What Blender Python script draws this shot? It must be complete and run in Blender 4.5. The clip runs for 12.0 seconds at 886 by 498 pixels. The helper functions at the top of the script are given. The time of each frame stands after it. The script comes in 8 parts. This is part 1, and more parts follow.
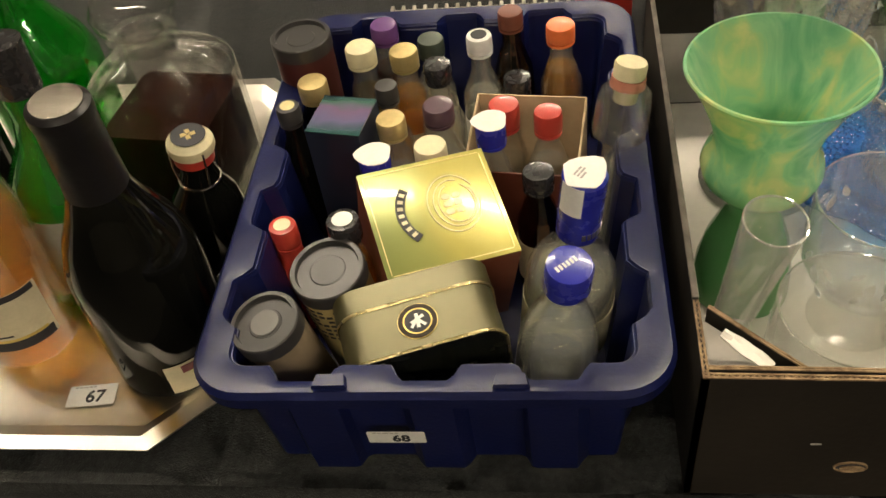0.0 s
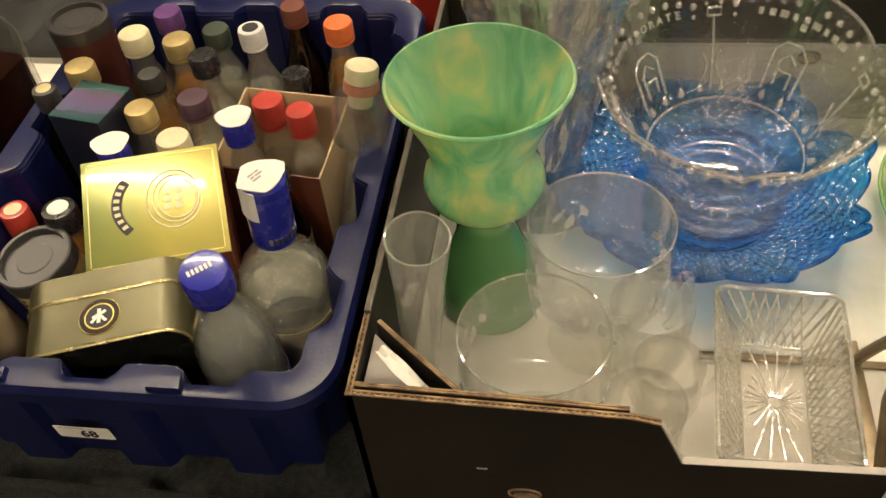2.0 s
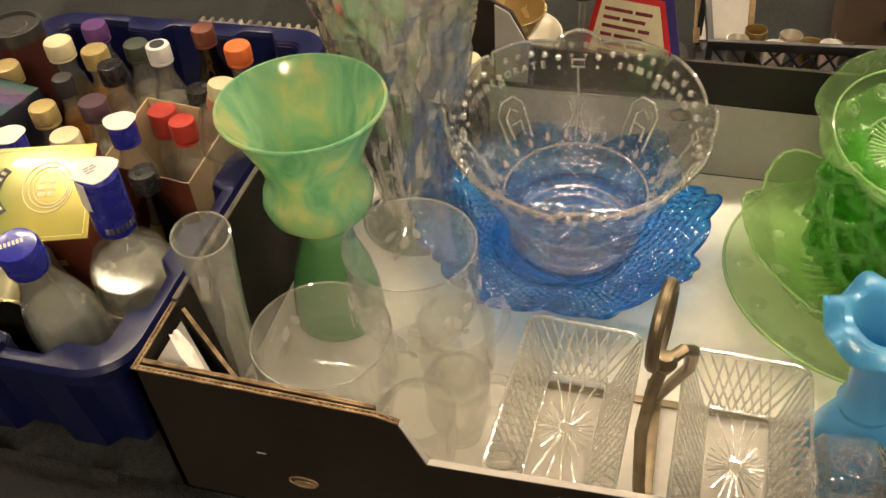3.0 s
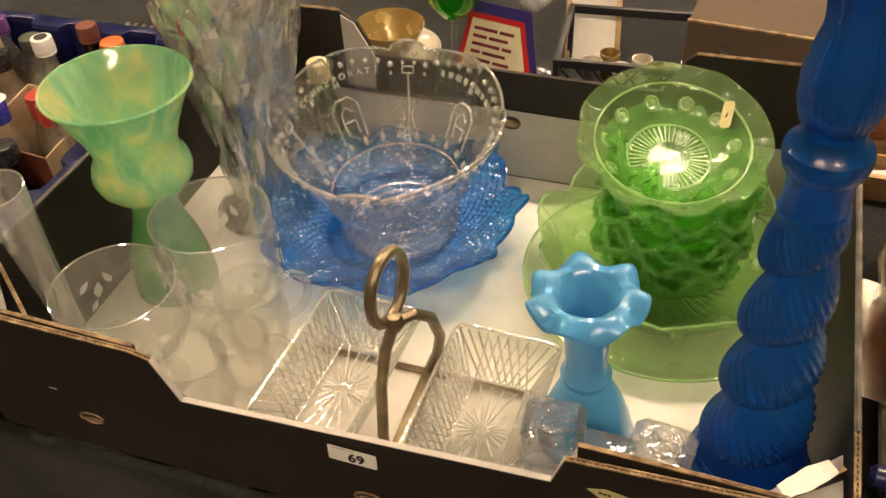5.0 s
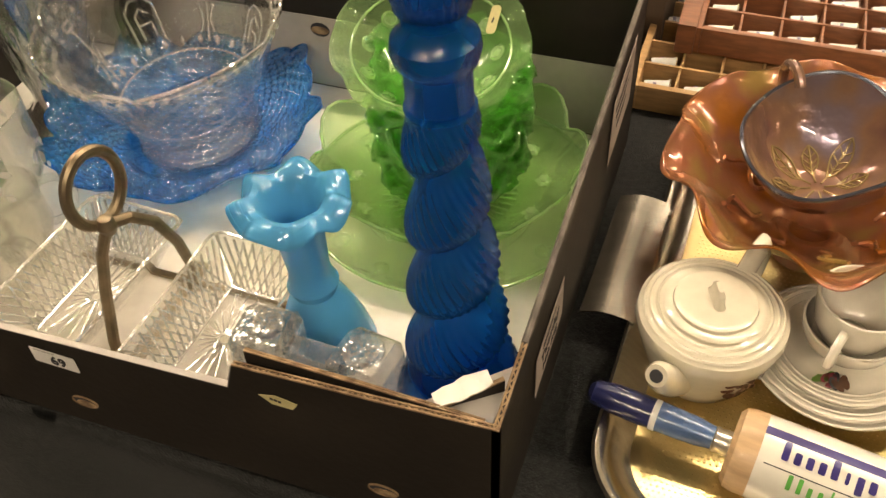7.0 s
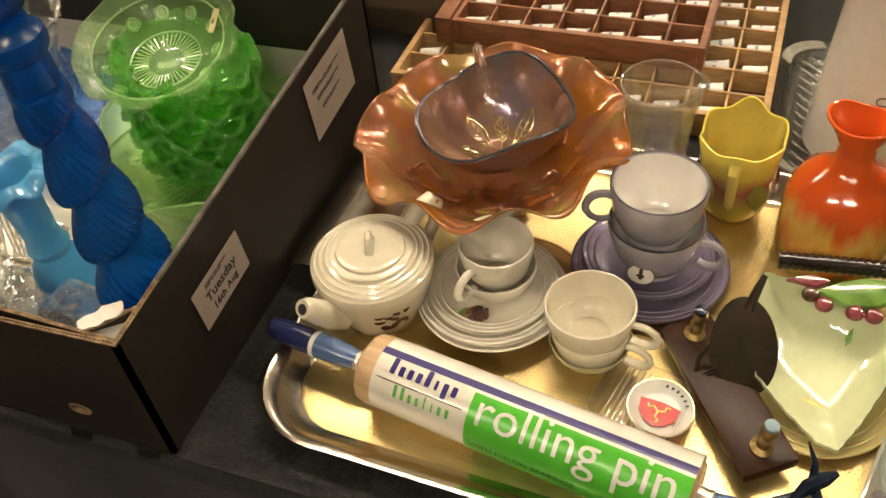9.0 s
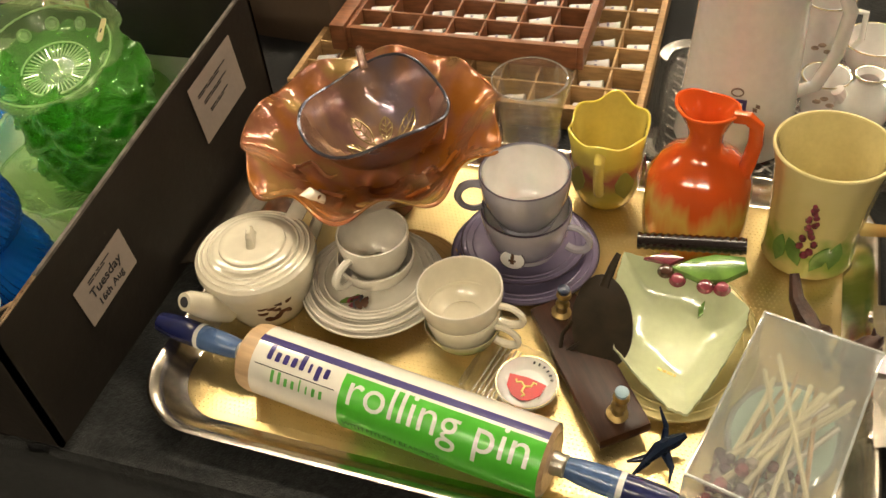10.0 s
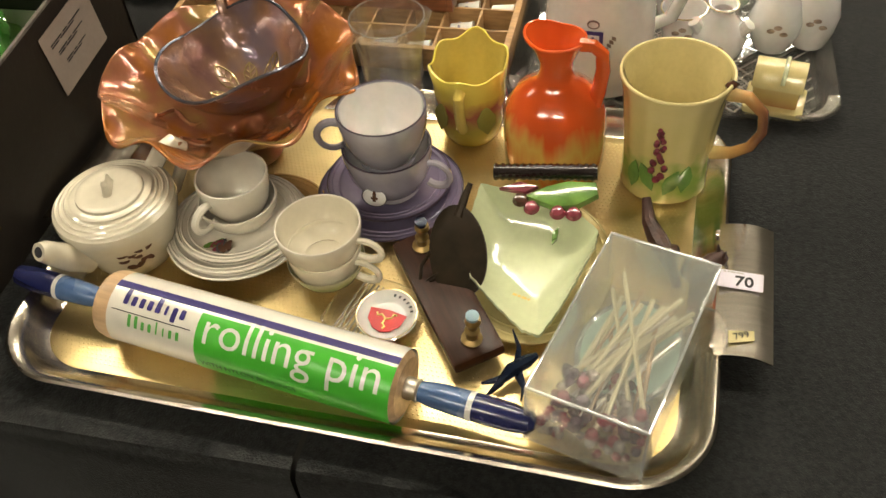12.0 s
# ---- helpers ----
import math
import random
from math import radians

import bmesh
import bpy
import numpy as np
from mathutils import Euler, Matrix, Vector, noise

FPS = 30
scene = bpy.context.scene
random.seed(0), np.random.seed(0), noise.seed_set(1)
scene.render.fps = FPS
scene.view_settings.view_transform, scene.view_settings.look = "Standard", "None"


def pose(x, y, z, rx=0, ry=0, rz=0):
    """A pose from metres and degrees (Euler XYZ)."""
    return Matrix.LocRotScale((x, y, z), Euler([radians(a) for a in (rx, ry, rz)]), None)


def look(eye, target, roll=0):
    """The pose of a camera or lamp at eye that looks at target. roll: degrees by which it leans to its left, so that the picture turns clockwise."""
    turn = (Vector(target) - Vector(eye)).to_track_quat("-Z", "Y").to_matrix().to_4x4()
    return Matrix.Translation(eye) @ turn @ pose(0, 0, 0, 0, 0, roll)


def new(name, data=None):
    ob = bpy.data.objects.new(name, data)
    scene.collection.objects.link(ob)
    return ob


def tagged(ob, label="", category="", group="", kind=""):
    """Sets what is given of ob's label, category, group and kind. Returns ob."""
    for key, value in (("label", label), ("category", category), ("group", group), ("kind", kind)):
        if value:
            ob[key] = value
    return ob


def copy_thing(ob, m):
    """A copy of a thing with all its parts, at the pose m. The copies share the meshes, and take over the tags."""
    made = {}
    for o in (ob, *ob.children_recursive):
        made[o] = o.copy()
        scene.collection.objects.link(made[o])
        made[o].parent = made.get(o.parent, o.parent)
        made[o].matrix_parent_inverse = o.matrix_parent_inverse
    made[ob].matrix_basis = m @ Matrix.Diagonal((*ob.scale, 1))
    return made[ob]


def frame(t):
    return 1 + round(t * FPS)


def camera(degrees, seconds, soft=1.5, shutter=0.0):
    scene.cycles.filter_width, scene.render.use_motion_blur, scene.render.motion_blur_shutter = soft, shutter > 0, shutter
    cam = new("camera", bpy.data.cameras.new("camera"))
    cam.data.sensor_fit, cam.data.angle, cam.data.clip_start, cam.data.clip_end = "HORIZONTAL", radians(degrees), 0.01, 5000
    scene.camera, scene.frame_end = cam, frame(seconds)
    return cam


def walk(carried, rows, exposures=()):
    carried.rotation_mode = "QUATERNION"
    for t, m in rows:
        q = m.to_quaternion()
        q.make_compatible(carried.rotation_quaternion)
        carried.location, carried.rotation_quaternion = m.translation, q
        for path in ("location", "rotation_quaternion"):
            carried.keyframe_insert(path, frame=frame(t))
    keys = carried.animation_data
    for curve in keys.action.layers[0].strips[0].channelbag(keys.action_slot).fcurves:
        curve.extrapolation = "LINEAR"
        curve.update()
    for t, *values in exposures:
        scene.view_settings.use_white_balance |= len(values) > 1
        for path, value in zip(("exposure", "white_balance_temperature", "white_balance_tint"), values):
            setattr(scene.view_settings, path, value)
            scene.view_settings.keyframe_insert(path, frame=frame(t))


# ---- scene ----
cam = camera(52.3, 12.0)
PATH = [
    (0, (-0.073, -0.291, 0.54), (-0.339, 1.069, -0.902), -9.0),
    (0.5, (-0.024, -0.287, 0.529), (-0.28, 1.058, -0.929), -7.3),
    (1, (0.036, -0.272, 0.512), (-0.208, 1.058, -0.962), -6.3),
    (1.5, (0.07, -0.261, 0.512), (-0.167, 1.062, -0.969), -5.7),
    (2, (0.117, -0.255, 0.52), (-0.175, 1.085, -0.936), -6.3),
    (2.5, (0.201, -0.259, 0.527), (-0.157, 1.096, -0.901), -4.8),
    (3, (0.283, -0.272, 0.534), (-0.148, 1.105, -0.85), -4.4),
    (4.8, (0.466, -0.299, 0.539), (-0.051, 1.121, -0.77), -2.8),
    (5, (0.476, -0.3, 0.543), (-0.037, 1.109, -0.781), -3.1),
    (5.5, (0.499, -0.293, 0.542), (0.021, 1.105, -0.806), -3.7),
    (6, (0.541, -0.276, 0.534), (0.091, 1.119, -0.827), -3.8),
    (6.5, (0.599, -0.262, 0.524), (0.115, 1.09, -0.868), -3.2),
    (7, (0.651, -0.239, 0.513), (0.152, 1.062, -0.922), -2.5),
    (7.5, (0.696, -0.225, 0.517), (0.226, 1.057, -0.945), -2.2),
    (7.7, (0.719, -0.228, 0.513), (0.254, 1.071, -0.935), -2.4),
    (9.3, (0.969, -0.255, 0.556), (0.359, 1.018, -0.86), -7.8),
    (9.5, (0.983, -0.26, 0.556), (0.403, 1.034, -0.855), -7.2),
    (10, (1.009, -0.264, 0.553), (0.486, 1.067, -0.845), -6.6),
    (10.5, (1.029, -0.268, 0.545), (0.548, 1.074, -0.857), -6.2),
    (11, (1.045, -0.272, 0.54), (0.602, 1.064, -0.881), -5.8),
    (11.5, (1.06, -0.272, 0.539), (0.647, 1.053, -0.902), -5.6),
    (12, (1.076, -0.271, 0.535), (0.683, 1.045, -0.92), -5.8),
]
walk(cam, [(t, look(eye, target, roll)) for t, eye, target, roll in PATH],
     [(0, 0.08, 6300, 9), (1, 0.2, 6500, 9.5), (1.5, 0.12, 6650, 10), (2, 0.06, 6650, 11), (3, 0.16, 6850, 13), (5, 0.3, 7250, 18), (6.5, 0.28, 7000, 16), (7.5, 0.2, 6700, 13), (9.5, 0.0, 6650, 11), (12, 0.0, 6050, 8)])
scene.cycles.transparent_max_bounces = 32

# ---- light: warm fluorescent battens in a dim sale room ----
scene.view_settings.exposure = 0.0
LAMP_COLOUR, LAMP_STRENGTH = (1.0, 0.845, 0.62), 86.0
room = bpy.data.worlds.new("room_air")
scene.world = room
room.use_nodes = True
room.node_tree.nodes["Background"].inputs[0].default_value = (1.0, 0.82, 0.6, 1)
room.node_tree.nodes["Background"].inputs[1].default_value = 0.02


# ---- materials ----
def links(name):
    m = bpy.data.materials.new(name)
    m.use_nodes = True
    return m, m.node_tree.nodes, m.node_tree.links


def surface(name, colour, rough=0.5, metal=0.0, grain=40.0, var=0.12, bump=0.0, bump_scale=300.0, coat=0.0, second=None, stretch=(1, 1, 1), wear=0.15, sheen=0.0, sss=0.0):
    """A solid surface: colour varied at two scales, roughness varied, fine relief."""
    m, n, l = links(name)
    p = n["Principled BSDF"]
    tc, mp = n.new("ShaderNodeTexCoord"), n.new("ShaderNodeMapping")
    mp.inputs["Scale"].default_value = stretch
    l.new(tc.outputs["Object"], mp.inputs[0])
    big, fine = n.new("ShaderNodeTexNoise"), n.new("ShaderNodeTexNoise")
    big.inputs["Scale"].default_value, fine.inputs["Scale"].default_value = grain, grain * 7
    big.inputs["Detail"].default_value, fine.inputs["Detail"].default_value = 3, 2
    for t in (big, fine):
        l.new(mp.outputs[0], t.inputs["Vector"])
    ramp = n.new("ShaderNodeValToRGB")
    dark = [c * (1 - var) for c in colour] if second is None else second
    ramp.color_ramp.elements[0].position, ramp.color_ramp.elements[1].position = 0.36, 0.64
    ramp.color_ramp.elements[0].color, ramp.color_ramp.elements[1].color = (*dark, 1), (*colour, 1)
    l.new(big.outputs[0], ramp.inputs[0])
    mix = n.new("ShaderNodeMix")
    mix.data_type, mix.blend_type = "RGBA", "MULTIPLY"
    mix.inputs[0].default_value = wear
    l.new(ramp.outputs[0], mix.inputs[6])
    l.new(fine.outputs[0], mix.inputs[7])
    l.new(mix.outputs[2], p.inputs["Base Color"])
    mr = n.new("ShaderNodeMapRange")
    mr.inputs[3].default_value, mr.inputs[4].default_value = max(0.0, rough - 0.07), min(1.0, rough + 0.1)
    l.new(big.outputs[0], mr.inputs[0])
    l.new(mr.outputs[0], p.inputs["Roughness"])
    p.inputs["Metallic"].default_value = metal
    p.inputs["Coat Weight"].default_value = coat
    p.inputs["Coat Roughness"].default_value = 0.06
    p.inputs["Sheen Weight"].default_value = sheen
    p.inputs["Subsurface Weight"].default_value = sss
    p.inputs["Subsurface Scale"].default_value = 0.01
    if bump:
        b, bt = n.new("ShaderNodeBump"), n.new("ShaderNodeTexNoise")
        bt.inputs["Scale"].default_value = bump_scale
        l.new(mp.outputs[0], bt.inputs["Vector"])
        b.inputs["Strength"].default_value, b.inputs["Distance"].default_value = bump, 0.001
        l.new(bt.outputs[0], b.inputs["Height"])
        l.new(b.outputs[0], p.inputs["Normal"])
    return m


def glass(name, tint, clear=0.5, rough=0.02, ior=1.13, relief=0.0, relief_scale=60.0, gloss=1.0, body=None, body_amount=0.0, spec=0.06):
    """Glass: part lets light straight through, part refracts; Fresnel drives the gloss. body: a milky colour in the
    glass; in clear glass it paints in caught light.
    """
    m, n, l = links(name)
    n.remove(n["Principled BSDF"])
    out = n["Material Output"]
    tr, rf, gl = n.new("ShaderNodeBsdfTransparent"), n.new("ShaderNodeBsdfRefraction"), n.new("ShaderNodeBsdfGlossy")
    tr.inputs[0].default_value = (*tint, 1)
    rf.inputs[0].default_value = (*tint, 1)
    rf.inputs["Roughness"].default_value, rf.inputs["IOR"].default_value = rough, ior
    gl.inputs[0].default_value = (gloss, gloss, gloss, 1)
    gl.inputs["Roughness"].default_value = 0.03 + rough
    a, b, fr = n.new("ShaderNodeMixShader"), n.new("ShaderNodeMixShader"), n.new("ShaderNodeLayerWeight")
    fr.inputs[0].default_value = 0.5
    pw, ma = n.new("ShaderNodeMath"), n.new("ShaderNodeMath")
    pw.operation, ma.operation = "POWER", "MULTIPLY_ADD"
    pw.inputs[1].default_value, ma.inputs[1].default_value, ma.inputs[2].default_value = 3.0, 0.6, spec
    l.new(fr.outputs["Facing"], pw.inputs[0])
    l.new(pw.outputs[0], ma.inputs[0])
    a.inputs[0].default_value = 1 - clear
    l.new(tr.outputs[0], a.inputs[1])
    l.new(rf.outputs[0], a.inputs[2])
    inner = a
    if body:
        df, c = n.new("ShaderNodeBsdfDiffuse"), n.new("ShaderNodeMixShader")
        tl, dm = n.new("ShaderNodeBsdfTranslucent"), n.new("ShaderNodeMixShader")
        df.inputs[0].default_value = tl.inputs[0].default_value = (*body, 1)
        dm.inputs[0].default_value = 0.45
        l.new(df.outputs[0], dm.inputs[1])
        l.new(tl.outputs[0], dm.inputs[2])
        c.inputs[0].default_value = body_amount
        l.new(a.outputs[0], c.inputs[1])
        l.new(dm.outputs[0], c.inputs[2])
        inner = c
    l.new(ma.outputs[0], b.inputs[0])
    l.new(inner.outputs[0], b.inputs[1])
    l.new(gl.outputs[0], b.inputs[2])
    l.new(b.outputs[0], out.inputs[0])
    if relief:
        tc, t, bp = n.new("ShaderNodeTexCoord"), n.new("ShaderNodeTexNoise"), n.new("ShaderNodeBump")
        t.inputs["Scale"].default_value = relief_scale
        l.new(tc.outputs["Object"], t.inputs["Vector"])
        bp.inputs["Strength"].default_value, bp.inputs["Distance"].default_value = relief, 0.003
        l.new(t.outputs[0], bp.inputs["Height"])
        for s in (rf, gl, fr):
            l.new(bp.outputs[0], s.inputs["Normal"])
    return m


CLOTH = surface("black_felt", (0.044, 0.047, 0.046), 0.95, grain=210, second=(0.016, 0.018, 0.018), bump=1.0, bump_scale=700, sheen=0.22, wear=0.7)
CARTON_BLACK = surface("printed_black_board", (0.024, 0.019, 0.014), 0.6, grain=14, var=0.3, bump=0.25, bump_scale=160, wear=0.3)
CARTON_RAW = surface("brown_corrugated_edge", (0.36, 0.25, 0.14), 0.9, grain=120, var=0.4, bump=0.8, bump_scale=500, second=(0.16, 0.10, 0.055))
CARTON_WHITE = surface("white_board", (0.90, 0.86, 0.79), 0.7, grain=12, var=0.07, bump=0.15, bump_scale=90)
CARTON_GREY = surface("grey_board", (0.46, 0.43, 0.39), 0.75, grain=16, var=0.1, bump=0.2, bump_scale=120)
CARTON_FOLD = surface("worn_black_fold", (0.15, 0.13, 0.11), 0.8, grain=60, var=0.5, bump=0.2, bump_scale=120)
PAPER = surface("white_paper", (0.80, 0.78, 0.74), 0.75, grain=60, var=0.05)
PAPER_LILAC = surface("lilac_sticker", (0.72, 0.68, 0.78), 0.6, grain=60, var=0.05)
PAPER_CREAM = surface("cream_label", (0.70, 0.62, 0.42), 0.75, grain=50, var=0.12)
PAPER_YELLOW = surface("old_yellow_sticker", (0.62, 0.55, 0.28), 0.7, grain=90, var=0.15)
TWIG = surface("black_brown_glaze", (0.020, 0.014, 0.012), 0.2, grain=90, var=0.4, coat=0.6)
INK = surface("black_ink", (0.02, 0.02, 0.025), 0.6)
INK_NAVY = surface("navy_print", (0.035, 0.025, 0.16), 0.3, coat=0.4)
INK_GREEN = surface("green_print_ink", (0.10, 0.42, 0.06), 0.35)
INK_RED = surface("red_print", (0.52, 0.012, 0.012), 0.4, coat=0.1)
INK_WHITE = surface("white_print", (0.82, 0.82, 0.78), 0.4, coat=0.1)
INK_GOLD = surface("gold_print", (0.75, 0.55, 0.16), 0.35, metal=0.6)
CRATE_BLUE = surface("blue_crate_plastic", (0.006, 0.010, 0.068), 0.30, grain=25, var=0.2, bump=0.15, bump_scale=350, wear=0.25)
CRATE_BLACK = surface("black_crate_plastic", (0.02, 0.02, 0.022), 0.4)
# pale bodies of the clear and raised glass paint in the light it catches
CLEAR = glass("clear_glass", (0.99, 0.99, 0.98), 0.86, ior=1.16, body=(0.92, 0.90, 0.82), body_amount=0.03, spec=0.045)
THIN = glass("thin_clear_glass", (0.992, 0.992, 0.985), 0.92, body=(0.92, 0.91, 0.86), body_amount=0.07, spec=0.05)
ETCH = glass("etched_glass", (0.96, 0.96, 0.95), 0.6, rough=0.4, body=(0.85, 0.85, 0.83), body_amount=0.30)
RELIEF = glass("raised_clear_glass", (0.99, 0.988, 0.975), 0.5, ior=1.4, rough=0.0, relief=0.2, relief_scale=200, body=(1.0, 0.96, 0.86), body_amount=0.36, spec=0.32)
# pale body puts the highlight along glass rims into the colour
RIM = glass("highlit_glass_rim", (0.99, 0.988, 0.975), 0.6, ior=1.35, rough=0.0, body=(1.0, 0.96, 0.84), body_amount=0.16, spec=0.26)
PRESSED = glass("pressed_clear_glass", (0.992, 0.99, 0.98), 0.76, ior=1.3, rough=0.0, relief=0.12, relief_scale=50, body=(0.95, 0.92, 0.84), body_amount=0.016, spec=0.10)
CRYSTAL = glass("cut_crystal", (0.985, 0.985, 0.98), 0.7, ior=1.3, rough=0.0, relief=0.4, relief_scale=110, body=(0.88, 0.90, 0.92), body_amount=0.07, spec=0.2)
BLUE_GLASS = glass("pressed_blue_glass", (0.14, 0.64, 0.98), 0.36, ior=1.35, rough=0.0, relief=0.12, relief_scale=150, body=(0.002, 0.27, 0.80), body_amount=0.26, spec=0.14)
GREEN_GLASS = glass("frosted_green_glass", (0.64, 0.93, 0.52), 0.7, ior=1.18, rough=0.05, relief=0.12, relief_scale=90, body=(0.26, 0.62, 0.16), body_amount=0.30, spec=0.06)
GREEN_PALE = glass("pale_green_glass", (0.94, 0.98, 0.90), 0.8, ior=1.15, rough=0.03, relief=0.15, relief_scale=150, body=(0.72, 0.86, 0.58), body_amount=0.10, spec=0.12)
GREEN_FRILL = glass("light_green_glass", (0.86, 0.97, 0.76), 0.78, ior=1.15, rough=0.05, relief=0.12, relief_scale=120, body=(0.52, 0.78, 0.38), body_amount=0.15, spec=0.025)
GREEN_RAY = glass("raised_green_glass", (0.85, 0.95, 0.78), 0.5, ior=1.2, body=(0.66, 0.86, 0.48), body_amount=0.36, spec=0.03)
FACET = glass("faceted_clear_glass", (0.985, 0.983, 0.97), 0.45, ior=1.45, rough=0.0, body=(0.95, 0.90, 0.80), body_amount=0.06, spec=0.24)
# pinkish-white paper, darkened in colour for the shade on the box's right side
NOTICE = surface("shade_toned_notice_paper", (0.38, 0.315, 0.275), 0.8, grain=30, var=0.08)
GREEN_BOTTLE = glass("green_bottle_glass", (0.14, 0.78, 0.12), 0.5, relief=0.3, relief_scale=45, body=(0.02, 0.42, 0.03), body_amount=0.22, spec=0.12)
DARK_GLASS = surface("dark_wine_glass", (0.005, 0.005, 0.004), 0.05, grain=20, var=0.3)
BROWN_GLASS = glass("brown_bottle_glass", (0.55, 0.25, 0.07), 0.4)
# the body colours of amber and clear spirit paint in their glow
AMBER = glass("amber_spirit", (1.0, 0.70, 0.16), 0.8, body=(0.95, 0.50, 0.04), body_amount=0.14)
STRAW = glass("straw_spirit", (0.95, 0.86, 0.55), 0.6)
WATERY = glass("clear_spirit", (0.985, 0.99, 0.97), 0.85, body=(0.84, 0.88, 0.80), body_amount=0.16)
DECANTER = glass("decanter_glass", (0.985, 0.985, 0.97), 0.9, ior=1.2, relief=0.6, relief_scale=26, spec=0.02)
RED_WINE = surface("dark_port_wine", (0.016, 0.004, 0.002), 0.3)
RED_WINE.node_tree.nodes["Principled BSDF"].inputs["Specular IOR Level"].default_value = 0.1
LIQUEUR = glass("dark_liqueur", (0.45, 0.13, 0.05), 0.5)
COBALT = glass("satin_cobalt_glass", (0.08, 0.40, 0.86), 0.4, ior=1.2, rough=0.2, body=(0.006, 0.115, 0.37), body_amount=0.52, gloss=0.5)
DARK_GLASS.node_tree.nodes["Principled BSDF"].inputs["Specular IOR Level"].default_value = 0.28
CARTON_BLACK.node_tree.nodes["Principled BSDF"].inputs["Specular IOR Level"].default_value = 0.3
CRATE_BLUE.node_tree.nodes["Principled BSDF"].inputs["Specular IOR Level"].default_value = 0.38
BRASS = surface("aged_brass", (0.42, 0.30, 0.12), 0.38, metal=0.9, grain=80, var=0.35)
BRONZE = surface("dark_bronze", (0.028, 0.019, 0.010), 0.42, metal=0.3, grain=60, var=0.4)
BRONZE.node_tree.nodes["Principled BSDF"].inputs["Specular IOR Level"].default_value = 0.2
PEWTER = surface("dull_brass_handle", (0.30, 0.235, 0.15), 0.36, metal=0.85, grain=70, var=0.3)
STEEL = surface("polished_steel", (0.72, 0.66, 0.56), 0.2, metal=1.0, grain=30, var=0.12, stretch=(1, 12, 1))
SILVER = surface("silver_plate", (0.84, 0.79, 0.70), 0.33, metal=1.0, grain=16, var=0.12)
CAP_GOLD = surface("gold_cap", (0.74, 0.58, 0.26), 0.3, metal=0.6, grain=150, var=0.15)
CAP_CREAM = surface("cream_cap", (0.72, 0.65, 0.42), 0.4, grain=150, var=0.1)
CAP_BLACK = surface("black_cap", (0.025, 0.024, 0.026), 0.25, grain=150, coat=0.4)
CAP_GREY = surface("dark_grey_cap", (0.042, 0.040, 0.040), 0.35, grain=150)
CAP_GREEN = surface("dark_green_cap", (0.05, 0.065, 0.05), 0.35, grain=150)
CAP_PURPLE = surface("purple_cap", (0.13, 0.05, 0.20), 0.3, grain=150, coat=0.3)
CAP_PLUM = surface("plum_cap", (0.09, 0.05, 0.07), 0.3, grain=150, coat=0.3)
CAP_RED = surface("red_cap", (0.50, 0.05, 0.035), 0.3, grain=150, coat=0.4)
CAP_ORANGE = surface("orange_cap", (0.75, 0.17, 0.05), 0.3, grain=150, coat=0.3)
CAP_BROWN = surface("brown_cap", (0.17, 0.055, 0.035), 0.35, grain=150)
CAP_BLUE = surface("blue_cap", (0.025, 0.03, 0.36), 0.25, grain=90, coat=0.5)
CAP_WHITE = surface("white_cap", (0.75, 0.75, 0.73), 0.35, grain=150)
CORK = surface("cork", (0.62, 0.50, 0.34), 0.85, grain=160, var=0.3, bump=0.5)
WAX_PINK = surface("pink_wax", (0.60, 0.24, 0.16), 0.5)
TUBE_RED = surface("maroon_board_tube", (0.07, 0.015, 0.012), 0.45, grain=30)
TUBE_TAN = surface("tan_board_tube", (0.25, 0.19, 0.12), 0.6, grain=30, var=0.3)
TUBE_CREAM = surface("cream_board_tube", (0.55, 0.43, 0.18), 0.55, grain=30, var=0.2)
TIN_OLIVE = surface("olive_tin", (0.105, 0.095, 0.045), 0.32, metal=0.55, grain=12, var=0.15)
TIN_DARK = surface("dark_tin_base", (0.012, 0.013, 0.008), 0.25, metal=0.3, coat=0.3)
GILT = surface("gilt_edge", (0.72, 0.60, 0.30), 0.25, metal=0.9)
BOX_NAVY = surface("navy_gift_box", (0.010, 0.014, 0.028), 0.35)
BOX_TAN = surface("tan_carton", (0.50, 0.37, 0.22), 0.8, grain=30, var=0.12)
BOX_BROWN = surface("brown_gift_box", (0.13, 0.035, 0.018), 0.4, grain=30)
GOLD_TRAY = surface("gold_anodised", (0.78, 0.61, 0.28), 0.29, metal=0.9, grain=10, var=0.14)
WOOD_PALE = surface("beech", (0.62, 0.42, 0.23), 0.45, grain=18, var=0.25, stretch=(1, 12, 12), coat=0.2)
WOOD_DARK = surface("dark_stained_wood", (0.042, 0.015, 0.006), 0.32, grain=22, var=0.5, stretch=(1, 9, 9))
WOOD_DARK.node_tree.nodes["Principled BSDF"].inputs["Specular IOR Level"].default_value = 0.2
WOOD_RED = surface("mahogany", (0.27, 0.105, 0.045), 0.4, grain=24, var=0.35, stretch=(2, 10, 10))
WOOD_OAK = surface("light_oak", (0.48, 0.29, 0.12), 0.5, grain=24, var=0.3, stretch=(2, 10, 10))
WOOD_BACK = surface("rack_backing", (0.09, 0.045, 0.025), 0.7, grain=30, var=0.3)
PIN_BLUE = surface("blue_painted_handle", (0.075, 0.14, 0.30), 0.25, grain=40, coat=0.5)
PIN_NAVY = surface("navy_painted_handle", (0.015, 0.02, 0.09), 0.22, grain=40, coat=0.5)
PIN_GREEN = surface("green_label_film", (0.075, 0.46, 0.03), 0.32, grain=12, var=0.06, coat=0.15)
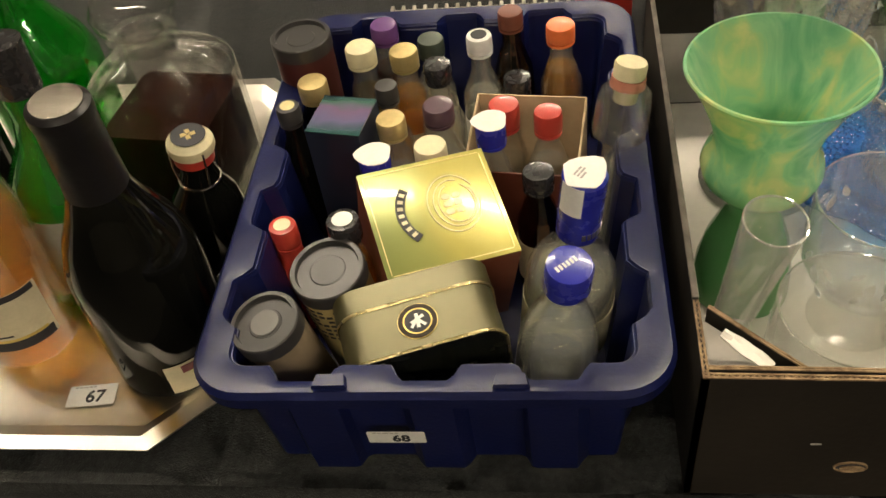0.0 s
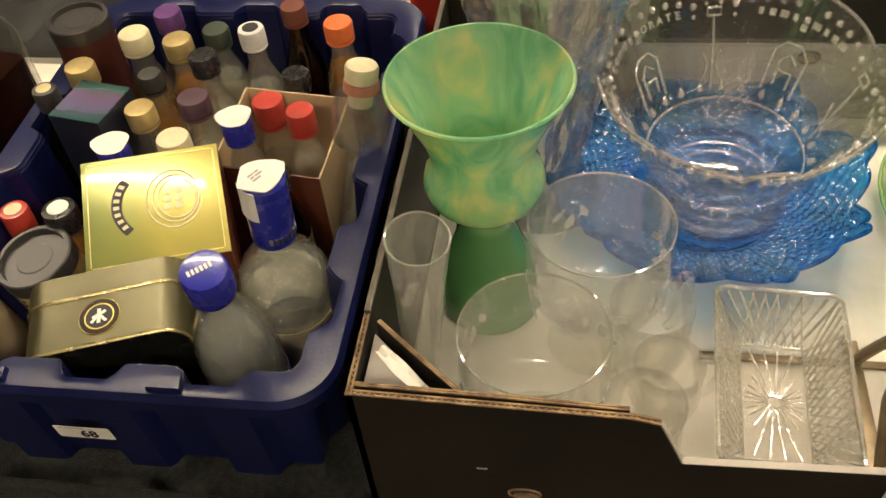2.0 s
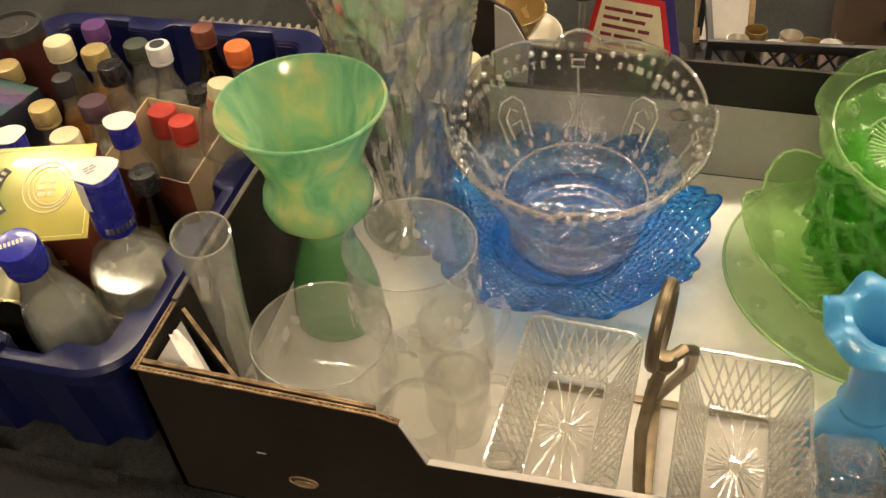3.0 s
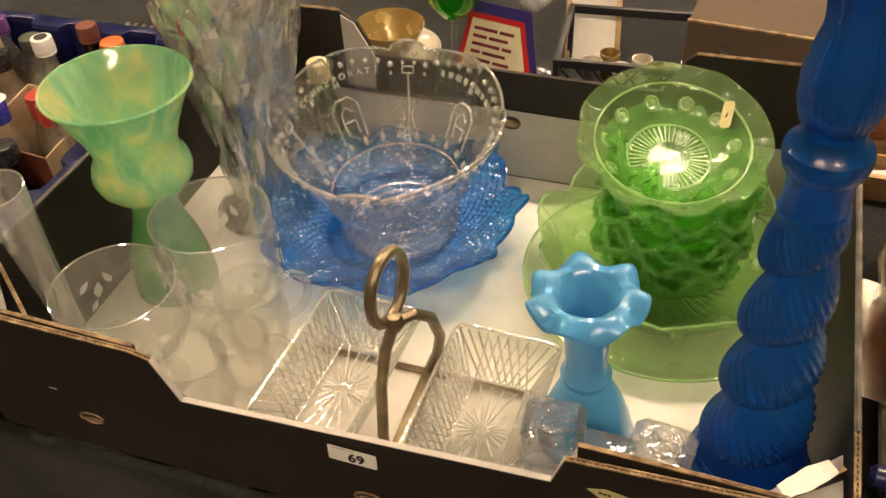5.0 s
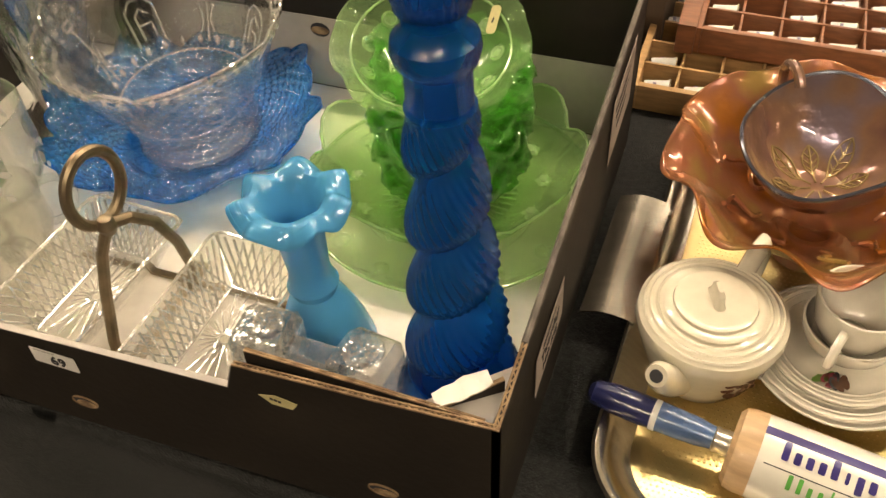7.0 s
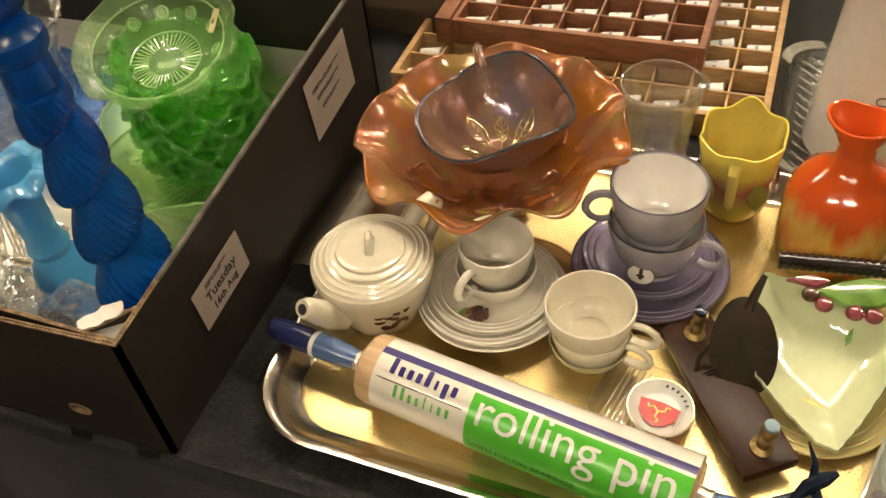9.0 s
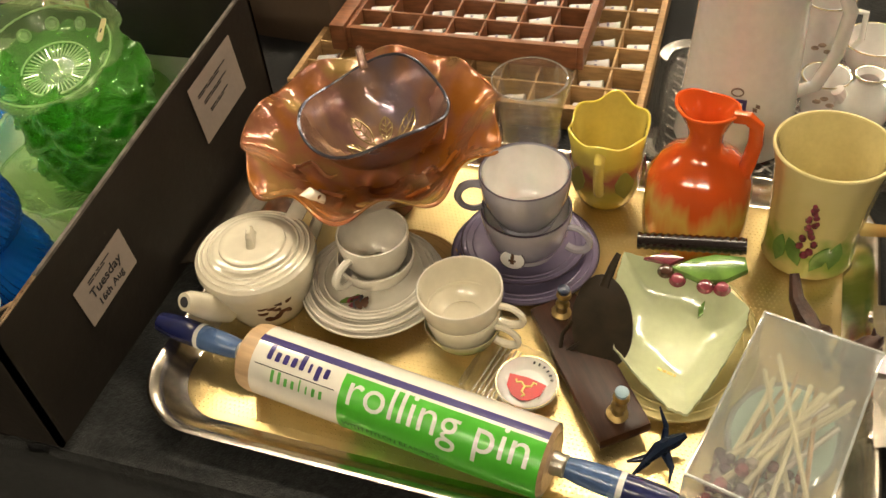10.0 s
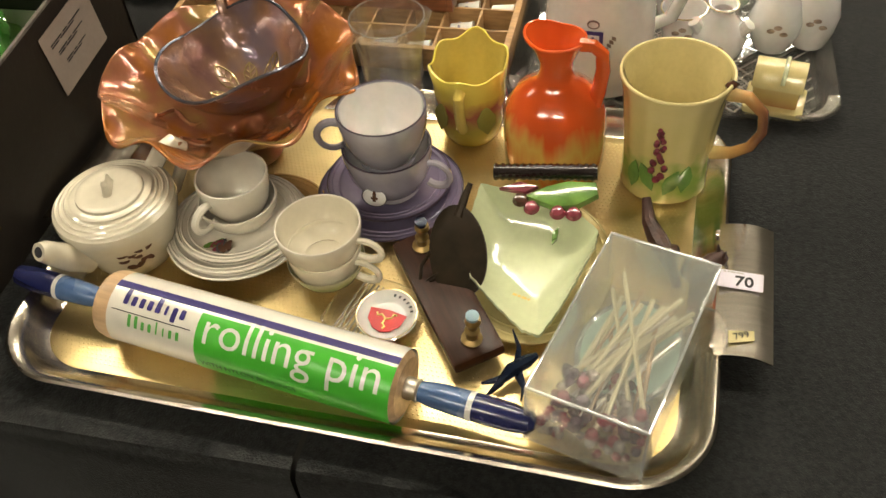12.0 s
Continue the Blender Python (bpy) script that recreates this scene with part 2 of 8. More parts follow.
PIN_WHITE = surface("white_label_film", (0.80, 0.77, 0.68), 0.22, grain=12, var=0.04, coat=0.7)
CREAMWARE = surface("cream_glaze", (0.72, 0.67, 0.53), 0.16, grain=20, var=0.05, coat=0.7)
IVORY = surface("ivory_glaze", (0.74, 0.70, 0.60), 0.14, grain=20, var=0.05, coat=0.7)
CHINA = surface("white_china", (0.80, 0.77, 0.74), 0.12, grain=20, var=0.04, coat=0.8, sss=0.1)
LUSTRE = surface("grey_lilac_lustre", (0.50, 0.48, 0.56), 0.16, metal=0.35, grain=20, var=0.1, coat=0.8)
LILAC = surface("lilac_lustre", (0.27, 0.23, 0.36), 0.2, metal=0.2, grain=20, var=0.12, coat=0.7)
RIM_DARK = surface("dark_rim_line", (0.05, 0.035, 0.06), 0.3)
YELLOW = surface("yellow_glaze", (0.72, 0.58, 0.13), 0.14, grain=30, var=0.12, coat=0.8)
YELLOW_SOFT = surface("soft_yellow_glaze", (0.70, 0.60, 0.28), 0.14, grain=30, var=0.1, coat=0.8, bump=0.5, bump_scale=120)
LEAF_PALE = surface("pale_green_glaze", (0.66, 0.72, 0.46), 0.12, grain=25, var=0.06, coat=0.9)
GLAZE_GREEN = surface("leaf_green_glaze", (0.16, 0.32, 0.06), 0.15, grain=60, var=0.4, coat=0.7)
GLAZE_PLUM = surface("plum_glaze", (0.26, 0.05, 0.07), 0.15, grain=90, var=0.4, coat=0.7)
GLAZE_BROWN = surface("brown_glaze", (0.10, 0.045, 0.025), 0.2, grain=90, var=0.4, coat=0.6)
BARK = surface("dark_carved_wood", (0.07, 0.032, 0.022), 0.45, grain=120, var=0.5, bump=0.6)
BLUE_ENAMEL = surface("blue_enamel", (0.008, 0.018, 0.045), 0.25, metal=0.4, coat=0.5)
# milky body paints the lamp's hazy reflection; edge strips are whitened to catch the eye
PERSPEX = glass("clear_perspex", (0.98, 0.985, 0.982), 0.9, rough=0.05, body=(0.88, 0.92, 0.90), body_amount=0.11, spec=0.12)
PERSPEX_EDGE = glass("perspex_edge", (0.97, 0.98, 0.98), 0.8, body=(0.85, 0.88, 0.88), body_amount=0.35, spec=0.2)
BEAD = surface("pearl_bead", (0.66, 0.58, 0.52), 0.15, metal=0.6, coat=0.8)
BEAD_PLUM = surface("plum_bead", (0.10, 0.035, 0.085), 0.12, metal=0.4, coat=0.9)
BEAD_RED = surface("red_bead", (0.34, 0.025, 0.06), 0.12, metal=0.3, coat=0.9)
STICK = surface("pale_hat_pin_stem", (0.85, 0.78, 0.50), 0.35, grain=60)
TEAL = surface("pale_teal_oval", (0.52, 0.72, 0.64), 0.5, grain=40)
CONCRETE = surface("carpet", (0.05, 0.045, 0.04), 0.95, grain=5, var=0.3)
PLASTER = surface("grey_wall_paint", (0.30, 0.27, 0.23), 0.8, grain=2, var=0.1)
CEILING = surface("ceiling_tile_paint", (0.55, 0.52, 0.47), 0.85, grain=2, var=0.06)


def lamp_material():
    m, n, l = links("lamp_diffuser")
    p = n["Principled BSDF"]
    p.inputs["Emission Color"].default_value = (*LAMP_COLOUR, 1)
    p.inputs["Emission Strength"].default_value = LAMP_STRENGTH
    return m


def banded(name, stops, axis=2, low=0.0, high=1.0, rough=0.15, wobble=0.0, scale=40.0, stretch=(1, 1, 1), metal=0.0, coat=0.8, interp="LINEAR", freq=0.0):
    """A glaze whose colour runs along one axis of the thing, from low to high metres, with an uneven edge."""
    m, n, l = links(name)
    p = n["Principled BSDF"]
    tc, sep, mr = n.new("ShaderNodeTexCoord"), n.new("ShaderNodeSeparateXYZ"), n.new("ShaderNodeMapRange")
    l.new(tc.outputs["Object"], sep.inputs[0])
    mp, t, mul, add = n.new("ShaderNodeMapping"), n.new("ShaderNodeTexNoise"), n.new("ShaderNodeMath"), n.new("ShaderNodeMath")
    mp.inputs["Scale"].default_value = stretch
    l.new(tc.outputs["Object"], mp.inputs[0])
    l.new(mp.outputs[0], t.inputs["Vector"])
    t.inputs["Scale"].default_value = scale
    mul.operation, add.operation = "MULTIPLY_ADD", "ADD"
    mul.inputs[1].default_value, mul.inputs[2].default_value = wobble, -wobble / 2
    l.new(t.outputs[0], mul.inputs[0])
    mr.inputs[1].default_value, mr.inputs[2].default_value = low, high
    l.new(sep.outputs[axis], mr.inputs[0])
    l.new(mr.outputs[0], add.inputs[0])
    l.new(mul.outputs[0], add.inputs[1])
    ramp = n.new("ShaderNodeValToRGB")
    ramp.color_ramp.interpolation = interp
    e = ramp.color_ramp.elements
    while len(e) < len(stops):
        e.new(0.5)
    for i, (pos, col) in enumerate(stops):
        e[i].position, e[i].color = pos, (*col, 1)
    l.new(add.outputs[0], ramp.inputs[0])
    l.new(ramp.outputs[0], p.inputs["Base Color"])
    p.inputs["Roughness"].default_value, p.inputs["Metallic"].default_value = rough, metal
    p.inputs["Coat Weight"].default_value, p.inputs["Coat Roughness"].default_value = coat, 0.05
    return m


ORANGE = banded("orange_drip_glaze", [(0.0, (0.40, 0.34, 0.05)), (0.16, (0.50, 0.14, 0.02)), (0.34, (0.58, 0.36, 0.07)), (0.50, (0.60, 0.085, 0.014)), (1.0, (0.68, 0.10, 0.014))], 2, 0.0, 0.14, wobble=0.42, scale=70, stretch=(1, 1, 0.16))
LILY_POT = banded("yellow_pot_glaze", [(0.0, (0.60, 0.44, 0.05)), (0.3, (0.34, 0.28, 0.04)), (0.55, (0.30, 0.08, 0.05)), (0.7, (0.62, 0.48, 0.07)), (1.0, (0.74, 0.62, 0.10))], 2, 0.0, 0.075, wobble=0.3, scale=60)
MUG_GLAZE = banded("mug_glaze", [(0.0, (0.55, 0.48, 0.16)), (0.22, (0.24, 0.36, 0.06)), (0.40, (0.62, 0.54, 0.20)), (1.0, (0.72, 0.62, 0.30))], 2, 0.0, 0.12, wobble=0.55, scale=45)
HOLO = banded("iridescent_film", [(0.0, (0.05, 0.16, 0.15)), (0.35, (0.25, 0.22, 0.42)), (0.6, (0.30, 0.20, 0.36)), (0.8, (0.12, 0.26, 0.22)), (1.0, (0.03, 0.08, 0.10))], 1, -0.022, 0.022, wobble=0.7, scale=30, rough=0.22, metal=0.6)
BOX_GOLD = banded("gold_green_gift_print", [(0.0, (0.22, 0.26, 0.08)), (0.35, (0.34, 0.35, 0.10)), (0.6, (0.52, 0.46, 0.11)), (1.0, (0.46, 0.41, 0.10))], 0, -0.047, 0.047, wobble=0.3, scale=20, rough=0.25, metal=0.35, coat=0.6)
MARBLED = glass("marbled_green_glass", (0.45, 0.8, 0.5), 0.4, rough=0.1, body=(0.2, 0.5, 0.25), body_amount=0.78)


def marble(m):
    """Streaks of mint, leaf green and primrose in the body of the vase's glass."""
    n, l = m.node_tree.nodes, m.node_tree.links
    tc, mp, a = n.new("ShaderNodeTexCoord"), n.new("ShaderNodeMapping"), n.new("ShaderNodeTexNoise")
    mp.inputs["Scale"].default_value = (1, 1, 0.45)
    l.new(tc.outputs["Object"], mp.inputs[0])
    l.new(mp.outputs[0], a.inputs["Vector"])
    a.inputs["Scale"].default_value, a.inputs["Detail"].default_value, a.inputs["Distortion"].default_value = 34, 4, 1.2
    r = n.new("ShaderNodeValToRGB")
    e = r.color_ramp.elements
    for pos, col in ((0.42, (0.36, 0.68, 0.42)), (0.50, (0.46, 0.76, 0.46)), (0.57, (0.62, 0.78, 0.40))):
        k = e.new(pos)
        k.color = (*col, 1)
    e[0].color, e[-1].color = (0.24, 0.56, 0.34, 1), (0.84, 0.84, 0.42, 1)
    e[0].position, e[-1].position = 0.30, 0.66
    l.new(a.outputs[0], r.inputs[0])
    sep, mr, mx = n.new("ShaderNodeSeparateXYZ"), n.new("ShaderNodeMapRange"), n.new("ShaderNodeMix")
    l.new(tc.outputs["Object"], sep.inputs[0])
    mr.inputs[1].default_value, mr.inputs[2].default_value = 0.13, 0.085
    l.new(sep.outputs[2], mr.inputs[0])
    mx.data_type = "RGBA"
    mx.inputs[7].default_value = (0.18, 0.46, 0.18, 1)
    l.new(mr.outputs[0], mx.inputs[0])
    l.new(r.outputs[0], mx.inputs[6])
    for s in n:
        if s.bl_idname in ("ShaderNodeBsdfDiffuse", "ShaderNodeBsdfTranslucent"):
            l.new(mx.outputs[2], s.inputs[0])


marble(MARBLED)


def carnival(name, a, b, c):
    """Iridescent pressed glass: a lustre film that shifts between three hues over amber glass."""
    m, n, l = links(name)
    p = n["Principled BSDF"]
    tc, t, r = n.new("ShaderNodeTexCoord"), n.new("ShaderNodeTexNoise"), n.new("ShaderNodeValToRGB")
    l.new(tc.outputs["Object"], t.inputs["Vector"])
    t.inputs["Scale"].default_value, t.inputs["Detail"].default_value = 24, 2
    e = r.color_ramp.elements
    e[0].position, e[1].position = 0.34, 0.66
    e[0].color, e[1].color = (*a, 1), (*c, 1)
    k = e.new(0.5)
    k.color = (*b, 1)
    l.new(t.outputs[0], r.inputs[0])
    l.new(r.outputs[0], p.inputs["Base Color"])
    p.inputs["Metallic"].default_value, p.inputs["Roughness"].default_value = 0.28, 0.2
    p.inputs["Coat Weight"].default_value, p.inputs["Coat Roughness"].default_value = 0.9, 0.05
    p.inputs["Transmission Weight"].default_value = 0.28
    p.inputs["Thin Film Thickness"].default_value = 330
    bt, bp = n.new("ShaderNodeTexNoise"), n.new("ShaderNodeBump")
    bt.inputs["Scale"].default_value = 70
    l.new(tc.outputs["Object"], bt.inputs["Vector"])
    bp.inputs["Strength"].default_value, bp.inputs["Distance"].default_value = 0.35, 0.004
    l.new(bt.outputs[0], bp.inputs["Height"])
    l.new(bp.outputs[0], p.inputs["Normal"])
    return m


MARIGOLD = carnival("marigold_lustre", (0.48, 0.18, 0.03), (0.42, 0.17, 0.09), (0.44, 0.29, 0.09))
AMETHYST = carnival("amethyst_lustre", (0.22, 0.12, 0.10), (0.34, 0.20, 0.12), (0.26, 0.20, 0.22))
OPAL_BLUE = glass("opaque_blue_glass", (0.3, 0.6, 0.9), 0.3, rough=0.05, body=(0.10, 0.44, 0.74), body_amount=0.93)


# ---- building tools ----
TAU = 2 * math.pi


def raw(verts, faces):
    bm = bmesh.new()
    vs = [bm.verts.new(v) for v in verts]
    for f in faces:
        if len(set(f)) >= 3:
            try:
                bm.faces.new([vs[i] for i in f])
            except ValueError:
                pass
    return bm


def to_mesh(name, bm, material, sharp=35, flat=False):
    me = bpy.data.meshes.new(name)
    bmesh.ops.recalc_face_normals(bm, faces=bm.faces)
    bm.to_mesh(me)
    bm.free()
    if not flat:
        me.polygons.foreach_set("use_smooth", [True] * len(me.polygons))
        me.set_sharp_from_angle(angle=radians(sharp))
    me.materials.append(material)
    return me


def part(name, bm, material, parent, label="", at=None, sharp=35, flat=False):
    ob = new(name, to_mesh(name, bm, material, sharp, flat))
    ob.parent = parent
    if at is not None:
        ob.matrix_basis = at
    return tagged(ob, label)


def thing(name, m, label, category, group="", kind=""):
    ob = new(name)
    ob.empty_display_size = 0.02
    ob.matrix_basis = m
    return tagged(ob, label, category, group, kind)


def solid(name, bm, material, m, label, category, group="", kind="", sharp=35, flat=False):
    ob = new(name, to_mesh(name, bm, material, sharp, flat))
    ob.matrix_basis = m
    return tagged(ob, label, category, group, kind)


def lathe(prof, n=48, mod=None):
    """Turn a profile of (radius, height) round z. mod(angle, i, r, z) gives r, z."""
    verts, faces, k = [], [], len(prof)
    for j in range(n):
        a = TAU * j / n
        for i, (r, z) in enumerate(prof):
            if mod:
                r, z = mod(a, i, r, z)
            verts.append((r * math.cos(a), r * math.sin(a), z))
    for j in range(n):
        o, q = j * k, ((j + 1) % n) * k
        for i in range(k - 1):
            faces.append((o + i, q + i, q + i + 1, o + i + 1))
    bm = raw(verts, faces)
    bmesh.ops.remove_doubles(bm, verts=bm.verts, dist=1e-6)
    return bm


def shell(outer, t):
    """A vessel's profile: up the outside, over the rim and down the inside, t thick."""
    inner = [(max(r - t, 0.0), z if i else z + t) for i, (r, z) in enumerate(outer)]
    inner = [(r, max(z, outer[0][1] + t)) for r, z in inner]
    r0, z0 = outer[-1]
    lip = [(r0 - t * 0.2, z0 + t * 0.45), (r0 - t * 0.8, z0 + t * 0.45)]
    first = [(0.0, outer[0][1])] if outer[0][0] > 0 else []
    return first + outer + lip + inner[::-1] + [(0.0, outer[0][1] + t)]


def cube(sx, sy, sz, bevel=0.001, at=(0, 0, 0), seg=2):
    bm = bmesh.new()
    bmesh.ops.create_cube(bm, size=1)
    for v in bm.verts:
        v.co = Vector((v.co.x * sx + at[0], v.co.y * sy + at[1], v.co.z * sz + at[2]))
    if bevel:
        bmesh.ops.bevel(bm, geom=bm.edges[:], offset=bevel, segments=seg, affect="EDGES", profile=0.6)
    return bm


def prism(pts, z0, z1, bevel=0.0):
    n = len(pts)
    bm = raw([(x, y, z0) for x, y in pts] + [(x, y, z1) for x, y in pts], [tuple(range(n))[::-1], tuple(range(n, 2 * n))] + [(i, (i + 1) % n, n + (i + 1) % n, n + i) for i in range(n)])
    if bevel:
        bmesh.ops.bevel(bm, geom=[e for e in bm.edges if abs(e.verts[0].co.z - e.verts[1].co.z) < 1e-7], offset=bevel, segments=2, affect="EDGES", profile=0.6)
    return bm


def rounded(w, d, r, n=6):
    pts = []
    for cx, cy, a0 in ((w / 2 - r, d / 2 - r, 0), (-w / 2 + r, d / 2 - r, 90), (-w / 2 + r, -d / 2 + r, 180), (w / 2 - r, -d / 2 + r, 270)):
        for i in range(n + 1):
            a = radians(a0 + 90 * i / n)
            pts.append((cx + r * math.cos(a), cy + r * math.sin(a)))
    return pts


def loft(loops, cap0=True, cap1=True):
    n = len(loops[0])
    verts = [p for lp in loops for p in lp]
    faces = [(k * n + i, k * n + (i + 1) % n, (k + 1) * n + (i + 1) % n, (k + 1) * n + i) for k in range(len(loops) - 1) for i in range(n)]
    if cap0:
        faces.append(tuple(range(n))[::-1])
    if cap1:
        faces.append(tuple(range((len(loops) - 1) * n, len(loops) * n)))
    return raw(verts, faces)


def sweep(pts, radius, n=10, squash=1.0, closed=False):
    """A tube along points; radius is a number or a function of 0..1."""
    P = [Vector(p) for p in pts]
    loops, up = [], None
    m = len(P)
    for i, p in enumerate(P):
        a, b = (P[(i - 1) % m], P[(i + 1) % m]) if closed else (P[max(i - 1, 0)], P[min(i + 1, m - 1)])
        d = (b - a).normalized()
        if up is None:
            up = d.orthogonal().normalized()
        up = (up - d * up.dot(d)).normalized()
        s = d.cross(up)
        r = radius(i / (m - 1)) if callable(radius) else radius
        loops.append([tuple(p + up * (r * math.cos(TAU * j / n)) + s * (r * squash * math.sin(TAU * j / n))) for j in range(n)])
    if closed:
        loops.append(loops[0])
        return loft(loops, False, False)
    return loft(loops)


def arc(c, rx, rz, a0, a1, n=16, plane="xz"):
    pts = []
    for i in range(n + 1):
        a = radians(a0 + (a1 - a0) * i / n)
        u, v = rx * math.cos(a), rz * math.sin(a)
        pts.append((c[0] + u, c[1], c[2] + v) if plane == "xz" else (c[0] + u, c[1] + v, c[2]))
    return pts


def merged(*bms):
    out = bmesh.new()
    for b in bms:
        me = bpy.data.meshes.new("tmp")
        b.to_mesh(me)
        b.free()
        out.from_mesh(me)
        bpy.data.meshes.remove(me)
    return out


def moved(bm, m):
    bmesh.ops.transform(bm, matrix=m, verts=bm.verts)
    return bm


def lettering(text, size, extrude=0.00015, bold=0.0, shear=0.0, align="CENTER"):
    """A line of text as a flat bmesh in the xy plane, middle at the origin."""
    cu = bpy.data.curves.new("text", "FONT")
    cu.body, cu.size, cu.extrude, cu.offset, cu.shear = text, size, extrude, bold, shear
    cu.align_x, cu.align_y, cu.resolution_u = align, "CENTER", 3
    ob = bpy.data.objects.new("text", cu)
    scene.collection.objects.link(ob)
    me = bpy.data.meshes.new_from_object(ob.evaluated_get(bpy.context.evaluated_depsgraph_get()))
    bm = bmesh.new()
    bm.from_mesh(me)
    bpy.data.objects.remove(ob)
    bpy.data.meshes.remove(me)
    bpy.data.curves.remove(cu)
    return bm


def bars(rows, height, width, gap=1.9, thick=0.0002):
    """Writing too small to read: rows of short bars."""
    out = []
    for k, row in enumerate(rows):
        x = -width / 2
        for w in row:
            out.append(cube(w * width, height, thick, 0, (x + w * width / 2, -k * height * gap, 0)))
            x += w * width + width * 0.05
    return merged(*out)


def parts(name, bms, material, parent, label="", flat=False):
    """Alike pieces, each a part of its own."""
    for b_ in bms:
        part(name, b_, material, parent, label, flat=flat)


def frame_from(o, x, y):
    """A pose at o with the x axis along x and y as near as may be."""
    x = Vector(x).normalized()
    z = x.cross(Vector(y)).normalized()
    y = z.cross(x)
    return Matrix(((x.x, y.x, z.x, o[0]), (x.y, y.y, z.y, o[1]), (x.z, y.z, z.z, o[2]), (0, 0, 0, 1)))


def axis_pose(base, top, spin=0):
    """z from base towards top."""
    d = Vector(top) - Vector(base)
    return Matrix.Translation(base) @ d.to_track_quat("Z", "Y").to_matrix().to_4x4() @ pose(0, 0, 0, 0, 0, spin)


# ---- the room ----
FLOOR = -0.75
solid("floor", cube(14, 14, 0.1, 0, (0.5, 1.5, FLOOR - 0.05)), CONCRETE, pose(0, 0, 0), "dark carpet of the sale room", "floor", kind="structure")
solid("ceiling", cube(14, 14, 0.1, 0, (0.5, 1.5, 2.15)), CEILING, pose(0, 0, 0), "pale painted ceiling of the sale room", "ceiling", kind="structure")
for nm, sx, sy, x, y in (("wall_north", 14, 0.2, 0.5, 8.6), ("wall_south", 14, 0.2, 0.5, -5.6), ("wall_east", 0.2, 14, 7.6, 1.5), ("wall_west", 0.2, 14, -6.6, 1.5)):
    solid(nm, cube(sx, sy, 2.9, 0, (x, y, 0.68)), PLASTER, pose(0, 0, 0), "grey painted wall of the sale room", "wall", kind="structure")
LAMP = lamp_material()
WHITE_METAL = surface("white_enamel_metal", (0.75, 0.75, 0.72), 0.4)


def batten():
    b = thing("ceiling_light", pose(-0.75, 1.05, 2.1), "white fluorescent batten fixed under the ceiling", "ceiling light", "ceiling battens")
    part("housing", cube(1.3, 0.09, 0.05, 0.006, (0, 0, -0.025)), WHITE_METAL, b)
    part("diffuser", moved(prism(rounded(1.22, 0.07, 0.02), -0.035, 0.0, 0.01), pose(0, 0, -0.052)), LAMP, b, "glowing fluorescent diffuser")
    return b


first = batten()
# row at y 1.05 follows the reflections; the other rows are added, unseen
for x, y in ((0.85, 1.05), (2.45, 1.05), (-2.4, 1.05), (0.0, 3.6), (1.8, 3.6), (-0.2, -1.9), (1.6, -1.9)):
    copy_thing(first, pose(x, y, 2.1))

# ---- the table ----
TABLE_FRONT = -0.004


def cloth_sheet(x0, x1, seed):
    """Felt over the tabletop: flat on top, rounded at the front edge, hanging to the floor in slack folds."""
    rows = [(1.25, 0.0), (0.8, 0.0), (0.5, 0.0), (0.42, 0.0), (0.2, 0.0), (0.06, 0.0), (0.014, -0.0005), (0.004, -0.003), (0.0, -0.010), (-0.001, -0.03), (-0.004, -0.1), (-0.01, -0.3), (-0.012, -0.5), (-0.014, -0.74)]
    n = int((x1 - x0) / 0.02)
    loops = []
    for y, z in rows:
        lp = []
        for i in range(n + 1):
            x = x0 + (x1 - x0) * i / n
            fold = 0.016 * math.sin(x * 23 + seed) * min(1, -z / 0.25) if z < -0.02 else 0
            lump = 0.0005 * noise.noise((x * 9, y * 9, seed)) - 0.0006
            lp.append((x, y + TABLE_FRONT + fold, z + (lump if z > -0.002 else 0)))
        loops.append(lp)
    k = n + 1
    verts = [p for lp in loops for p in lp]
    bm = raw(verts, [(a * k + i, a * k + i + 1, (a + 1) * k + i + 1, (a + 1) * k + i) for a in range(len(rows) - 1) for i in range(n)])
    bmesh.ops.solidify(bm, geom=bm.faces[:], thickness=0.0015)
    return bm


table = thing("trestle_table", pose(0, 0, 0), "long trestle table hidden under a black felt cloth", "table")
part("tabletop", cube(4.4, 1.15, 0.025, 0.002, (0.4, 0.62, -0.0175)), CLOTH, table)
for x in (-1.7, 0.4, 2.5):
    for y in (0.12, 1.1):
        part("leg", cube(0.04, 0.04, 0.72, 0.004, (x, y, -0.39)), STEEL, table)
solid("table_cloth", cloth_sheet(-1.8, 0.872, 0.3), CLOTH, pose(0, 0, 0.0005), "black felt cloth draped over the table", "tablecloth")
solid("table_cloth", cloth_sheet(0.876, 2.6, 1.9), CLOTH, pose(0, 0, 0.0005), "black felt cloth draped beside the first one", "tablecloth")


# ---- lot stickers ----
def sticker(text, m, w=0.034, h=0.015, paper=PAPER, label="white lot number sticker with black figures"):
    s = thing("lot_sticker", m, label, "sticker")
    part("paper", prism(rounded(w, h, 0.001, 2), 0, 0.0003), paper, s, flat=True)
    part("figures", moved(lettering(text, h * 0.80, bold=0.0003), pose(w * 0.08, -h * 0.10, 0.0005)), INK, s, "black printed lot number", flat=True)
    part("small_print", moved(bars([(0.12, 0.12, 0.2, 0.12, 0.12)], h * 0.07, w * 0.5), pose(-w * 0.14, h * 0.40, 0.0004)), CARTON_GREY, s, flat=True)
    return s


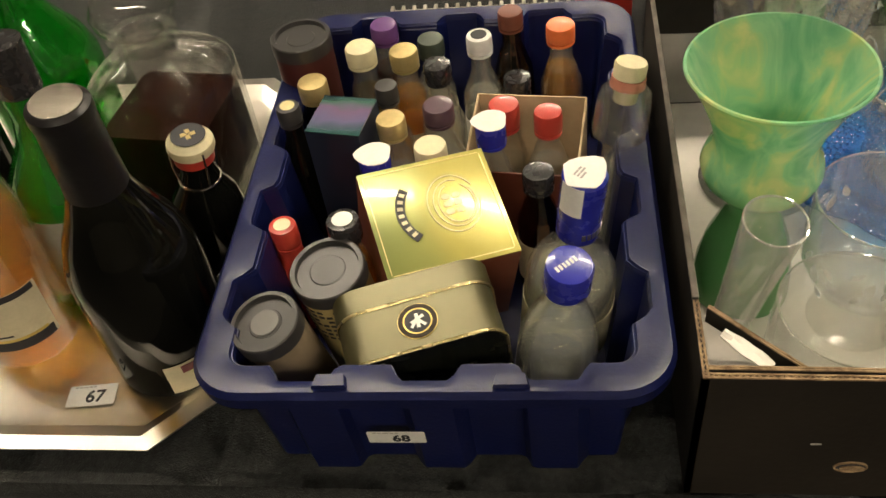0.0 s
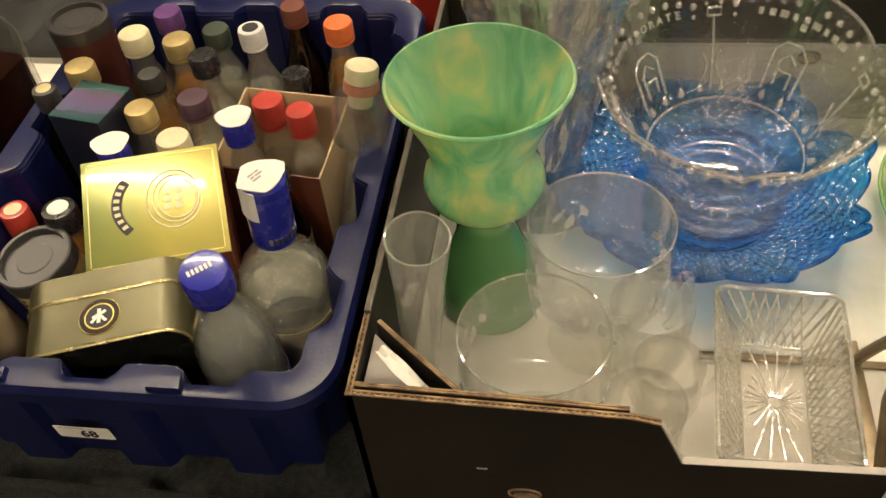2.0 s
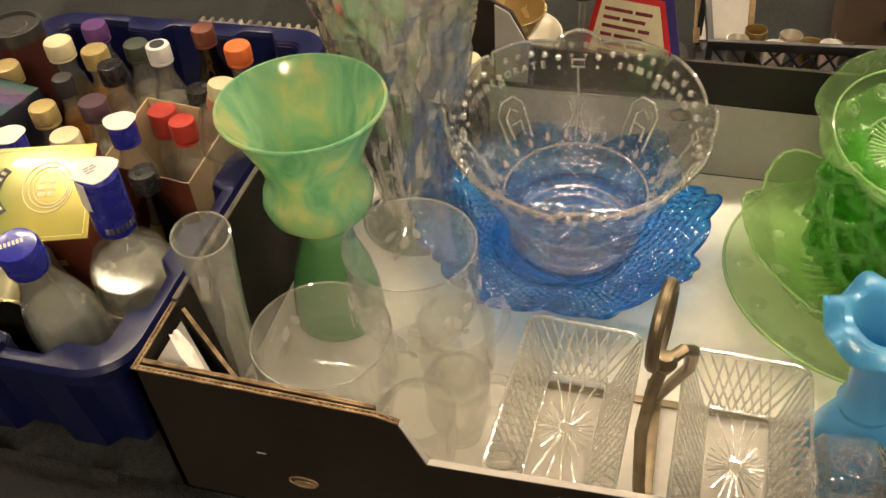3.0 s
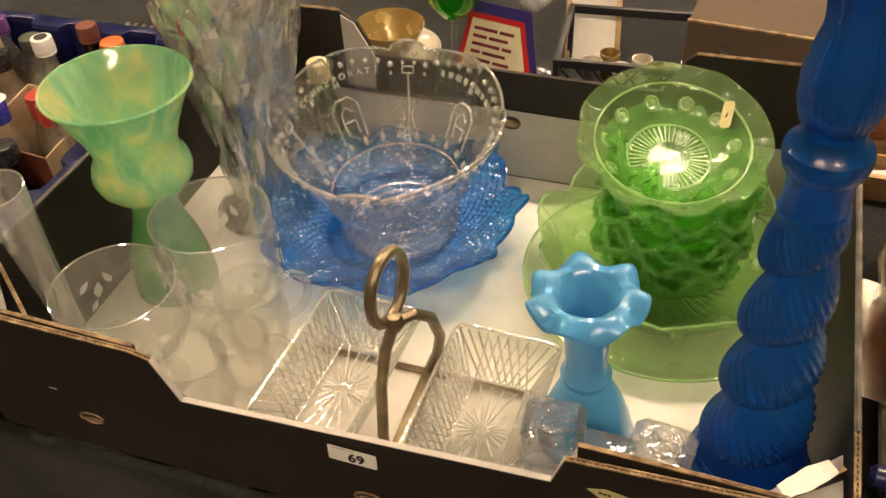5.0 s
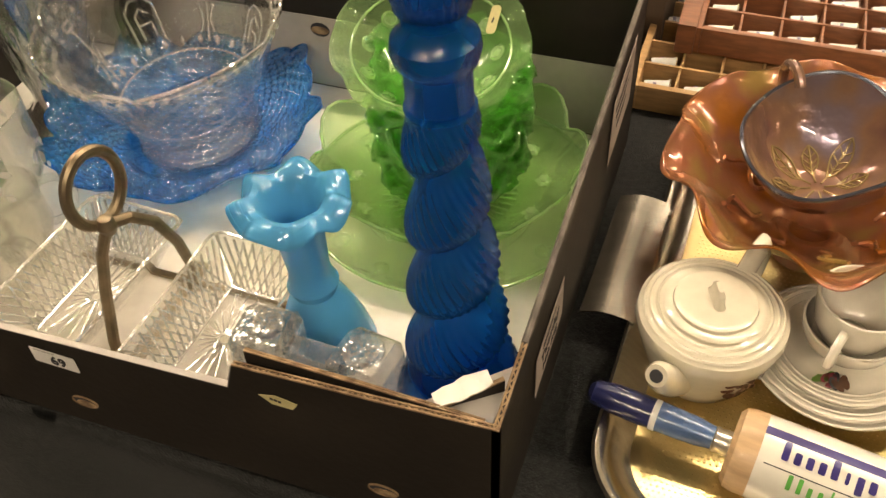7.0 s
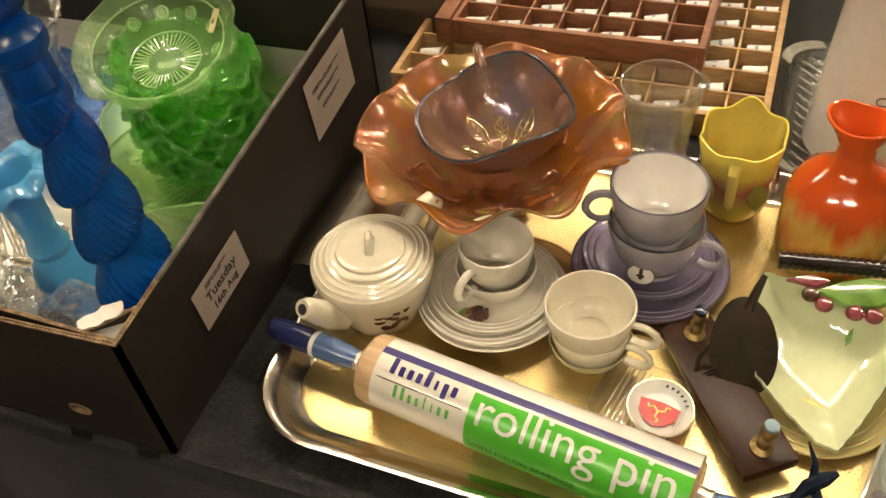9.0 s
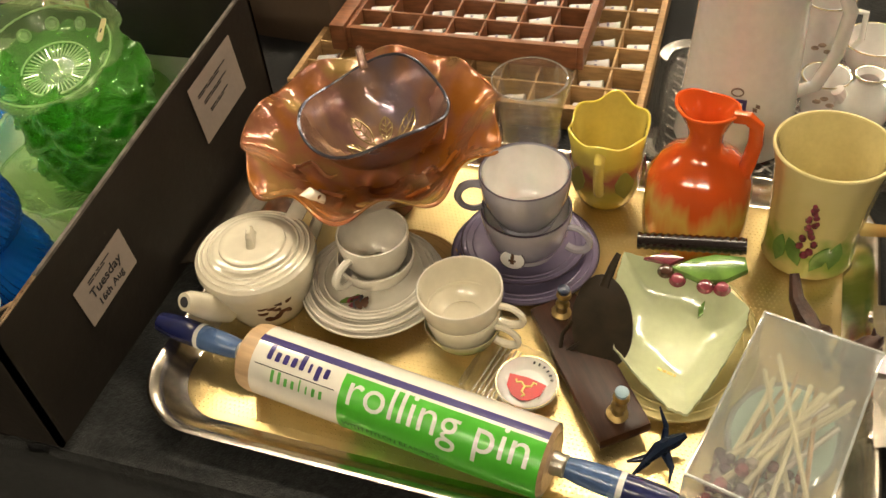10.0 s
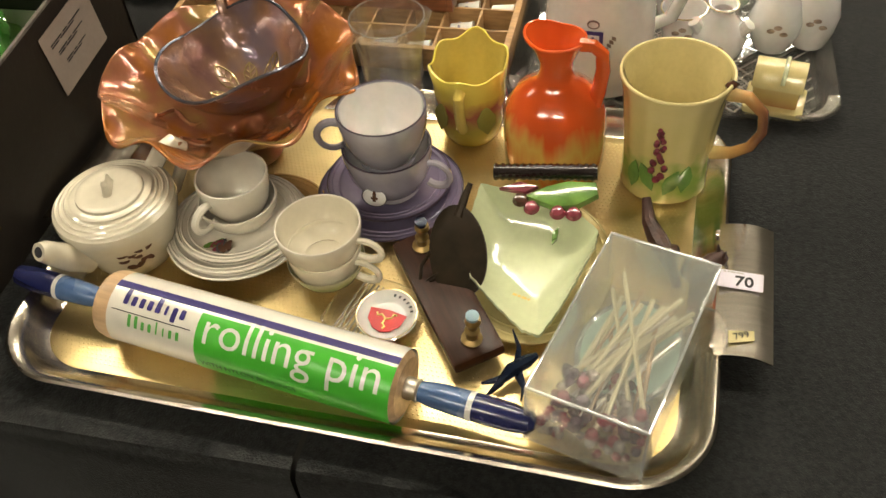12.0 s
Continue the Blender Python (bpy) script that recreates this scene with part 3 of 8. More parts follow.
# ---- blue plastic crate, lot 68 ----
def crate_outline(w, d, r, inset, bay, flat=False):
    """Points round a crate wall, with shallow bays pressed into its sides."""
    pts = []
    base = []
    step = 0.004
    for (x0, y0, x1, y1, nx, ny) in ((w / 2, -d / 2, w / 2, d / 2, -1, 0), (w / 2, d / 2, -w / 2, d / 2, 0, -1), (-w / 2, d / 2, -w / 2, -d / 2, 1, 0), (-w / 2, -d / 2, w / 2, -d / 2, 0, 1)):
        L = math.hypot(x1 - x0, y1 - y0)
        ux, uy = (x1 - x0) / L, (y1 - y0) / L
        m = 60
        for i in range(m):
            s = r + (L - 2 * r) * i / (m - 1)
            bays = 4 if L > 0.35 else 3
            ph = (s - r) / (L - 2 * r) * bays
            k = abs((ph % 1.0) - 0.5) * 2
            k = min(max((k - 0.38) / 0.2, 0), 1) if 0.02 < (s - r) / (L - 2 * r) < 0.98 else 1
            k = k * k * (3 - 2 * k)
            off = inset + (0 if flat else bay * k)
            base.append((x0 + ux * s + nx * off, y0 + uy * s + ny * off))
        cx, cy = x1 - ux * r + nx * r, y1 - uy * r + ny * r
        a0 = math.atan2(-ny, -nx)
        rr = r - inset - (0 if flat else bay)
        for i in range(1, 8):
            a = a0 + (math.pi / 2) * i / 8
            base.append((cx + rr * math.cos(a), cy + rr * math.sin(a)))
    return base


def blue_crate():
    w, d, hgt = 0.288, 0.404, 0.116
    c = thing("plastic_crate", pose(-0.1560, 0.1975, 0, 0, 0, 0.6), "dark blue plastic crate packed with miniature bottles", "crate")
    lv = lambda z, ins, bay, flat=False: [(x, y, z) for x, y in crate_outline(w, d, 0.034, ins, bay, flat)]
    body = loft([lv(0.002, 0.019, 0.010), lv(0.05, 0.0145, 0.010), lv(hgt - 0.012, 0.010, 0.010), lv(hgt - 0.003, 0.0085, 0.010), lv(hgt - 0.003, 0.0115, 0.012), lv(hgt - 0.014, 0.0125, 0.012), lv(0.05, 0.0175, 0.012), lv(0.0055, 0.022, 0.012)], True, True)
    part("body", body, CRATE_BLUE, c)
    rim = loft([lv(hgt - 0.013, 0.004, 0, True), lv(hgt - 0.014, 0.0, 0, True), lv(hgt - 0.004, -0.001, 0, True), lv(hgt, 0.002, 0, True), lv(hgt + 0.0006, 0.006, 0.002), lv(hgt - 0.001, 0.0105, 0.011), lv(hgt - 0.006, 0.0125, 0.012)], False, False)
    part("rim", rim, CRATE_BLUE, c, "rolled blue rim with a scalloped inner edge")
    for x in (-0.055, 0.05):
        part("rim_tab", loft([[(x + a * s, -d / 2 + y, z) for a, y in ((-0.012, 0.004), (0.012, 0.004), (0.010, 0.012), (-0.010, 0.012))] for z, s in ((hgt - 0.004, 1.0), (hgt + 0.004, 0.8))]), CRATE_BLUE, c)
    return c


blue_crate()
sticker("68", frame_from((-0.180, 0.0080, 0.0505), (1, 0.01, 0), (0, -0.09, 1)), 0.037, 0.0145)

CF = 0.0056  # top of the crate's floor


def miniature(x, y, top, cap_mat, fill, glass_mat, r=0.0165, cap_r=0.0108, cap_h=0.015, neck=None, label_mat=None, lean=(0, 0), what="small spirit bottle", level=0.5, sticker_top=False, group="miniature bottles", torn=False, disc=None):
    """A miniature bottle: glass, liquid, screw cap with a knurled skirt, neck ring and paper label."""
    h = top - CF
    b = thing("miniature_bottle", axis_pose((x - lean[0] * h, y - lean[1] * h, CF + 0.0004), (x, y, top)), what + (" in the blue crate" if len(what.split()) < 8 else ""), "bottle", group)
    nr = neck or cap_r * 0.78
    hb, hs = h * 0.56, h * 0.78
    outer = [(r * 0.86, 0.0), (r * 0.98, 0.002), (r, 0.005), (r, hb * 0.98), (r * 0.96, hb + (hs - hb) * 0.22), (r * 0.78, hb + (hs - hb) * 0.52), (nr * 1.25, hb + (hs - hb) * 0.82), (nr, hs), (nr, h - cap_h * 0.6)]
    part("glass_body", lathe(shell(outer, 0.0013), 28), glass_mat, b)
    if fill:
        lh = h * level
        pr = [(0, 0.0022), (r - 0.0026, 0.0022), (r - 0.0021, 0.006), (r - 0.0021, min(lh, hb * 0.97)), (r - 0.0022 if lh <= hb else r * 0.7, lh), (0, lh)]
        part("liquid", lathe(pr, 24), fill, b)
    knurl = lambda a, i, rr, z: (rr * (1.012 if i in (1, 2) and int(a * 60 / TAU) % 2 else 1.0), z)
    cp = [(cap_r * 0.97, h - cap_h), (cap_r, h - cap_h + 0.001), (cap_r, h - 0.0022), (cap_r * 0.93, h - 0.0004), (cap_r * 0.7, h), (0, h + 0.0001)]
    cap = part("cap", lathe([(0, h - cap_h + 0.0005)] + cp, 60, knurl), cap_mat, b)
    part("neck_ring", lathe([(nr * 0.9, h - cap_h - 0.0035), (cap_r * 0.99, h - cap_h - 0.003), (cap_r * 0.99, h - cap_h - 0.0008), (nr * 0.9, h - cap_h - 0.0006)], 28), cap_mat, b)
    if label_mat:
        part("label", lathe([(r + 0.0001, hb * 0.22), (r + 0.0004, hb * 0.22), (r + 0.0004, hb * 0.82), (r + 0.0001, hb * 0.82)], 28), label_mat, b)
    if disc:
        part("cap_disc", moved(lathe([(0, 0), (cap_r * 0.62, 0), (cap_r * 0.62, 0.0003), (0, 0.0003)], 20), pose(0, 0, h + 0.0002)), disc, cap, "printed disc on the cap")
    if sticker_top:
        s = part("price_sticker", prism([(1.15 * cap_r * math.cos(a) * (1 + 0.12 * math.cos(3 * a)), 1.1 * cap_r * math.sin(a)) for a in [TAU * i / 18 for i in range(18)]], h + 0.0003, h + 0.0009), PAPER, cap, "white price sticker")
    return b


MINI = [
    (-0.230, 0.303, 0.144, CAP_CREAM, STRAW, CLEAR, 0.0175, 0.0122, PAPER_CREAM, "small bottle with a torn cream and gold cap"),
    (-0.196, 0.303, 0.139, CAP_GOLD, AMBER, CLEAR, 0.0175, 0.0115, PAPER_CREAM, "small amber whisky bottle with a gold screw cap"),
    (-0.265, 0.272, 0.135, CAP_GOLD, None, DARK_GLASS, 0.0175, 0.0118, None, "small dark bottle with a gold screw cap"),
    (-0.197, 0.222, 0.136, CAP_GOLD, WATERY, CLEAR, 0.0170, 0.0110, None, "small clear bottle with a gold screw cap"),
    (-0.167, 0.201, 0.127, CAP_CREAM, WATERY, CLEAR, 0.0170, 0.0120, None, "small clear bottle with a pale yellow cap"),
    (-0.216, 0.338, 0.141, CAP_PURPLE, LIQUEUR, CLEAR, 0.0175, 0.0112, None, "small bottle of dark liqueur with a purple cap"),
    (-0.179, 0.337, 0.126, CAP_GREEN, WATERY, CLEAR, 0.0170, 0.0110, PAPER_CREAM, "small clear bottle with a dark green cap"),
    (-0.167, 0.280, 0.141, CAP_BLACK, WATERY, CLEAR, 0.0180, 0.0108, None, "small clear bottle with a shiny black cap"),
    (-0.206, 0.265, 0.134, CAP_GREY, AMBER, CLEAR, 0.0150, 0.0088, None, "small amber bottle with a dark grey cap"),
    (-0.164, 0.241, 0.132, CAP_PLUM, WATERY, CLEAR, 0.0185, 0.0118, None, "small clear bottle with a plum coloured cap"),
    (-0.136, 0.308, 0.146, CAP_WHITE, WATERY, CLEAR, 0.0170, 0.0102, PAPER, "small clear vodka bottle with a white and silver cap"),
    (-0.113, 0.345, 0.143, CAP_BROWN, LIQUEUR, BROWN_GLASS, 0.0165, 0.0102, None, "small brown bottle with a brown cap"),
    (-0.073, 0.327, 0.140, CAP_ORANGE, AMBER, CLEAR, 0.0175, 0.0115, None, "small amber bottle with an orange cap"),
    (-0.108, 0.306, 0.107, CAP_BLACK, None, DARK_GLASS, 0.0160, 0.0110, None, "short dark bottle with a black cap"),
    (-0.083, 0.235, 0.127, CAP_RED, WATERY, CLEAR, 0.0160, 0.0105, None, "small clear bottle with a red cap in a carton"),
    (-0.090, 0.179, 0.119, CAP_BLACK, LIQUEUR, BROWN_GLASS, 0.0165, 0.0112, PAPER_CREAM, "small red-brown bottle with a round black cap"),
    (-0.277, 0.238, 0.138, CAP_GREY, None, DARK_GLASS, 0.0165, 0.0092, None, "small dark beer bottle with a crown cap"),
    (-0.219, 0.126, 0.128, CAP_BLACK, AMBER, CLEAR, 0.0160, 0.0115, PAPER_CREAM, "small amber bottle with a black and white printed cap"),
    (-0.269, 0.143, 0.107, CAP_RED, None, CAP_RED, 0.0140, 0.0100, None, "small bottle wrapped in red with a pale cap"),
]
for x, y, z, cap_mat, fill, gm, r, cr, lab, words in MINI:
    disc = {CAP_WHITE: INK, CAP_BLACK: None, CAP_GREY: PAPER_YELLOW if gm is DARK_GLASS else None}.get(cap_mat)
    if "printed" in words:
        disc = INK_WHITE
    if "wrapped" in words:
        disc = CAP_CREAM
    miniature(x, y, z, cap_mat, fill, gm, r, cr, 0.017 if cap_mat in (CAP_RED, CAP_BLUE) else 0.0135, None, lab, what=words, disc=disc, level=0.62 if fill is WATERY else 0.7, lean=(0.01 * math.sin(x * 900), 0.012 * math.cos(y * 700)))
miniature(-0.124, 0.216, 0.134, CAP_BLUE, WATERY, CLEAR, 0.0165, 0.0112, 0.017, what="small clear bottle with a stickered blue cap", sticker_top=True)
miniature(-0.205, 0.186, 0.132, CAP_BLUE, WATERY, CLEAR, 0.0165, 0.0115, 0.017, what="small clear bottle with a stickered blue cap", sticker_top=True)
waxed = miniature(-0.117, 0.261, 0.115, CAP_RED, WATERY, CLEAR, 0.0165, 0.0120, 0.020, what="small clear bottle with a red wax seal")
part("cord", sweep([(0.012, -0.004, 0.1), (0.013, -0.012, 0.088), (0.012, -0.016, 0.07), (0.014, -0.017, 0.055), (0.016, -0.017, 0.05)], 0.0014, 6), INK, waxed, "black cord round the neck")


# open tan carton that holds two of the small bottles
def open_carton(m, w, d, h, t=0.0015):
    c = thing("bottle_carton", m, "open tan cardboard carton holding small bottles", "carton")
    part("base", cube(w, d, t, 0, (0, 0, t / 2)), BOX_TAN, c)
    part("front_panel", cube(w, t, h * 0.86, 0.0004, (0, -d / 2, h * 0.43 + t)), BOX_BROWN, c, "dark red-brown printed panel")
    part("back_panel", cube(w, t, h, 0.0004, (0, d / 2, h / 2 + t)), BOX_TAN, c)
    for s in (-1, 1):
        pts = [(-d / 2, 0), (d / 2, 0), (d / 2, h), (-d / 2, h * 0.86)]
        part("side_panel", moved(prism(pts, -t / 2, t / 2), frame_from((s * w / 2, 0, t), (0, 1, 0), (0, 0, 1))), BOX_TAN, c)
    return c


open_carton(pose(-0.100, 0.2335, CF + 0.0003, 0, 0, -7), 0.083, 0.072, 0.108)


# tubes with black lids
def board_tube(x, y, top, r, mat, label, lid=CAP_GREY, lean=(0, 0), disc=None):
    h = top - CF
    t = thing("whisky_tube", axis_pose((x - lean[0] * h, y - lean[1] * h, CF + 0.0004), (x, y, top)), label, "gift tube", "whisky tubes")
    part("tube", lathe([(0, 0), (r * 0.98, 0), (r, 0.001), (r, h - 0.009), (r * 0.9, h - 0.008)], 40), mat, t)
    lidp = part("lid", lathe([(r * 0.9, h - 0.012), (r * 1.035, h - 0.012), (r * 1.035, h - 0.001), (r * 1.0, h), (r * 0.88, h), (r * 0.85, h - 0.0035), (r * 0.5, h - 0.0035), (r * 0.47, h - 0.0028), (0, h - 0.0028)], 40), lid, t, "dusty black pressed lid")
    if disc:
        part("disc", lathe([(0, h - 0.0026), (r * 0.42, h - 0.0026), (r * 0.42, h - 0.0018), (0, h - 0.0018)], 30), disc, lidp)
    wr = []
    for k in range(7):
        for j in range(9):
            if (k * 5 + j * 3) % 7:
                a = radians(-150 + j * 13)
                wr.append(moved(cube(r * 0.16, 0.0003, 0.0022, 0), Matrix.Translation((1.006 * r * math.cos(a), 1.006 * r * math.sin(a), h * 0.84 - k * 0.0052)) @ pose(0, 0, 0, 0, 0, math.degrees(a) + 90)))
    part("print", merged(*wr), PAPER_CREAM if mat is TUBE_RED else INK, t, "lines of small print", flat=True)
    return t


board_tube(-0.279, 0.314, 0.150, 0.0235, TUBE_RED, "maroon whisky tube with a black lid in the crate")
board_tube(-0.2265, 0.093, 0.118, 0.0245, TUBE_CREAM, "cream whisky tube with a dusty black lid", lean=(-0.08, -0.12))
board_tube(-0.259, 0.0485, 0.119, 0.0220, TUBE_TAN, "tan whisky tube with a dusty black lid", lean=(-0.13, -0.12), disc=surface("grey_disc", (0.16, 0.155, 0.15), 0.5))

# small navy gift box with an iridescent top
g = thing("gift_box", frame_from((-0.2325, 0.2215, 0.0), (0.043, -0.008, 0), (0.006, 0.04, 0)), "narrow navy gift box with an iridescent lid", "gift box")
part("carton", cube(0.042, 0.043, 0.134, 0.0008, (0, 0, CF + 0.0674)), BOX_NAVY, g)
part("lid_film", cube(0.0415, 0.0425, 0.0006, 0, (0, 0, 0.1405)), HOLO, g, "iridescent purple and green film")


# gold and green liqueur gift box lying tilted on the bottles
def liqueur_box():
    ax, ay = Vector((0.0825, 0.0325, -0.0065)), Vector((0.0265, 0.0795, 0.0135))
    m = frame_from((-0.1563, 0.1343, 0.1247), ax, ay)
    b = thing("liqueur_gift_box", m, "square gold and green liqueur gift box lying tilted", "gift box")
    w, d, h = 0.090, 0.086, 0.088
    part("carton", cube(w, d, h, 0.001, (0, 0, -h / 2 - 0.0006)), BOX_BROWN, b)
    top = part("lid_panel", cube(w * 0.995, d * 0.995, 0.0008, 0.0003, (0, 0, -0.0002)), BOX_GOLD, b, "gold and green printed lid")
    for k, rr in enumerate((0.0225, 0.0185, 0.0155)):
        pts = [(0.013 + rr * 0.78 * math.cos(a) + 0.001 * k, 0.004 + rr * math.sin(a), 0.0004) for a in [radians(30 + 40 * k + (330 - 10 * k) * i / 40) for i in range(41)]]
        part("scroll_line", sweep(pts, 0.0006, 4), CAP_CREAM, top)
    mono = merged(*[moved(prism(rounded(0.006, 0.0045, 0.002, 3), 0, 0.0003), pose(0.012 + x, 0.004 + y, 0.0003)) for x, y in ((-0.003, 0.006), (0.004, 0.006), (-0.003, 0), (0.004, 0), (-0.003, -0.006), (0.004, -0.006))])
    part("monogram", mono, CAP_CREAM, top, "pale monogram shape", flat=True)
    band = [(0.006 + rr * math.cos(a), 0.003 + rr * math.sin(a)) for rr, rng in ((0.033, range(0, 17)), (0.0265, range(16, -1, -1))) for a in [radians(140 + 82 * i / 16) for i in rng]]
    bd = part("arched_banner", prism(band, 0.0004, 0.0008), INK, top, "black arched banner with gold edge")
    for i in range(7):
        a = radians(149 + 64 * i / 6)
        part("letter_shape", moved(cube(0.0026, 0.0038, 0.0003, 0), Matrix.Translation((0.006 + 0.0297 * math.cos(a), 0.003 + 0.0297 * math.sin(a), 0.0010)) @ pose(0, 0, 0, 0, 0, math.degrees(a) + 90)), CAP_CREAM, bd, flat=True)
    for s in ((0, d * 0.46, w * 0.9, 0.0006), (0, -d * 0.46, w * 0.9, 0.0006), (w * 0.46, 0, 0.0006, d * 0.9), (-w * 0.46, 0, 0.0006, d * 0.9)):
        part("border_line", cube(s[2], s[3], 0.0002, 0, (s[0], s[1], 0.0004)), CAP_GOLD, top, flat=True)
    part("side_print", moved(bars([(0.4, 0.3)], 0.008, 0.05), frame_from((0.01, -d / 2 - 0.0004, -0.03), (1, 0, 0), (0, 0, 1))), CAP_GOLD, b, "gold letter shapes on the side", flat=True)
    return b


liqueur_box()


# olive tin on its side
def olive_tin():
    ax, ay = Vector((0.090, 0.0275, 0.0055)), Vector((-0.016, 0.0405, 0.005))
    m = frame_from((-0.1625, 0.0505, 0.1165), ax, ay)
    t = thing("tea_tin", m, "olive green tin with gilt edges standing on its side", "tin")
    w, h, d = 0.100, 0.080, 0.042
    prof = lambda k: [(x * k, z - h / 2) for x, z in rounded(w, h, 0.016, 8)]
    ring = lambda y, k: [(x, y, (z + h / 2) * k - h / 2) for x, z in prof(k)]
    part("band", loft([ring(-d / 2, 1), ring(d / 2, 1)], False, False), TIN_OLIVE, t)
    part("front_face", loft([ring(-d / 2, 0.97), ring(-d / 2 - 0.0005, 0.95)]), TIN_DARK, t, "dark front of the tin")
    part("lid", loft([ring(d / 2 - 0.006, 1.0), ring(d / 2 - 0.005, 1.02), ring(d / 2 + 0.012, 1.02), ring(d / 2 + 0.0135, 0.98)]), TIN_OLIVE, t)
    for y in (-d / 2, d / 2 - 0.006):
        part("gilt_bead", sweep([(x * 1.008, y, (z + h / 2) * 1.008 - h / 2) for x, z in rounded(w, h, 0.016, 8) for z in [z - h / 2]], 0.0011, 6, closed=True), GILT, t, "gilt rolled edge")
    bdg = part("badge", moved(lathe([(0, 0), (0.0125, 0), (0.0125, 0.0003), (0, 0.0003)], 36), pose(0, -0.002, 0.0003)), INK_GOLD, t, "round gold and black emblem")
    part("badge_ring", moved(lathe([(0.0092, 0.0003), (0.0122, 0.0003), (0.0122, 0.0006), (0.0092, 0.0006)], 36), pose(0, -0.002, 0.0003)), BRONZE, bdg)
    part("badge_centre", moved(lathe([(0, 0), (0.0082, 0), (0.0082, 0.0003), (0, 0.0003)], 30), pose(0, -0.002, 0.0007)), INK, bdg)
    part("emblem_mark", moved(merged(cube(0.0022, 0.010, 0.0002, 0, (0, 0, 0)), moved(cube(0.009, 0.002, 0.0002, 0), pose(0, 0.001, 0, 0, 0, 25)), moved(cube(0.0018, 0.006, 0.0002, 0), pose(0.0025, -0.002, 0, 0, 0, 40)), moved(cube(0.0018, 0.006, 0.0002, 0), pose(-0.0025, -0.002, 0, 0, 0, -40))), pose(0, -0.002, 0.0013)), INK_WHITE, bdg, "white plain mark", flat=True)
    return t


olive_tin()


# two larger spirit bottles at the crate's end
def blue_capped_ouzo():
    b = thing("ouzo_bottle", axis_pose((-0.086, 0.060, CF + 0.0004), (-0.070, 0.028, 0.191)), "clear spirit bottle with a bright blue cap", "bottle")
    h = 0.1855
    out = [(0.0215, 0), (0.024, 0.002), (0.0245, 0.006), (0.0245, 0.092), (0.0235, 0.108), (0.019, 0.128), (0.0128, 0.146), (0.0105, 0.156), (0.0105, 0.176)]
    part("glass_body", lathe(shell(out, 0.0018), 40), CLEAR, b)
    part("liquid", lathe([(0, 0.0028), (0.021, 0.003), (0.0222, 0.007), (0.0222, 0.092), (0.0212, 0.107), (0.0195, 0.116), (0, 0.116)], 36), WATERY, b)
    cap = part("cap", lathe([(0, h - 0.022), (0.0128, h - 0.022), (0.0132, h - 0.020), (0.0132, h - 0.003), (0.0122, h - 0.0006), (0.0095, h), (0, h + 0.0001)], 64, lambda a, i, r, z: (r * (1.01 if int(a * 64 / TAU) % 2 and 1 < i < 4 else 1), z)), CAP_BLUE, b)
    part("cap_letter_shapes", moved(bars([(0.09, 0.09, 0.09, 0.09, 0.09, 0.09)], 0.0034, 0.017), pose(0, 0.001, h + 0.0003, 0, 0, 12)), INK_WHITE, cap, "white letter shapes", flat=True)
    part("label", lathe([(0.0246, 0.018), (0.025, 0.018), (0.025, 0.062), (0.0246, 0.062)], 40), INK_NAVY, b, "navy paper label")
    return b


def vodka_bottle():
    b = thing("vodka_bottle", axis_pose((-0.076, 0.116, CF + 0.0004), (-0.060, 0.101, 0.187)), "clear vodka bottle with blue neck foil and price sticker", "bottle")
    h = 0.1815
    out = [(0.027, 0), (0.030, 0.002), (0.0305, 0.006), (0.0305, 0.078), (0.0295, 0.090), (0.0245, 0.102), (0.016, 0.110), (0.0128, 0.116), (0.012, 0.126), (0.0118, 0.172)]
    part("glass_body", lathe(shell(out, 0.002), 44), CLEAR, b)
    part("liquid", lathe([(0, 0.003), (0.027, 0.003), (0.028, 0.007), (0.028, 0.078), (0.027, 0.088), (0, 0.088)], 40), WATERY, b)
    foil = part("neck_foil", lathe([(0.0122, 0.130), (0.0134, 0.130), (0.0138, 0.135), (0.0136, h - 0.002), (0.0120, h), (0, h)], 48), CAP_BLUE, b, "blue printed neck foil")
    part("foil_print", merged(*[moved(cube(0.0024, 0.0004, 0.005, 0), Matrix.Translation((0.0139 * math.cos(a), 0.0139 * math.sin(a), 0.138)) @ pose(0, 0, 0, 0, 0, math.degrees(a) + 90)) for a in [radians(-125 + 14 * i) for i in range(7)]]), SILVER, foil, flat=True)
    st = part("price_sticker", prism([(0.0138 * math.cos(a) * (1 + 0.14 * math.cos(4 * a)), 0.0125 * math.sin(a) * (1 + 0.1 * math.cos(3 * a))) for a in [TAU * i / 16 for i in range(16)]], h + 0.0006, h + 0.0014), PAPER, foil, "crumpled white price sticker")
    part("sticker_print", moved(bars([(0.3, 0.2), (0.2, 0.35), (0.4,)], 0.0012, 0.014), pose(0, 0.004, h + 0.0016, 0, 0, 10)), surface("grey_stamp", (0.35, 0.34, 0.33), 0.7), foil, flat=True)
    strip = [(0.0122 * 1.2 * math.cos(a), 0.0122 * 1.2 * math.sin(a)) for a in [radians(160 + 10 * i) for i in range(7)]]
    part("tax_strip", loft([[(x * k, y * k, z) for x, y in strip] + [(x * k * 1.03, y * k * 1.03, z) for x, y in strip[::-1]] for z, k in ((0.158, 1.0), (0.165, 0.98), (h, 0.97))]), PAPER, b, "white paper strip down the neck")
    part("label", lathe([(0.0306, 0.020), (0.031, 0.020), (0.031, 0.064), (0.0306, 0.064)], 44), PAPER_CREAM, b, "pale paper label")
    return b


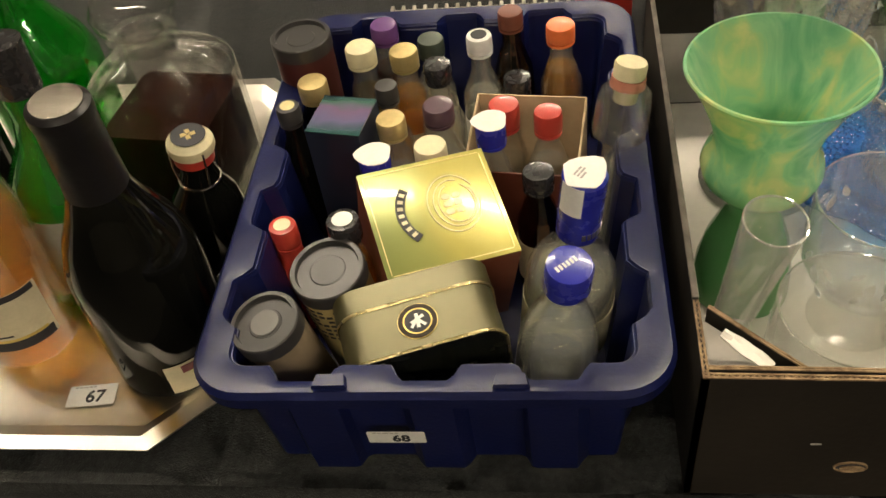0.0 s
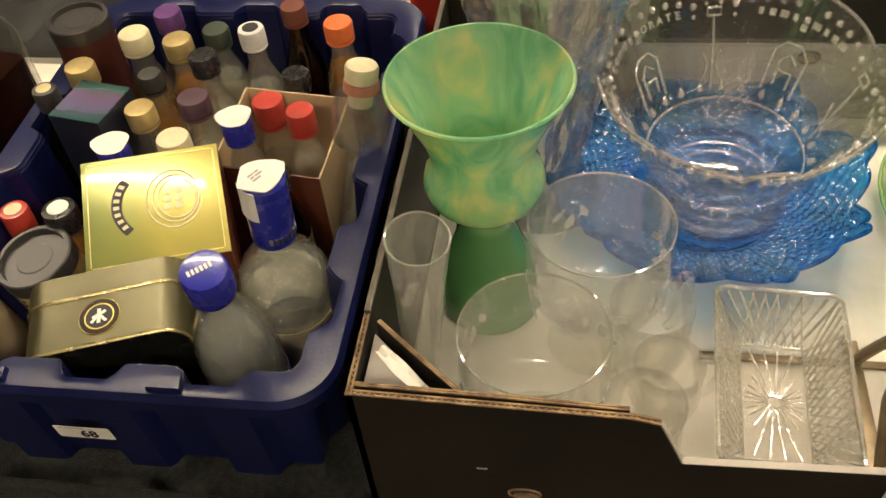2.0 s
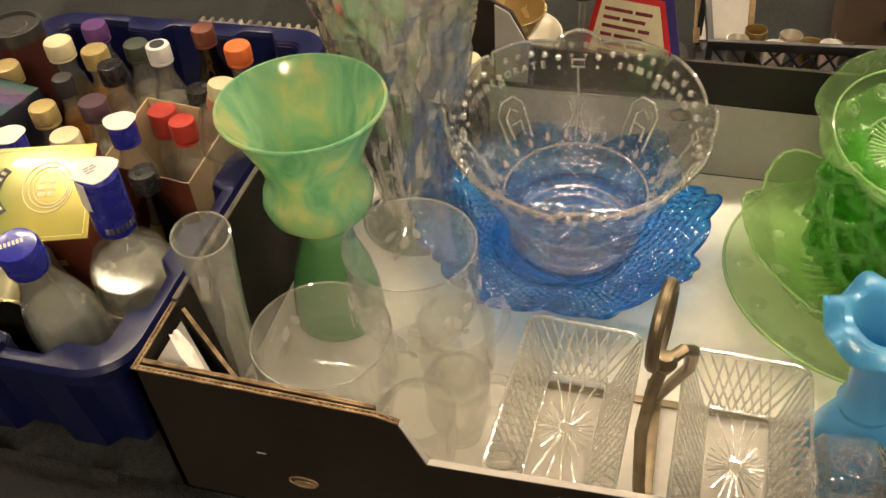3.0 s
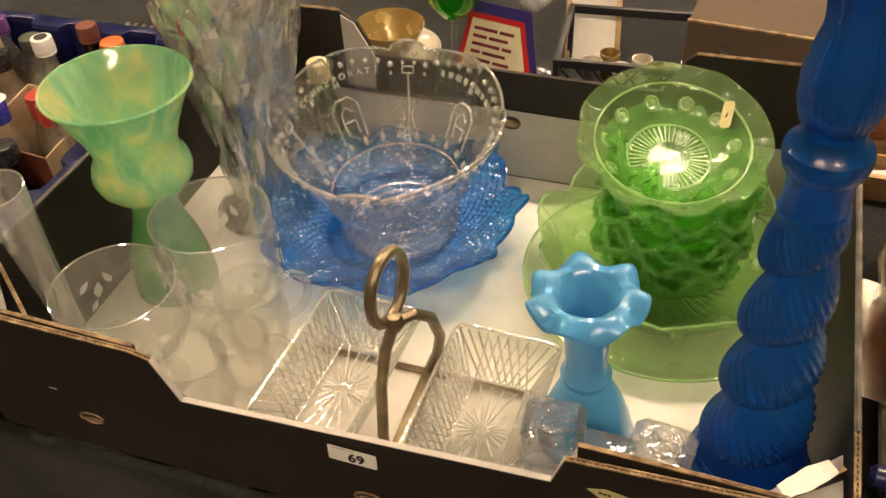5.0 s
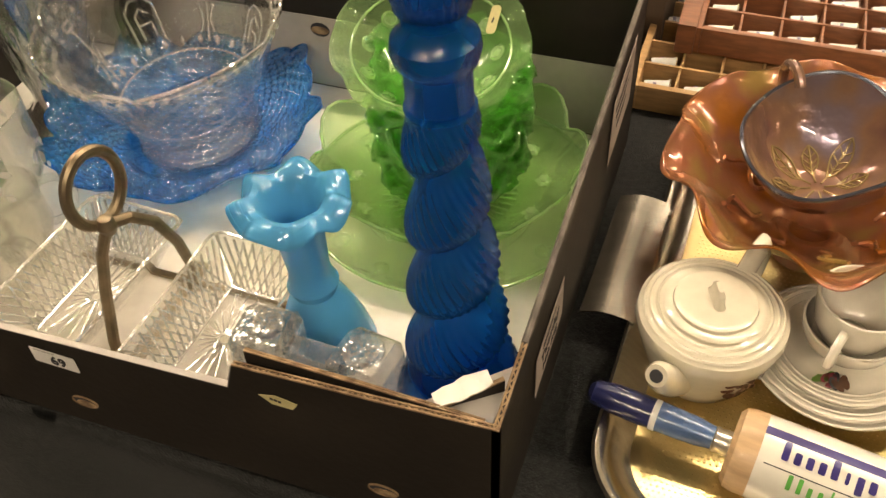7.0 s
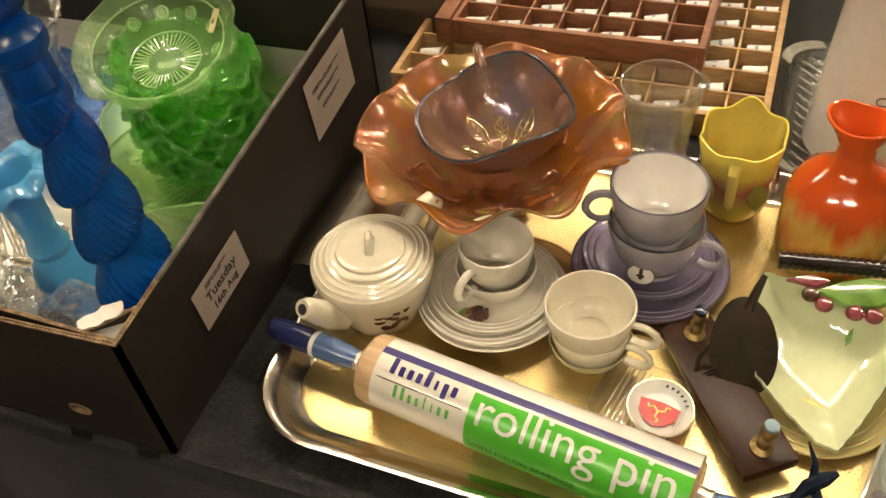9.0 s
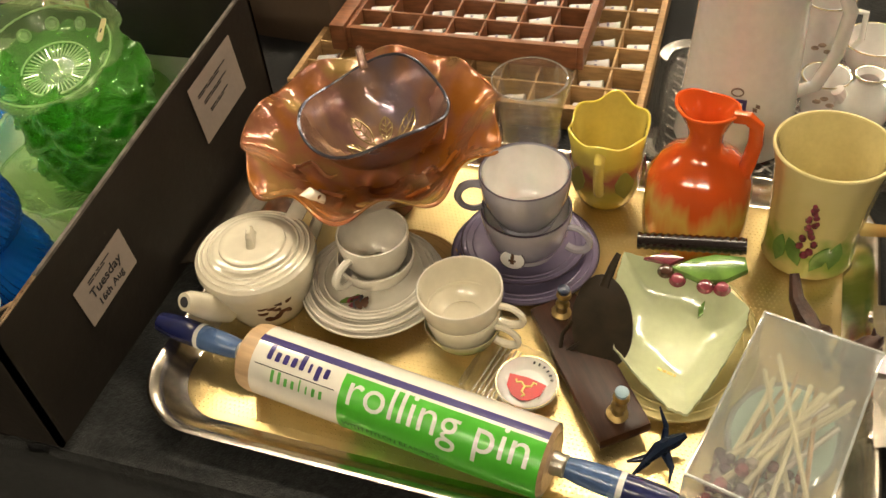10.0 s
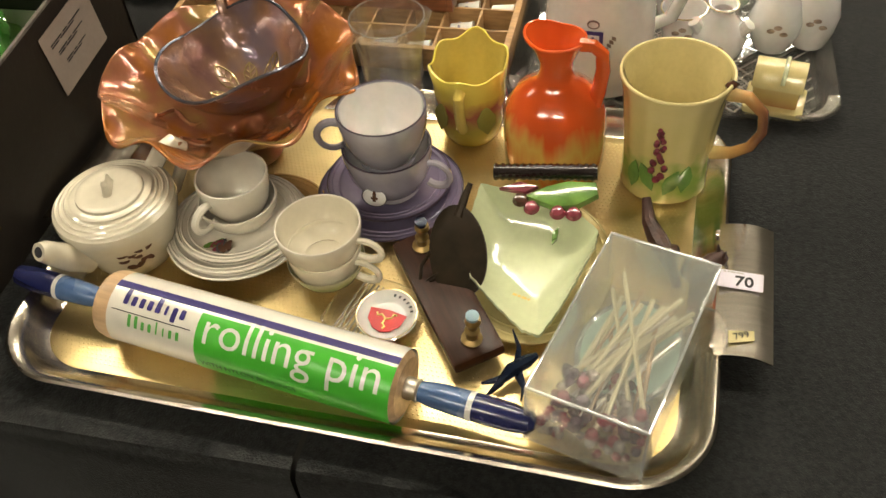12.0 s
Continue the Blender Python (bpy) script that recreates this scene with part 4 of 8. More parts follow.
blue_capped_ouzo()
vodka_bottle()
s = thing("flask_bottle", axis_pose((-0.050, 0.190, 0.004), (-0.026, 0.218, 0.181)), "tall narrow clear bottle with a bulbed top and cork", "bottle")
part("glass_body", lathe(shell([(0.012, 0.002), (0.014, 0.006), (0.0135, 0.05), (0.010, 0.085), (0.0095, 0.112), (0.012, 0.118), (0.0185, 0.123), (0.0195, 0.130), (0.0185, 0.150), (0.0175, 0.157), (0.012, 0.163), (0.0105, 0.168)], 0.0015), 32), CLEAR, s)
part("seal", lathe([(0.0106, 0.160), (0.0122, 0.161), (0.0118, 0.168), (0.0106, 0.168)], 28), WAX_PINK, s, "pinkish wax seal")
part("cork", lathe([(0, 0.150), (0.0080, 0.150), (0.0092, 0.168), (0.0110, 0.1685), (0.0113, 0.177), (0.0104, 0.179), (0, 0.179)], 30), CAP_CREAM, s, "cream stopper")
part("liquid", lathe([(0, 0.005), (0.0115, 0.006), (0.0115, 0.05), (0.0082, 0.085), (0.008, 0.10), (0, 0.10)], 28), WATERY, s)


# ---- black cardboard fruit box of glass, lot 69 ----
BOX_W, BOX_D, BT = 0.585, 0.400, 0.004


def wall_panel(name, pts, o, x, y, parent, inner, raw_top=True):
    """A board panel of thickness BT from a side outline: dark printed outside, inner face its own sheet, raw edge on top."""
    m = frame_from(o, x, y)
    p = part(name, moved(prism(pts, -BT, 0), m), CARTON_BLACK, parent)
    return p, m


def edge_strip(pts, parent, m, t=BT):
    """Raw corrugated edge along the top of a panel: liner, flutes, liner."""
    bits = []
    for (xa, za), (xb, zb) in zip(pts[:-1], pts[1:]):
        L = math.hypot(xb - xa, zb - za)
        n = max(2, int(L / 0.0035))
        for side in (-0.0008, -t + 0.0008):
            bits.append(moved(cube(L, 0.0014, 0.0011, 0), m @ Matrix.Translation(((xa + xb) / 2, (za + zb) / 2 + 0.0003, side)) @ pose(0, 0, 0, 0, 0, math.degrees(math.atan2(zb - za, xb - xa)))))
        zz = [(xa + (xb - xa) * i / n, za + (zb - za) * i / n + 0.0002, -t / 2 + (0.0011 if i % 2 else -0.0011)) for i in range(n + 1)]
        bits.append(moved(sweep(zz, 0.00055, 4), m))
    return part("corrugated_edge", merged(*bits), CARTON_RAW, parent, "raw brown corrugated edge", flat=True)


def fruit_box():
    b = thing("cardboard_box", pose(0, 0, 0.0008), "black cardboard fruit box lined with white, full of glassware", "cardboard box")
    part("base", cube(BOX_W - 0.002, BOX_D - 0.002, 0.003, 0, (BOX_W / 2, BOX_D / 2, 0.0015)), CARTON_BLACK, b)
    part("liner", cube(BOX_W - 0.012, BOX_D - 0.012, 0.0012, 0, (BOX_W / 2, BOX_D / 2, 0.0037)), CARTON_WHITE, b, "white card liner on the bottom")
    top_f = [(0.0, 0.125), (0.150, 0.121), (0.164, 0.117), (0.178, 0.082), (0.425, 0.094), (0.432, 0.117), (0.52, 0.121), (BOX_W, 0.125)]
    f, m = wall_panel("front_wall", [(0, 0), (BOX_W, 0)] + top_f[::-1], (0, 0, 0), (1, 0, 0), (0, 0, 1), b, None)
    edge_strip(top_f[:3], f, m)
    part("cut_edge", merged(*[moved(cube(math.hypot(xb - xa, zb - za), 0.001, BT, 0), m @ Matrix.Translation(((xa + xb) / 2, (za + zb) / 2 + 0.0003, -BT / 2)) @ pose(0, 0, 0, 0, 0, math.degrees(math.atan2(zb - za, xb - xa)))) for (xa, za), (xb, zb) in zip(top_f[2:5], top_f[3:6])]), CARTON_GREY, f, "cut grey edge of the hand opening", flat=True)
    edge_strip(top_f[5:], f, m)
    part("front_lining", prism([(0.006, 0.006), (BOX_W - 0.006, 0.006), (BOX_W - 0.006, 0.115), (0.44, 0.110), (0.424, 0.088), (0.182, 0.077), (0.162, 0.110), (0.006, 0.118)], 0, 0.0006), CARTON_GREY, f, "grey inside of the front wall", at=frame_from((0, 0.0052, 0), (1, 0, 0), (0, 0, 1)) @ pose(0, 0, -0.0004), flat=True)
    # second, torn layer of board on the front corners
    for x0, x1 in ((0.004, 0.148), (0.438, 0.575)):
        lay = [(x0, 0.03), (x1, 0.03), (x1, 0.119), ((x0 + x1) / 2, 0.1225), (x0, 0.1245)]
        mm = frame_from((0, 0.0062, 0), (1, 0, 0), (0, 0, 1))
        fl = part("corner_flap", moved(prism(lay, -0.003, 0), mm), CARTON_BLACK, f)
        edge_strip([lay[4], lay[3], lay[2]], fl, mm, 0.003)
    top_l = [(0, 0.125), (0.054, 0.126), (0.2, 0.127), (BOX_D, 0.128)]
    l, m = wall_panel("side_wall", [(0, 0), (BOX_D, 0)] + top_l[::-1], (BT, 0.0, 0), (0, 1, 0), (0, 0, 1), b, None)
    edge_strip(top_l[:2], l, m)
    part("fold_edge", cube(0.004, BOX_D - 0.056, 0.0012, 0.0005, (0.002, 0.055 + (BOX_D - 0.056) / 2, 0.1278)), CARTON_FOLD, l, "worn grey fold along the top")
    top_r = [(0, 0.125), (0.054, 0.130), (0.2, 0.142), (BOX_D, 0.158)]
    r, m = wall_panel("side_wall", [(0, 0), (BOX_D, 0)] + top_r[::-1], (BOX_W, 0.0, 0), (0, 1, 0), (0, 0, 1), b, None)
    edge_strip(top_r[:2], r, m)
    part("fold_edge", sweep([(BOX_W - 0.002, y, z + 0.0002) for y, z in top_r[1:]], 0.0022, 6), CARTON_FOLD, r, "worn grey fold along the top")
    top_b = [(0.0, 0.160), (0.132, 0.160), (0.150, 0.150), (0.166, 0.119), (0.432, 0.118), (0.448, 0.150), (0.456, 0.158), (BOX_W, 0.159)]
    k, m = wall_panel("back_wall", [(0, 0), (BOX_W, 0)] + top_b[::-1], (0, BOX_D - BT, 0), (1, 0, 0), (0, 0, 1), b, None)
    edge_strip(top_b[6:], k, m)
    edge_strip(top_b[:2], k, m)
    mk = frame_from((0, BOX_D - BT - 0.0006, 0), (1, 0, 0), (0, 0, 1))
    hole = lambda cx, cz, rx, rz, n=20: [(cx + rx * math.cos(TAU * i / n), cz + rz * math.sin(TAU * i / n)) for i in range(n)]
    part("back_lining", moved(prism([(0.005, 0.005), (BOX_W - 0.005, 0.005), (BOX_W - 0.005, 0.078), (0.45, 0.077), (0.3, 0.079), (0.16, 0.077), (0.005, 0.08)], 0, 0.0008), mk), CARTON_GREY, k, "grey-white lining turned up at the back", flat=True)
    # wall is not cut: a flat black oval gives the hole's shade
    part("air_hole", moved(prism(hole(0.298, 0.066, 0.0095, 0.007), 0.0006, 0.0016), mk), INK, k, "black oval painted for the shade in the air hole", flat=True)
    part("air_hole_plug", moved(prism([(0.298 + 0.009 * math.cos(a), 0.0655 + 0.004 * math.sin(a)) for a in [TAU * i / 14 for i in range(14)]], 0.0014, 0.002), mk), CARTON_RAW, k, flat=True)
    for x in (0.136,):
        part("end_flap", moved(prism([(0, 0.085), (0.028, 0.085), (0.03, 0.12), (0.012, 0.152), (0, 0.158)], 0, 0.002), frame_from((x if x < 0.3 else x - 0.012, BOX_D - BT - 0.0022, 0), (1, 0, 0), (0, 0, 1))), CARTON_GREY, k, "pale folded flap")
    # diagonal glue flaps in the two front corners
    for x, sgn in ((0.0, 1), (BOX_W, -1)):
        far = 0.062 if sgn > 0 else 0.040
        a, c = Vector((x + sgn * 0.008, 0.050 if sgn > 0 else 0.034, 0)), Vector((x + sgn * far, 0.010, 0))
        mm = frame_from(a, c - a, (0, 0, 1))
        L = (c - a).length
        fp = part("glue_flap", moved(prism([(0, 0.07), (L, 0.07), (L, 0.113), (L * 0.5, 0.118), (0, 0.124)], -0.003, 0), mm), CARTON_BLACK, b)
        edge_strip([(0, 0.124), (L * 0.5, 0.118), (L, 0.113)], fp, mm, 0.003)
        wide = 0.009 if sgn > 0 else 0.012
        scrap = loft([[(u, v * wide * (1 - 0.3 * abs(u) / 0.016), 0.0028 * noise.noise((u * 160, v * 2.5, sgn)) + w_ + (0.004 * v * v)) for v, w_ in ((-0.5, 0), (-0.2, 0.0), (0.15, 0), (0.5, 0), (0.5, 0.0012), (0.15, 0.0016), (-0.2, 0.0016), (-0.5, 0.0012))] for u in [-0.016 + 0.0032 * q for q in range(11)]])
        part("paper_scrap", moved(scrap, Matrix.Translation((x + sgn * 0.026, 0.0205, 0.1225)) @ pose(0, 0, 0, 8, 12 * sgn, -38 * sgn)), CARTON_WHITE, b, "crushed white scrap in the corner")
        part("corner_seat", moved(prism([(0, 0), (sgn * 0.045, 0), (0, 0.042)], 0.112, 0.115), pose(x + sgn * 0.006, 0.007, 0)), CARTON_GREY, b)
    # oval finger holes and small tears in the front
    for x, z in ((0.094, 0.036), (0.305, 0.027), (0.515, 0.030)):
        # flat black oval on the uncut wall paints the dark inside the hole
        part("air_hole", moved(prism(hole(x, z, 0.0098, 0.0052), 0, 0.0005), frame_from((0, -0.0003, 0), (1, 0, 0), (0, 0, 1))), INK, f, "black oval painted for the shade in a punched hole", flat=True)
        part("air_hole_edge", moved(sweep([(px, pz, 0.0004) for px, pz in hole(x, z, 0.0094, 0.005)], 0.0008, 4, closed=True), frame_from((0, -0.0004, 0), (1, 0, 0), (0, 0, 1))), CARTON_RAW, f)
        part("hole_plug", moved(prism(hole(x + 0.001, z - 0.001, 0.0072, 0.0026), 0.0004, 0.0012), frame_from((0, -0.0004, 0), (1, 0, 0), (0, 0, 1))), CARTON_RAW, f, flat=True)
    part("scuff", cube(0.006, 0.0004, 0.0012, 0, (0.070, -0.0004, 0.0605)), CARTON_GREY, f, "small pale scuff", flat=True)
    return b


fruit_box()
sticker("69", frame_from((0.299, -0.0012, 0.0715), (1, 0, -0.02), (0, 0, 1)), 0.033, 0.0145)
price = thing("price_sticker", frame_from((0.458, -0.0012, 0.098), (1, 0, -0.12), (0, 0, 1)), "small old yellow price sticker on the box", "sticker")
part("paper", prism([(-0.012, 0), (-0.002, 0.0045), (0.012, 0.0035), (0.009, -0.0035), (-0.004, -0.005)], 0, 0.0003), PAPER_YELLOW, price, flat=True)
part("figures", moved(bars([(0.2, 0.2, 0.2)], 0.002, 0.01), pose(0, 0, 0.0004)), INK, price, flat=True)


def sale_notice(y, z, w, h, lines, tilt):
    s = thing("sale_notice", frame_from((BOX_W + 0.0012, y, z), (0, 1, tilt), (0, 0, 1)), "pinkish-white paper sale notice stuck on the box", "notice", "sale notices")
    part("paper", prism(rounded(w, h, 0.001, 2), 0, 0.0003), NOTICE, s, flat=True)
    for text, size, yy in lines:
        if text:
            part("line_of_text", moved(lettering(text, size, bold=0.0001), pose(0, yy, 0.0005)), INK, s, flat=True)
        else:
            part("small_print", moved(bars([(0.3, 0.12, 0.35), (0.2, 0.4)], 0.0012, size), pose(0, yy, 0.0005)), INK, s, flat=True)
    return s


sale_notice(0.106, 0.0765, 0.066, 0.040, (("Tuesday", 0.0125, 0.002), ("16th Aug", 0.0095, -0.0105), ("", 0.035, 0.014)), 0.08)
sale_notice(0.312, 0.108, 0.080, 0.060, (("", 0.06, 0.016), ("", 0.05, 0.006), ("", 0.04, -0.006)), 0.08)
BF = 0.0051 + 0.0004  # liner of the box


def ruffle(k, r0, amp_r, amp_z, power=2.0, phase=0.0, sharp=1.0):
    def mod(a, i, r, z):
        s = max(r - r0[0], 0) / (r0[1] - r0[0])
        w = math.cos(k * a + phase)
        w = math.copysign(abs(w) ** sharp, w)
        s = min(s, 1.05) ** power
        return r * (1 + amp_r * s * w), z + amp_z * s * w
    return mod


# marbled green vase
gv = thing("marbled_vase", pose(0.0565, 0.170, BF, 0, 0, 20), "marbled green and yellow glass vase with a trumpet mouth", "vase")
part("vase_body", lathe(shell([(0.033, 0.0), (0.0355, 0.003), (0.035, 0.012), (0.0335, 0.03), (0.029, 0.052), (0.022, 0.072), (0.0195, 0.086), (0.021, 0.096), (0.030, 0.106), (0.0375, 0.115), (0.0395, 0.124), (0.037, 0.133), (0.033, 0.140), (0.0335, 0.150), (0.038, 0.164), (0.0455, 0.181), (0.0535, 0.196), (0.0565, 0.200)], 0.0028), 72), MARBLED, gv)

# tall cut vase
tv = thing("cut_glass_vase", pose(0.088, 0.285, BF, 0, 0, 5), "tall clear pressed glass vase with oval cutting", "vase")


def cut(a, i, r, z):
    f = 1 + 0.075 * math.cos(10 * a + (math.pi if int(z / 0.055) % 2 else 0)) * math.sin(math.pi * (z % 0.055) / 0.055)
    return r * (f if 0.02 < z < 0.245 else 1 + 0.02 * math.cos(20 * a) * (z > 0.24)), z


prof = [(0.046, 0), (0.048, 0.004), (0.036, 0.012), (0.026, 0.022)] + [(0.024 + 0.043 * (z / 0.26) ** 1.15, z) for z in [0.03 + 0.0075 * i for i in range(32)]]
part("vase_body", lathe(shell(prof[:4] + prof[4::3] + prof[-1:], 0.0045), 40, cut), FACET, tv, flat=True)
oval = to_mesh("cut_oval", lathe([(0, -0.017), (0.005, -0.012), (0.0072, 0), (0.005, 0.012), (0, 0.017)], 8), CRYSTAL)
for j in range(4):
    for k in range(10):
        a, z = TAU * (k + (0.5 if j % 2 else 0)) / 10, 0.052 + 0.055 * j
        ob = new("cut_oval", oval)
        ob.parent = tv
        rr = 0.0245 + 0.043 * (z / 0.26) ** 1.15
        ob.matrix_basis = pose(0, 0, 0, 0, 0, math.degrees(a)) @ pose(rr, 0, z, 0, 11, 0) @ Matrix.Diagonal((0.45, 0.6 + 0.16 * j, 1.1, 1))

# etched rummers
def rummer(x, y, top, r, label, yaw):
    g = thing("etched_glass", pose(x, y, BF, 0, 0, yaw), label, "drinking glass", "etched glasses")
    h = top - BF
    out = [(0.031, 0), (0.0318, 0.0012), (0.02, 0.004), (0.006, 0.008), (0.0048, 0.014), (0.0055, 0.022), (0.012, 0.027), (0.026, 0.035), (0.038, 0.047), (0.0455, 0.064), (r * 1.015, 0.082), (r * 1.01, h * 0.88), (r, h)]
    ins = [(rr - 0.0012, z) for rr, z in out[7:]][::-1]
    part("bowl", lathe([(0, 0)] + out + [(r - 0.0006, h + 0.0005)] + ins + [(0.012, 0.031), (0, 0.0305)], 56), THIN, g)
    # ring in a paler glass draws the rim's highlight
    part("rim_line", sweep([((r - 0.0006) * math.cos(TAU * i / 64), (r - 0.0006) * math.sin(TAU * i / 64), h + 0.0003) for i in range(64)], 0.0007, 6, closed=True), RIM, g, "polished rim with its highlight painted in")
    for k, a0 in enumerate((200, 250, 310, 40, 130)):
        pts = []
        bits = []
        for da, dz, s in ((0, 0, 1.0), (12, 0.009, 0.8), (-12, 0.008, 0.8), (8, -0.012, 0.7)):
            a = radians(a0 + da)
            z = 0.070 + dz + 0.004 * (k % 2)
            rr = r * 1.008 + 0.0006
            leaf = [(0, -0.007 * s), (0.0035 * s, -0.002 * s), (0.0028 * s, 0.003 * s), (0, 0.008 * s), (-0.0028 * s, 0.003 * s), (-0.0035 * s, -0.002 * s)]
            bits.append(moved(prism(leaf, 0, 0.0003), Matrix.Translation((rr * math.cos(a), rr * math.sin(a), z)) @ pose(0, 0, 0, 90, 0, 0 + math.degrees(a) + 90) @ pose(0, 0, 0, 0, 0, da * 3 + 15)))
        part("etched_leaf", merged(*bits), ETCH, g, flat=True)
    return g


rummer(0.0955, 0.0600, 0.112, 0.0445, "clear stemmed glass with an etched leaf pattern", 20)
rummer(0.1315, 0.1385, 0.123, 0.0455, "clear stemmed glass with an etched leaf band", 75)

# narrow flute leaning on the box wall
fl = thing("flute_glass", axis_pose((0.0195, 0.080, BF + 0.001), (0.037, 0.054, 0.191)), "narrow clear flute glass leaning in the corner", "drinking glass")
part("glass_body", lathe(shell([(0.0085, 0.0), (0.0095, 0.002), (0.0095, 0.012), (0.0105, 0.05), (0.0128, 0.11), (0.0155, 0.16), (0.0172, 0.187)], 0.0011), 36), THIN, fl)
part("rim_line", sweep([(0.0168 * math.cos(TAU * i / 40), 0.0168 * math.sin(TAU * i / 40), 0.1874) for i in range(40)], 0.0007, 6, closed=True), RIM, fl)
part("heavy_base", lathe([(0, 0.0014), (0.0082, 0.0014), (0.0082, 0.011), (0, 0.012)], 28), RELIEF, fl)


# small glass jug with a looped handle, and two little cups
def glass_cup(name, x, y, r, h, label, handle_at, rib=10, hr=0.014, cat="glass cup"):
    g = thing(name, pose(x, y, BF, 0, 0, handle_at), label, cat)
    flute = lambda a, i, rr, z: (rr * (1 + 0.03 * abs(math.cos(rib * a / 2)) * (z < h * 0.7)), z)
    part("bowl", lathe(shell([(r * 0.62, 0), (r * 0.7, 0.002), (r * 0.62, 0.005), (r * 0.8, h * 0.2), (r * 0.98, h * 0.5), (r * 0.96, h * 0.8), (r, h)], 0.0026), 60, flute), CLEAR, g)
    if hr:
        part("handle", sweep(arc((r * 0.9 + hr * 0.4, 0, h * 0.62), hr, h * 0.30, 115, -115, 18), 0.0034, 8), CLEAR, g, "thick glass loop handle")
    return g


glass_cup("glass_jug", 0.166, 0.116, 0.027, 0.070, "small clear pressed glass jug with a loop handle", 55, 12, 0.017, "glass jug")
glass_cup("glass_cup", 0.160, 0.042, 0.0245, 0.070, "small thick clear glass cup", 200, 8, 0)
glass_cup("glass_cup", 0.176, 0.078, 0.022, 0.060, "small thick clear glass cup with a handle", 20, 8, 0.012)

# blue frilled plate with diamond moulding
bp = thing("blue_glass_plate", pose(0.2135, 0.283, BF, 0, 0, 12), "bright blue pressed glass plate with a jagged rim", "plate")


def star_rim(a, i, r, z):
    s = max(r - 0.058, 0) / 0.064
    big = math.cos(8 * a)
    tooth = 2 * abs(math.cos(12 * a + 0.4)) - 1
    dia = 0.0030 * (abs(math.sin(26 * a + r * 400)) + abs(math.sin(26 * a - r * 400)) - 1)
    edge = s ** 3
    return r * (1 + 0.055 * s * s * big + 0.035 * edge * tooth), z + 0.0105 * s * s * math.cos(8 * a + 0.5) + 0.003 * edge * tooth + (dia if 0.06 < r < 0.112 else 0)


bpp = [(0.055, 0), (0.057, 0.0015)] + [(0.058 + 0.00158 * i, 0.002 + 0.033 * (i / 38) ** 1.5) for i in range(39)]
part("plate_body", lathe(shell(bpp, 0.0034), 288, star_rim), BLUE_GLASS, bp, sharp=60)
part("rim_edge", sweep([(q[0] * math.cos(a), q[0] * math.sin(a), q[1] + 0.002) for a in [TAU * i / 288 for i in range(288)] for q in [star_rim(a, 0, bpp[-1][0] - 0.001, bpp[-1][1])]], 0.0012, 5, closed=True), BLUE_GLASS, bp, "thick bright blue jagged edge")

# clear pressed bowl, standing on the blue plate
pb = thing("pressed_glass_bowl", pose(0.2235, 0.2875, BF + 0.0115, 6.5, 0, 0) @ pose(0, 0, 0, 0, 0, 98), "clear pressed glass bowl with a beaded scalloped rim", "bowl")


def crown(a):
    """Height of the rim: four wide arches with a small crown tip between them."""
    q = (math.degrees(a) + 45) % 90 - 45
    p = abs(q)
    if p < 10:
        return 0.0085 * math.cos(math.pi / 2 * p / 11) ** 0.7
    return 0.0085 * math.sin(math.pi * (p - 10) / 70) ** 0.6 * (1 if p < 45 else 0) - 0.001


def scallop(a, i, r, z):
    s = max(z - 0.070, 0) / 0.046
    relief = 0.0007 * math.sin(a * 32) * math.sin(z * 420) if 0.03 < z < 0.085 else 0
    return r + relief + s * (0.002 + 0.35 * crown(a)), z + s * crown(a)


bw = [(0.052, 0.0), (0.055, 0.002), (0.054, 0.008), (0.0485, 0.016), (0.050, 0.022)] + [(0.052 + 0.043 * (i / 16) ** 0.95, 0.026 + 0.092 * i / 16) for i in range(17)]
part("bowl_body", lathe(shell(bw, 0.0034), 240, scallop), PRESSED, pb, sharp=60)
wall_r = lambda z: 0.052 + 0.043 * max(0.0, (z - 0.026) / 0.092) ** 0.95 - 0.0036


def on_wall(a, z):
    """A pose on the bowl's inner face: x to the reader's right, y up the wall, z towards the bowl's middle."""
    up = Vector((0.42 * math.cos(a), 0.42 * math.sin(a), 0.91))
    return frame_from((wall_r(z) * math.cos(a), wall_r(z) * math.sin(a), z), (math.sin(a), -math.cos(a), 0), up)


parts("base_ring", [moved(lathe([(rr - 0.0012, 0), (rr, 0.0012), (rr + 0.0012, 0)], 48), pose(0, 0, 0.0042)) for rr in (0.022, 0.036, 0.046)], RELIEF, pb)
parts("base_ray", [sweep([(0.008 * math.cos(a), 0.008 * math.sin(a), 0.0044), (0.020 * math.cos(a), 0.020 * math.sin(a), 0.0046)], 0.0010, 5) for a in [TAU * k / 10 for k in range(10)]], RELIEF, pb)
part("rim_edge", sweep([(q[0] * math.cos(a), q[0] * math.sin(a), q[1] + 0.0012) for a in [TAU * i / 240 for i in range(240)] for q in [scallop(a, 0, bw[-1][0] - 0.0017, bw[-1][1])]], 0.0014, 6, closed=True), RIM, pb, "thick polished rim")
part("moulded_line", sweep([((wall_r(0.043) + 0.0004) * math.cos(TAU * i / 60), (wall_r(0.043) + 0.0004) * math.sin(TAU * i / 60), 0.043) for i in range(60)], 0.0010, 5, closed=True), RELIEF, pb)
bead_me = to_mesh("rim_bead", lathe([(0, -0.0028), (0.0020, -0.0020), (0.0028, 0), (0.0020, 0.0020), (0, 0.0028)], 10), RELIEF)
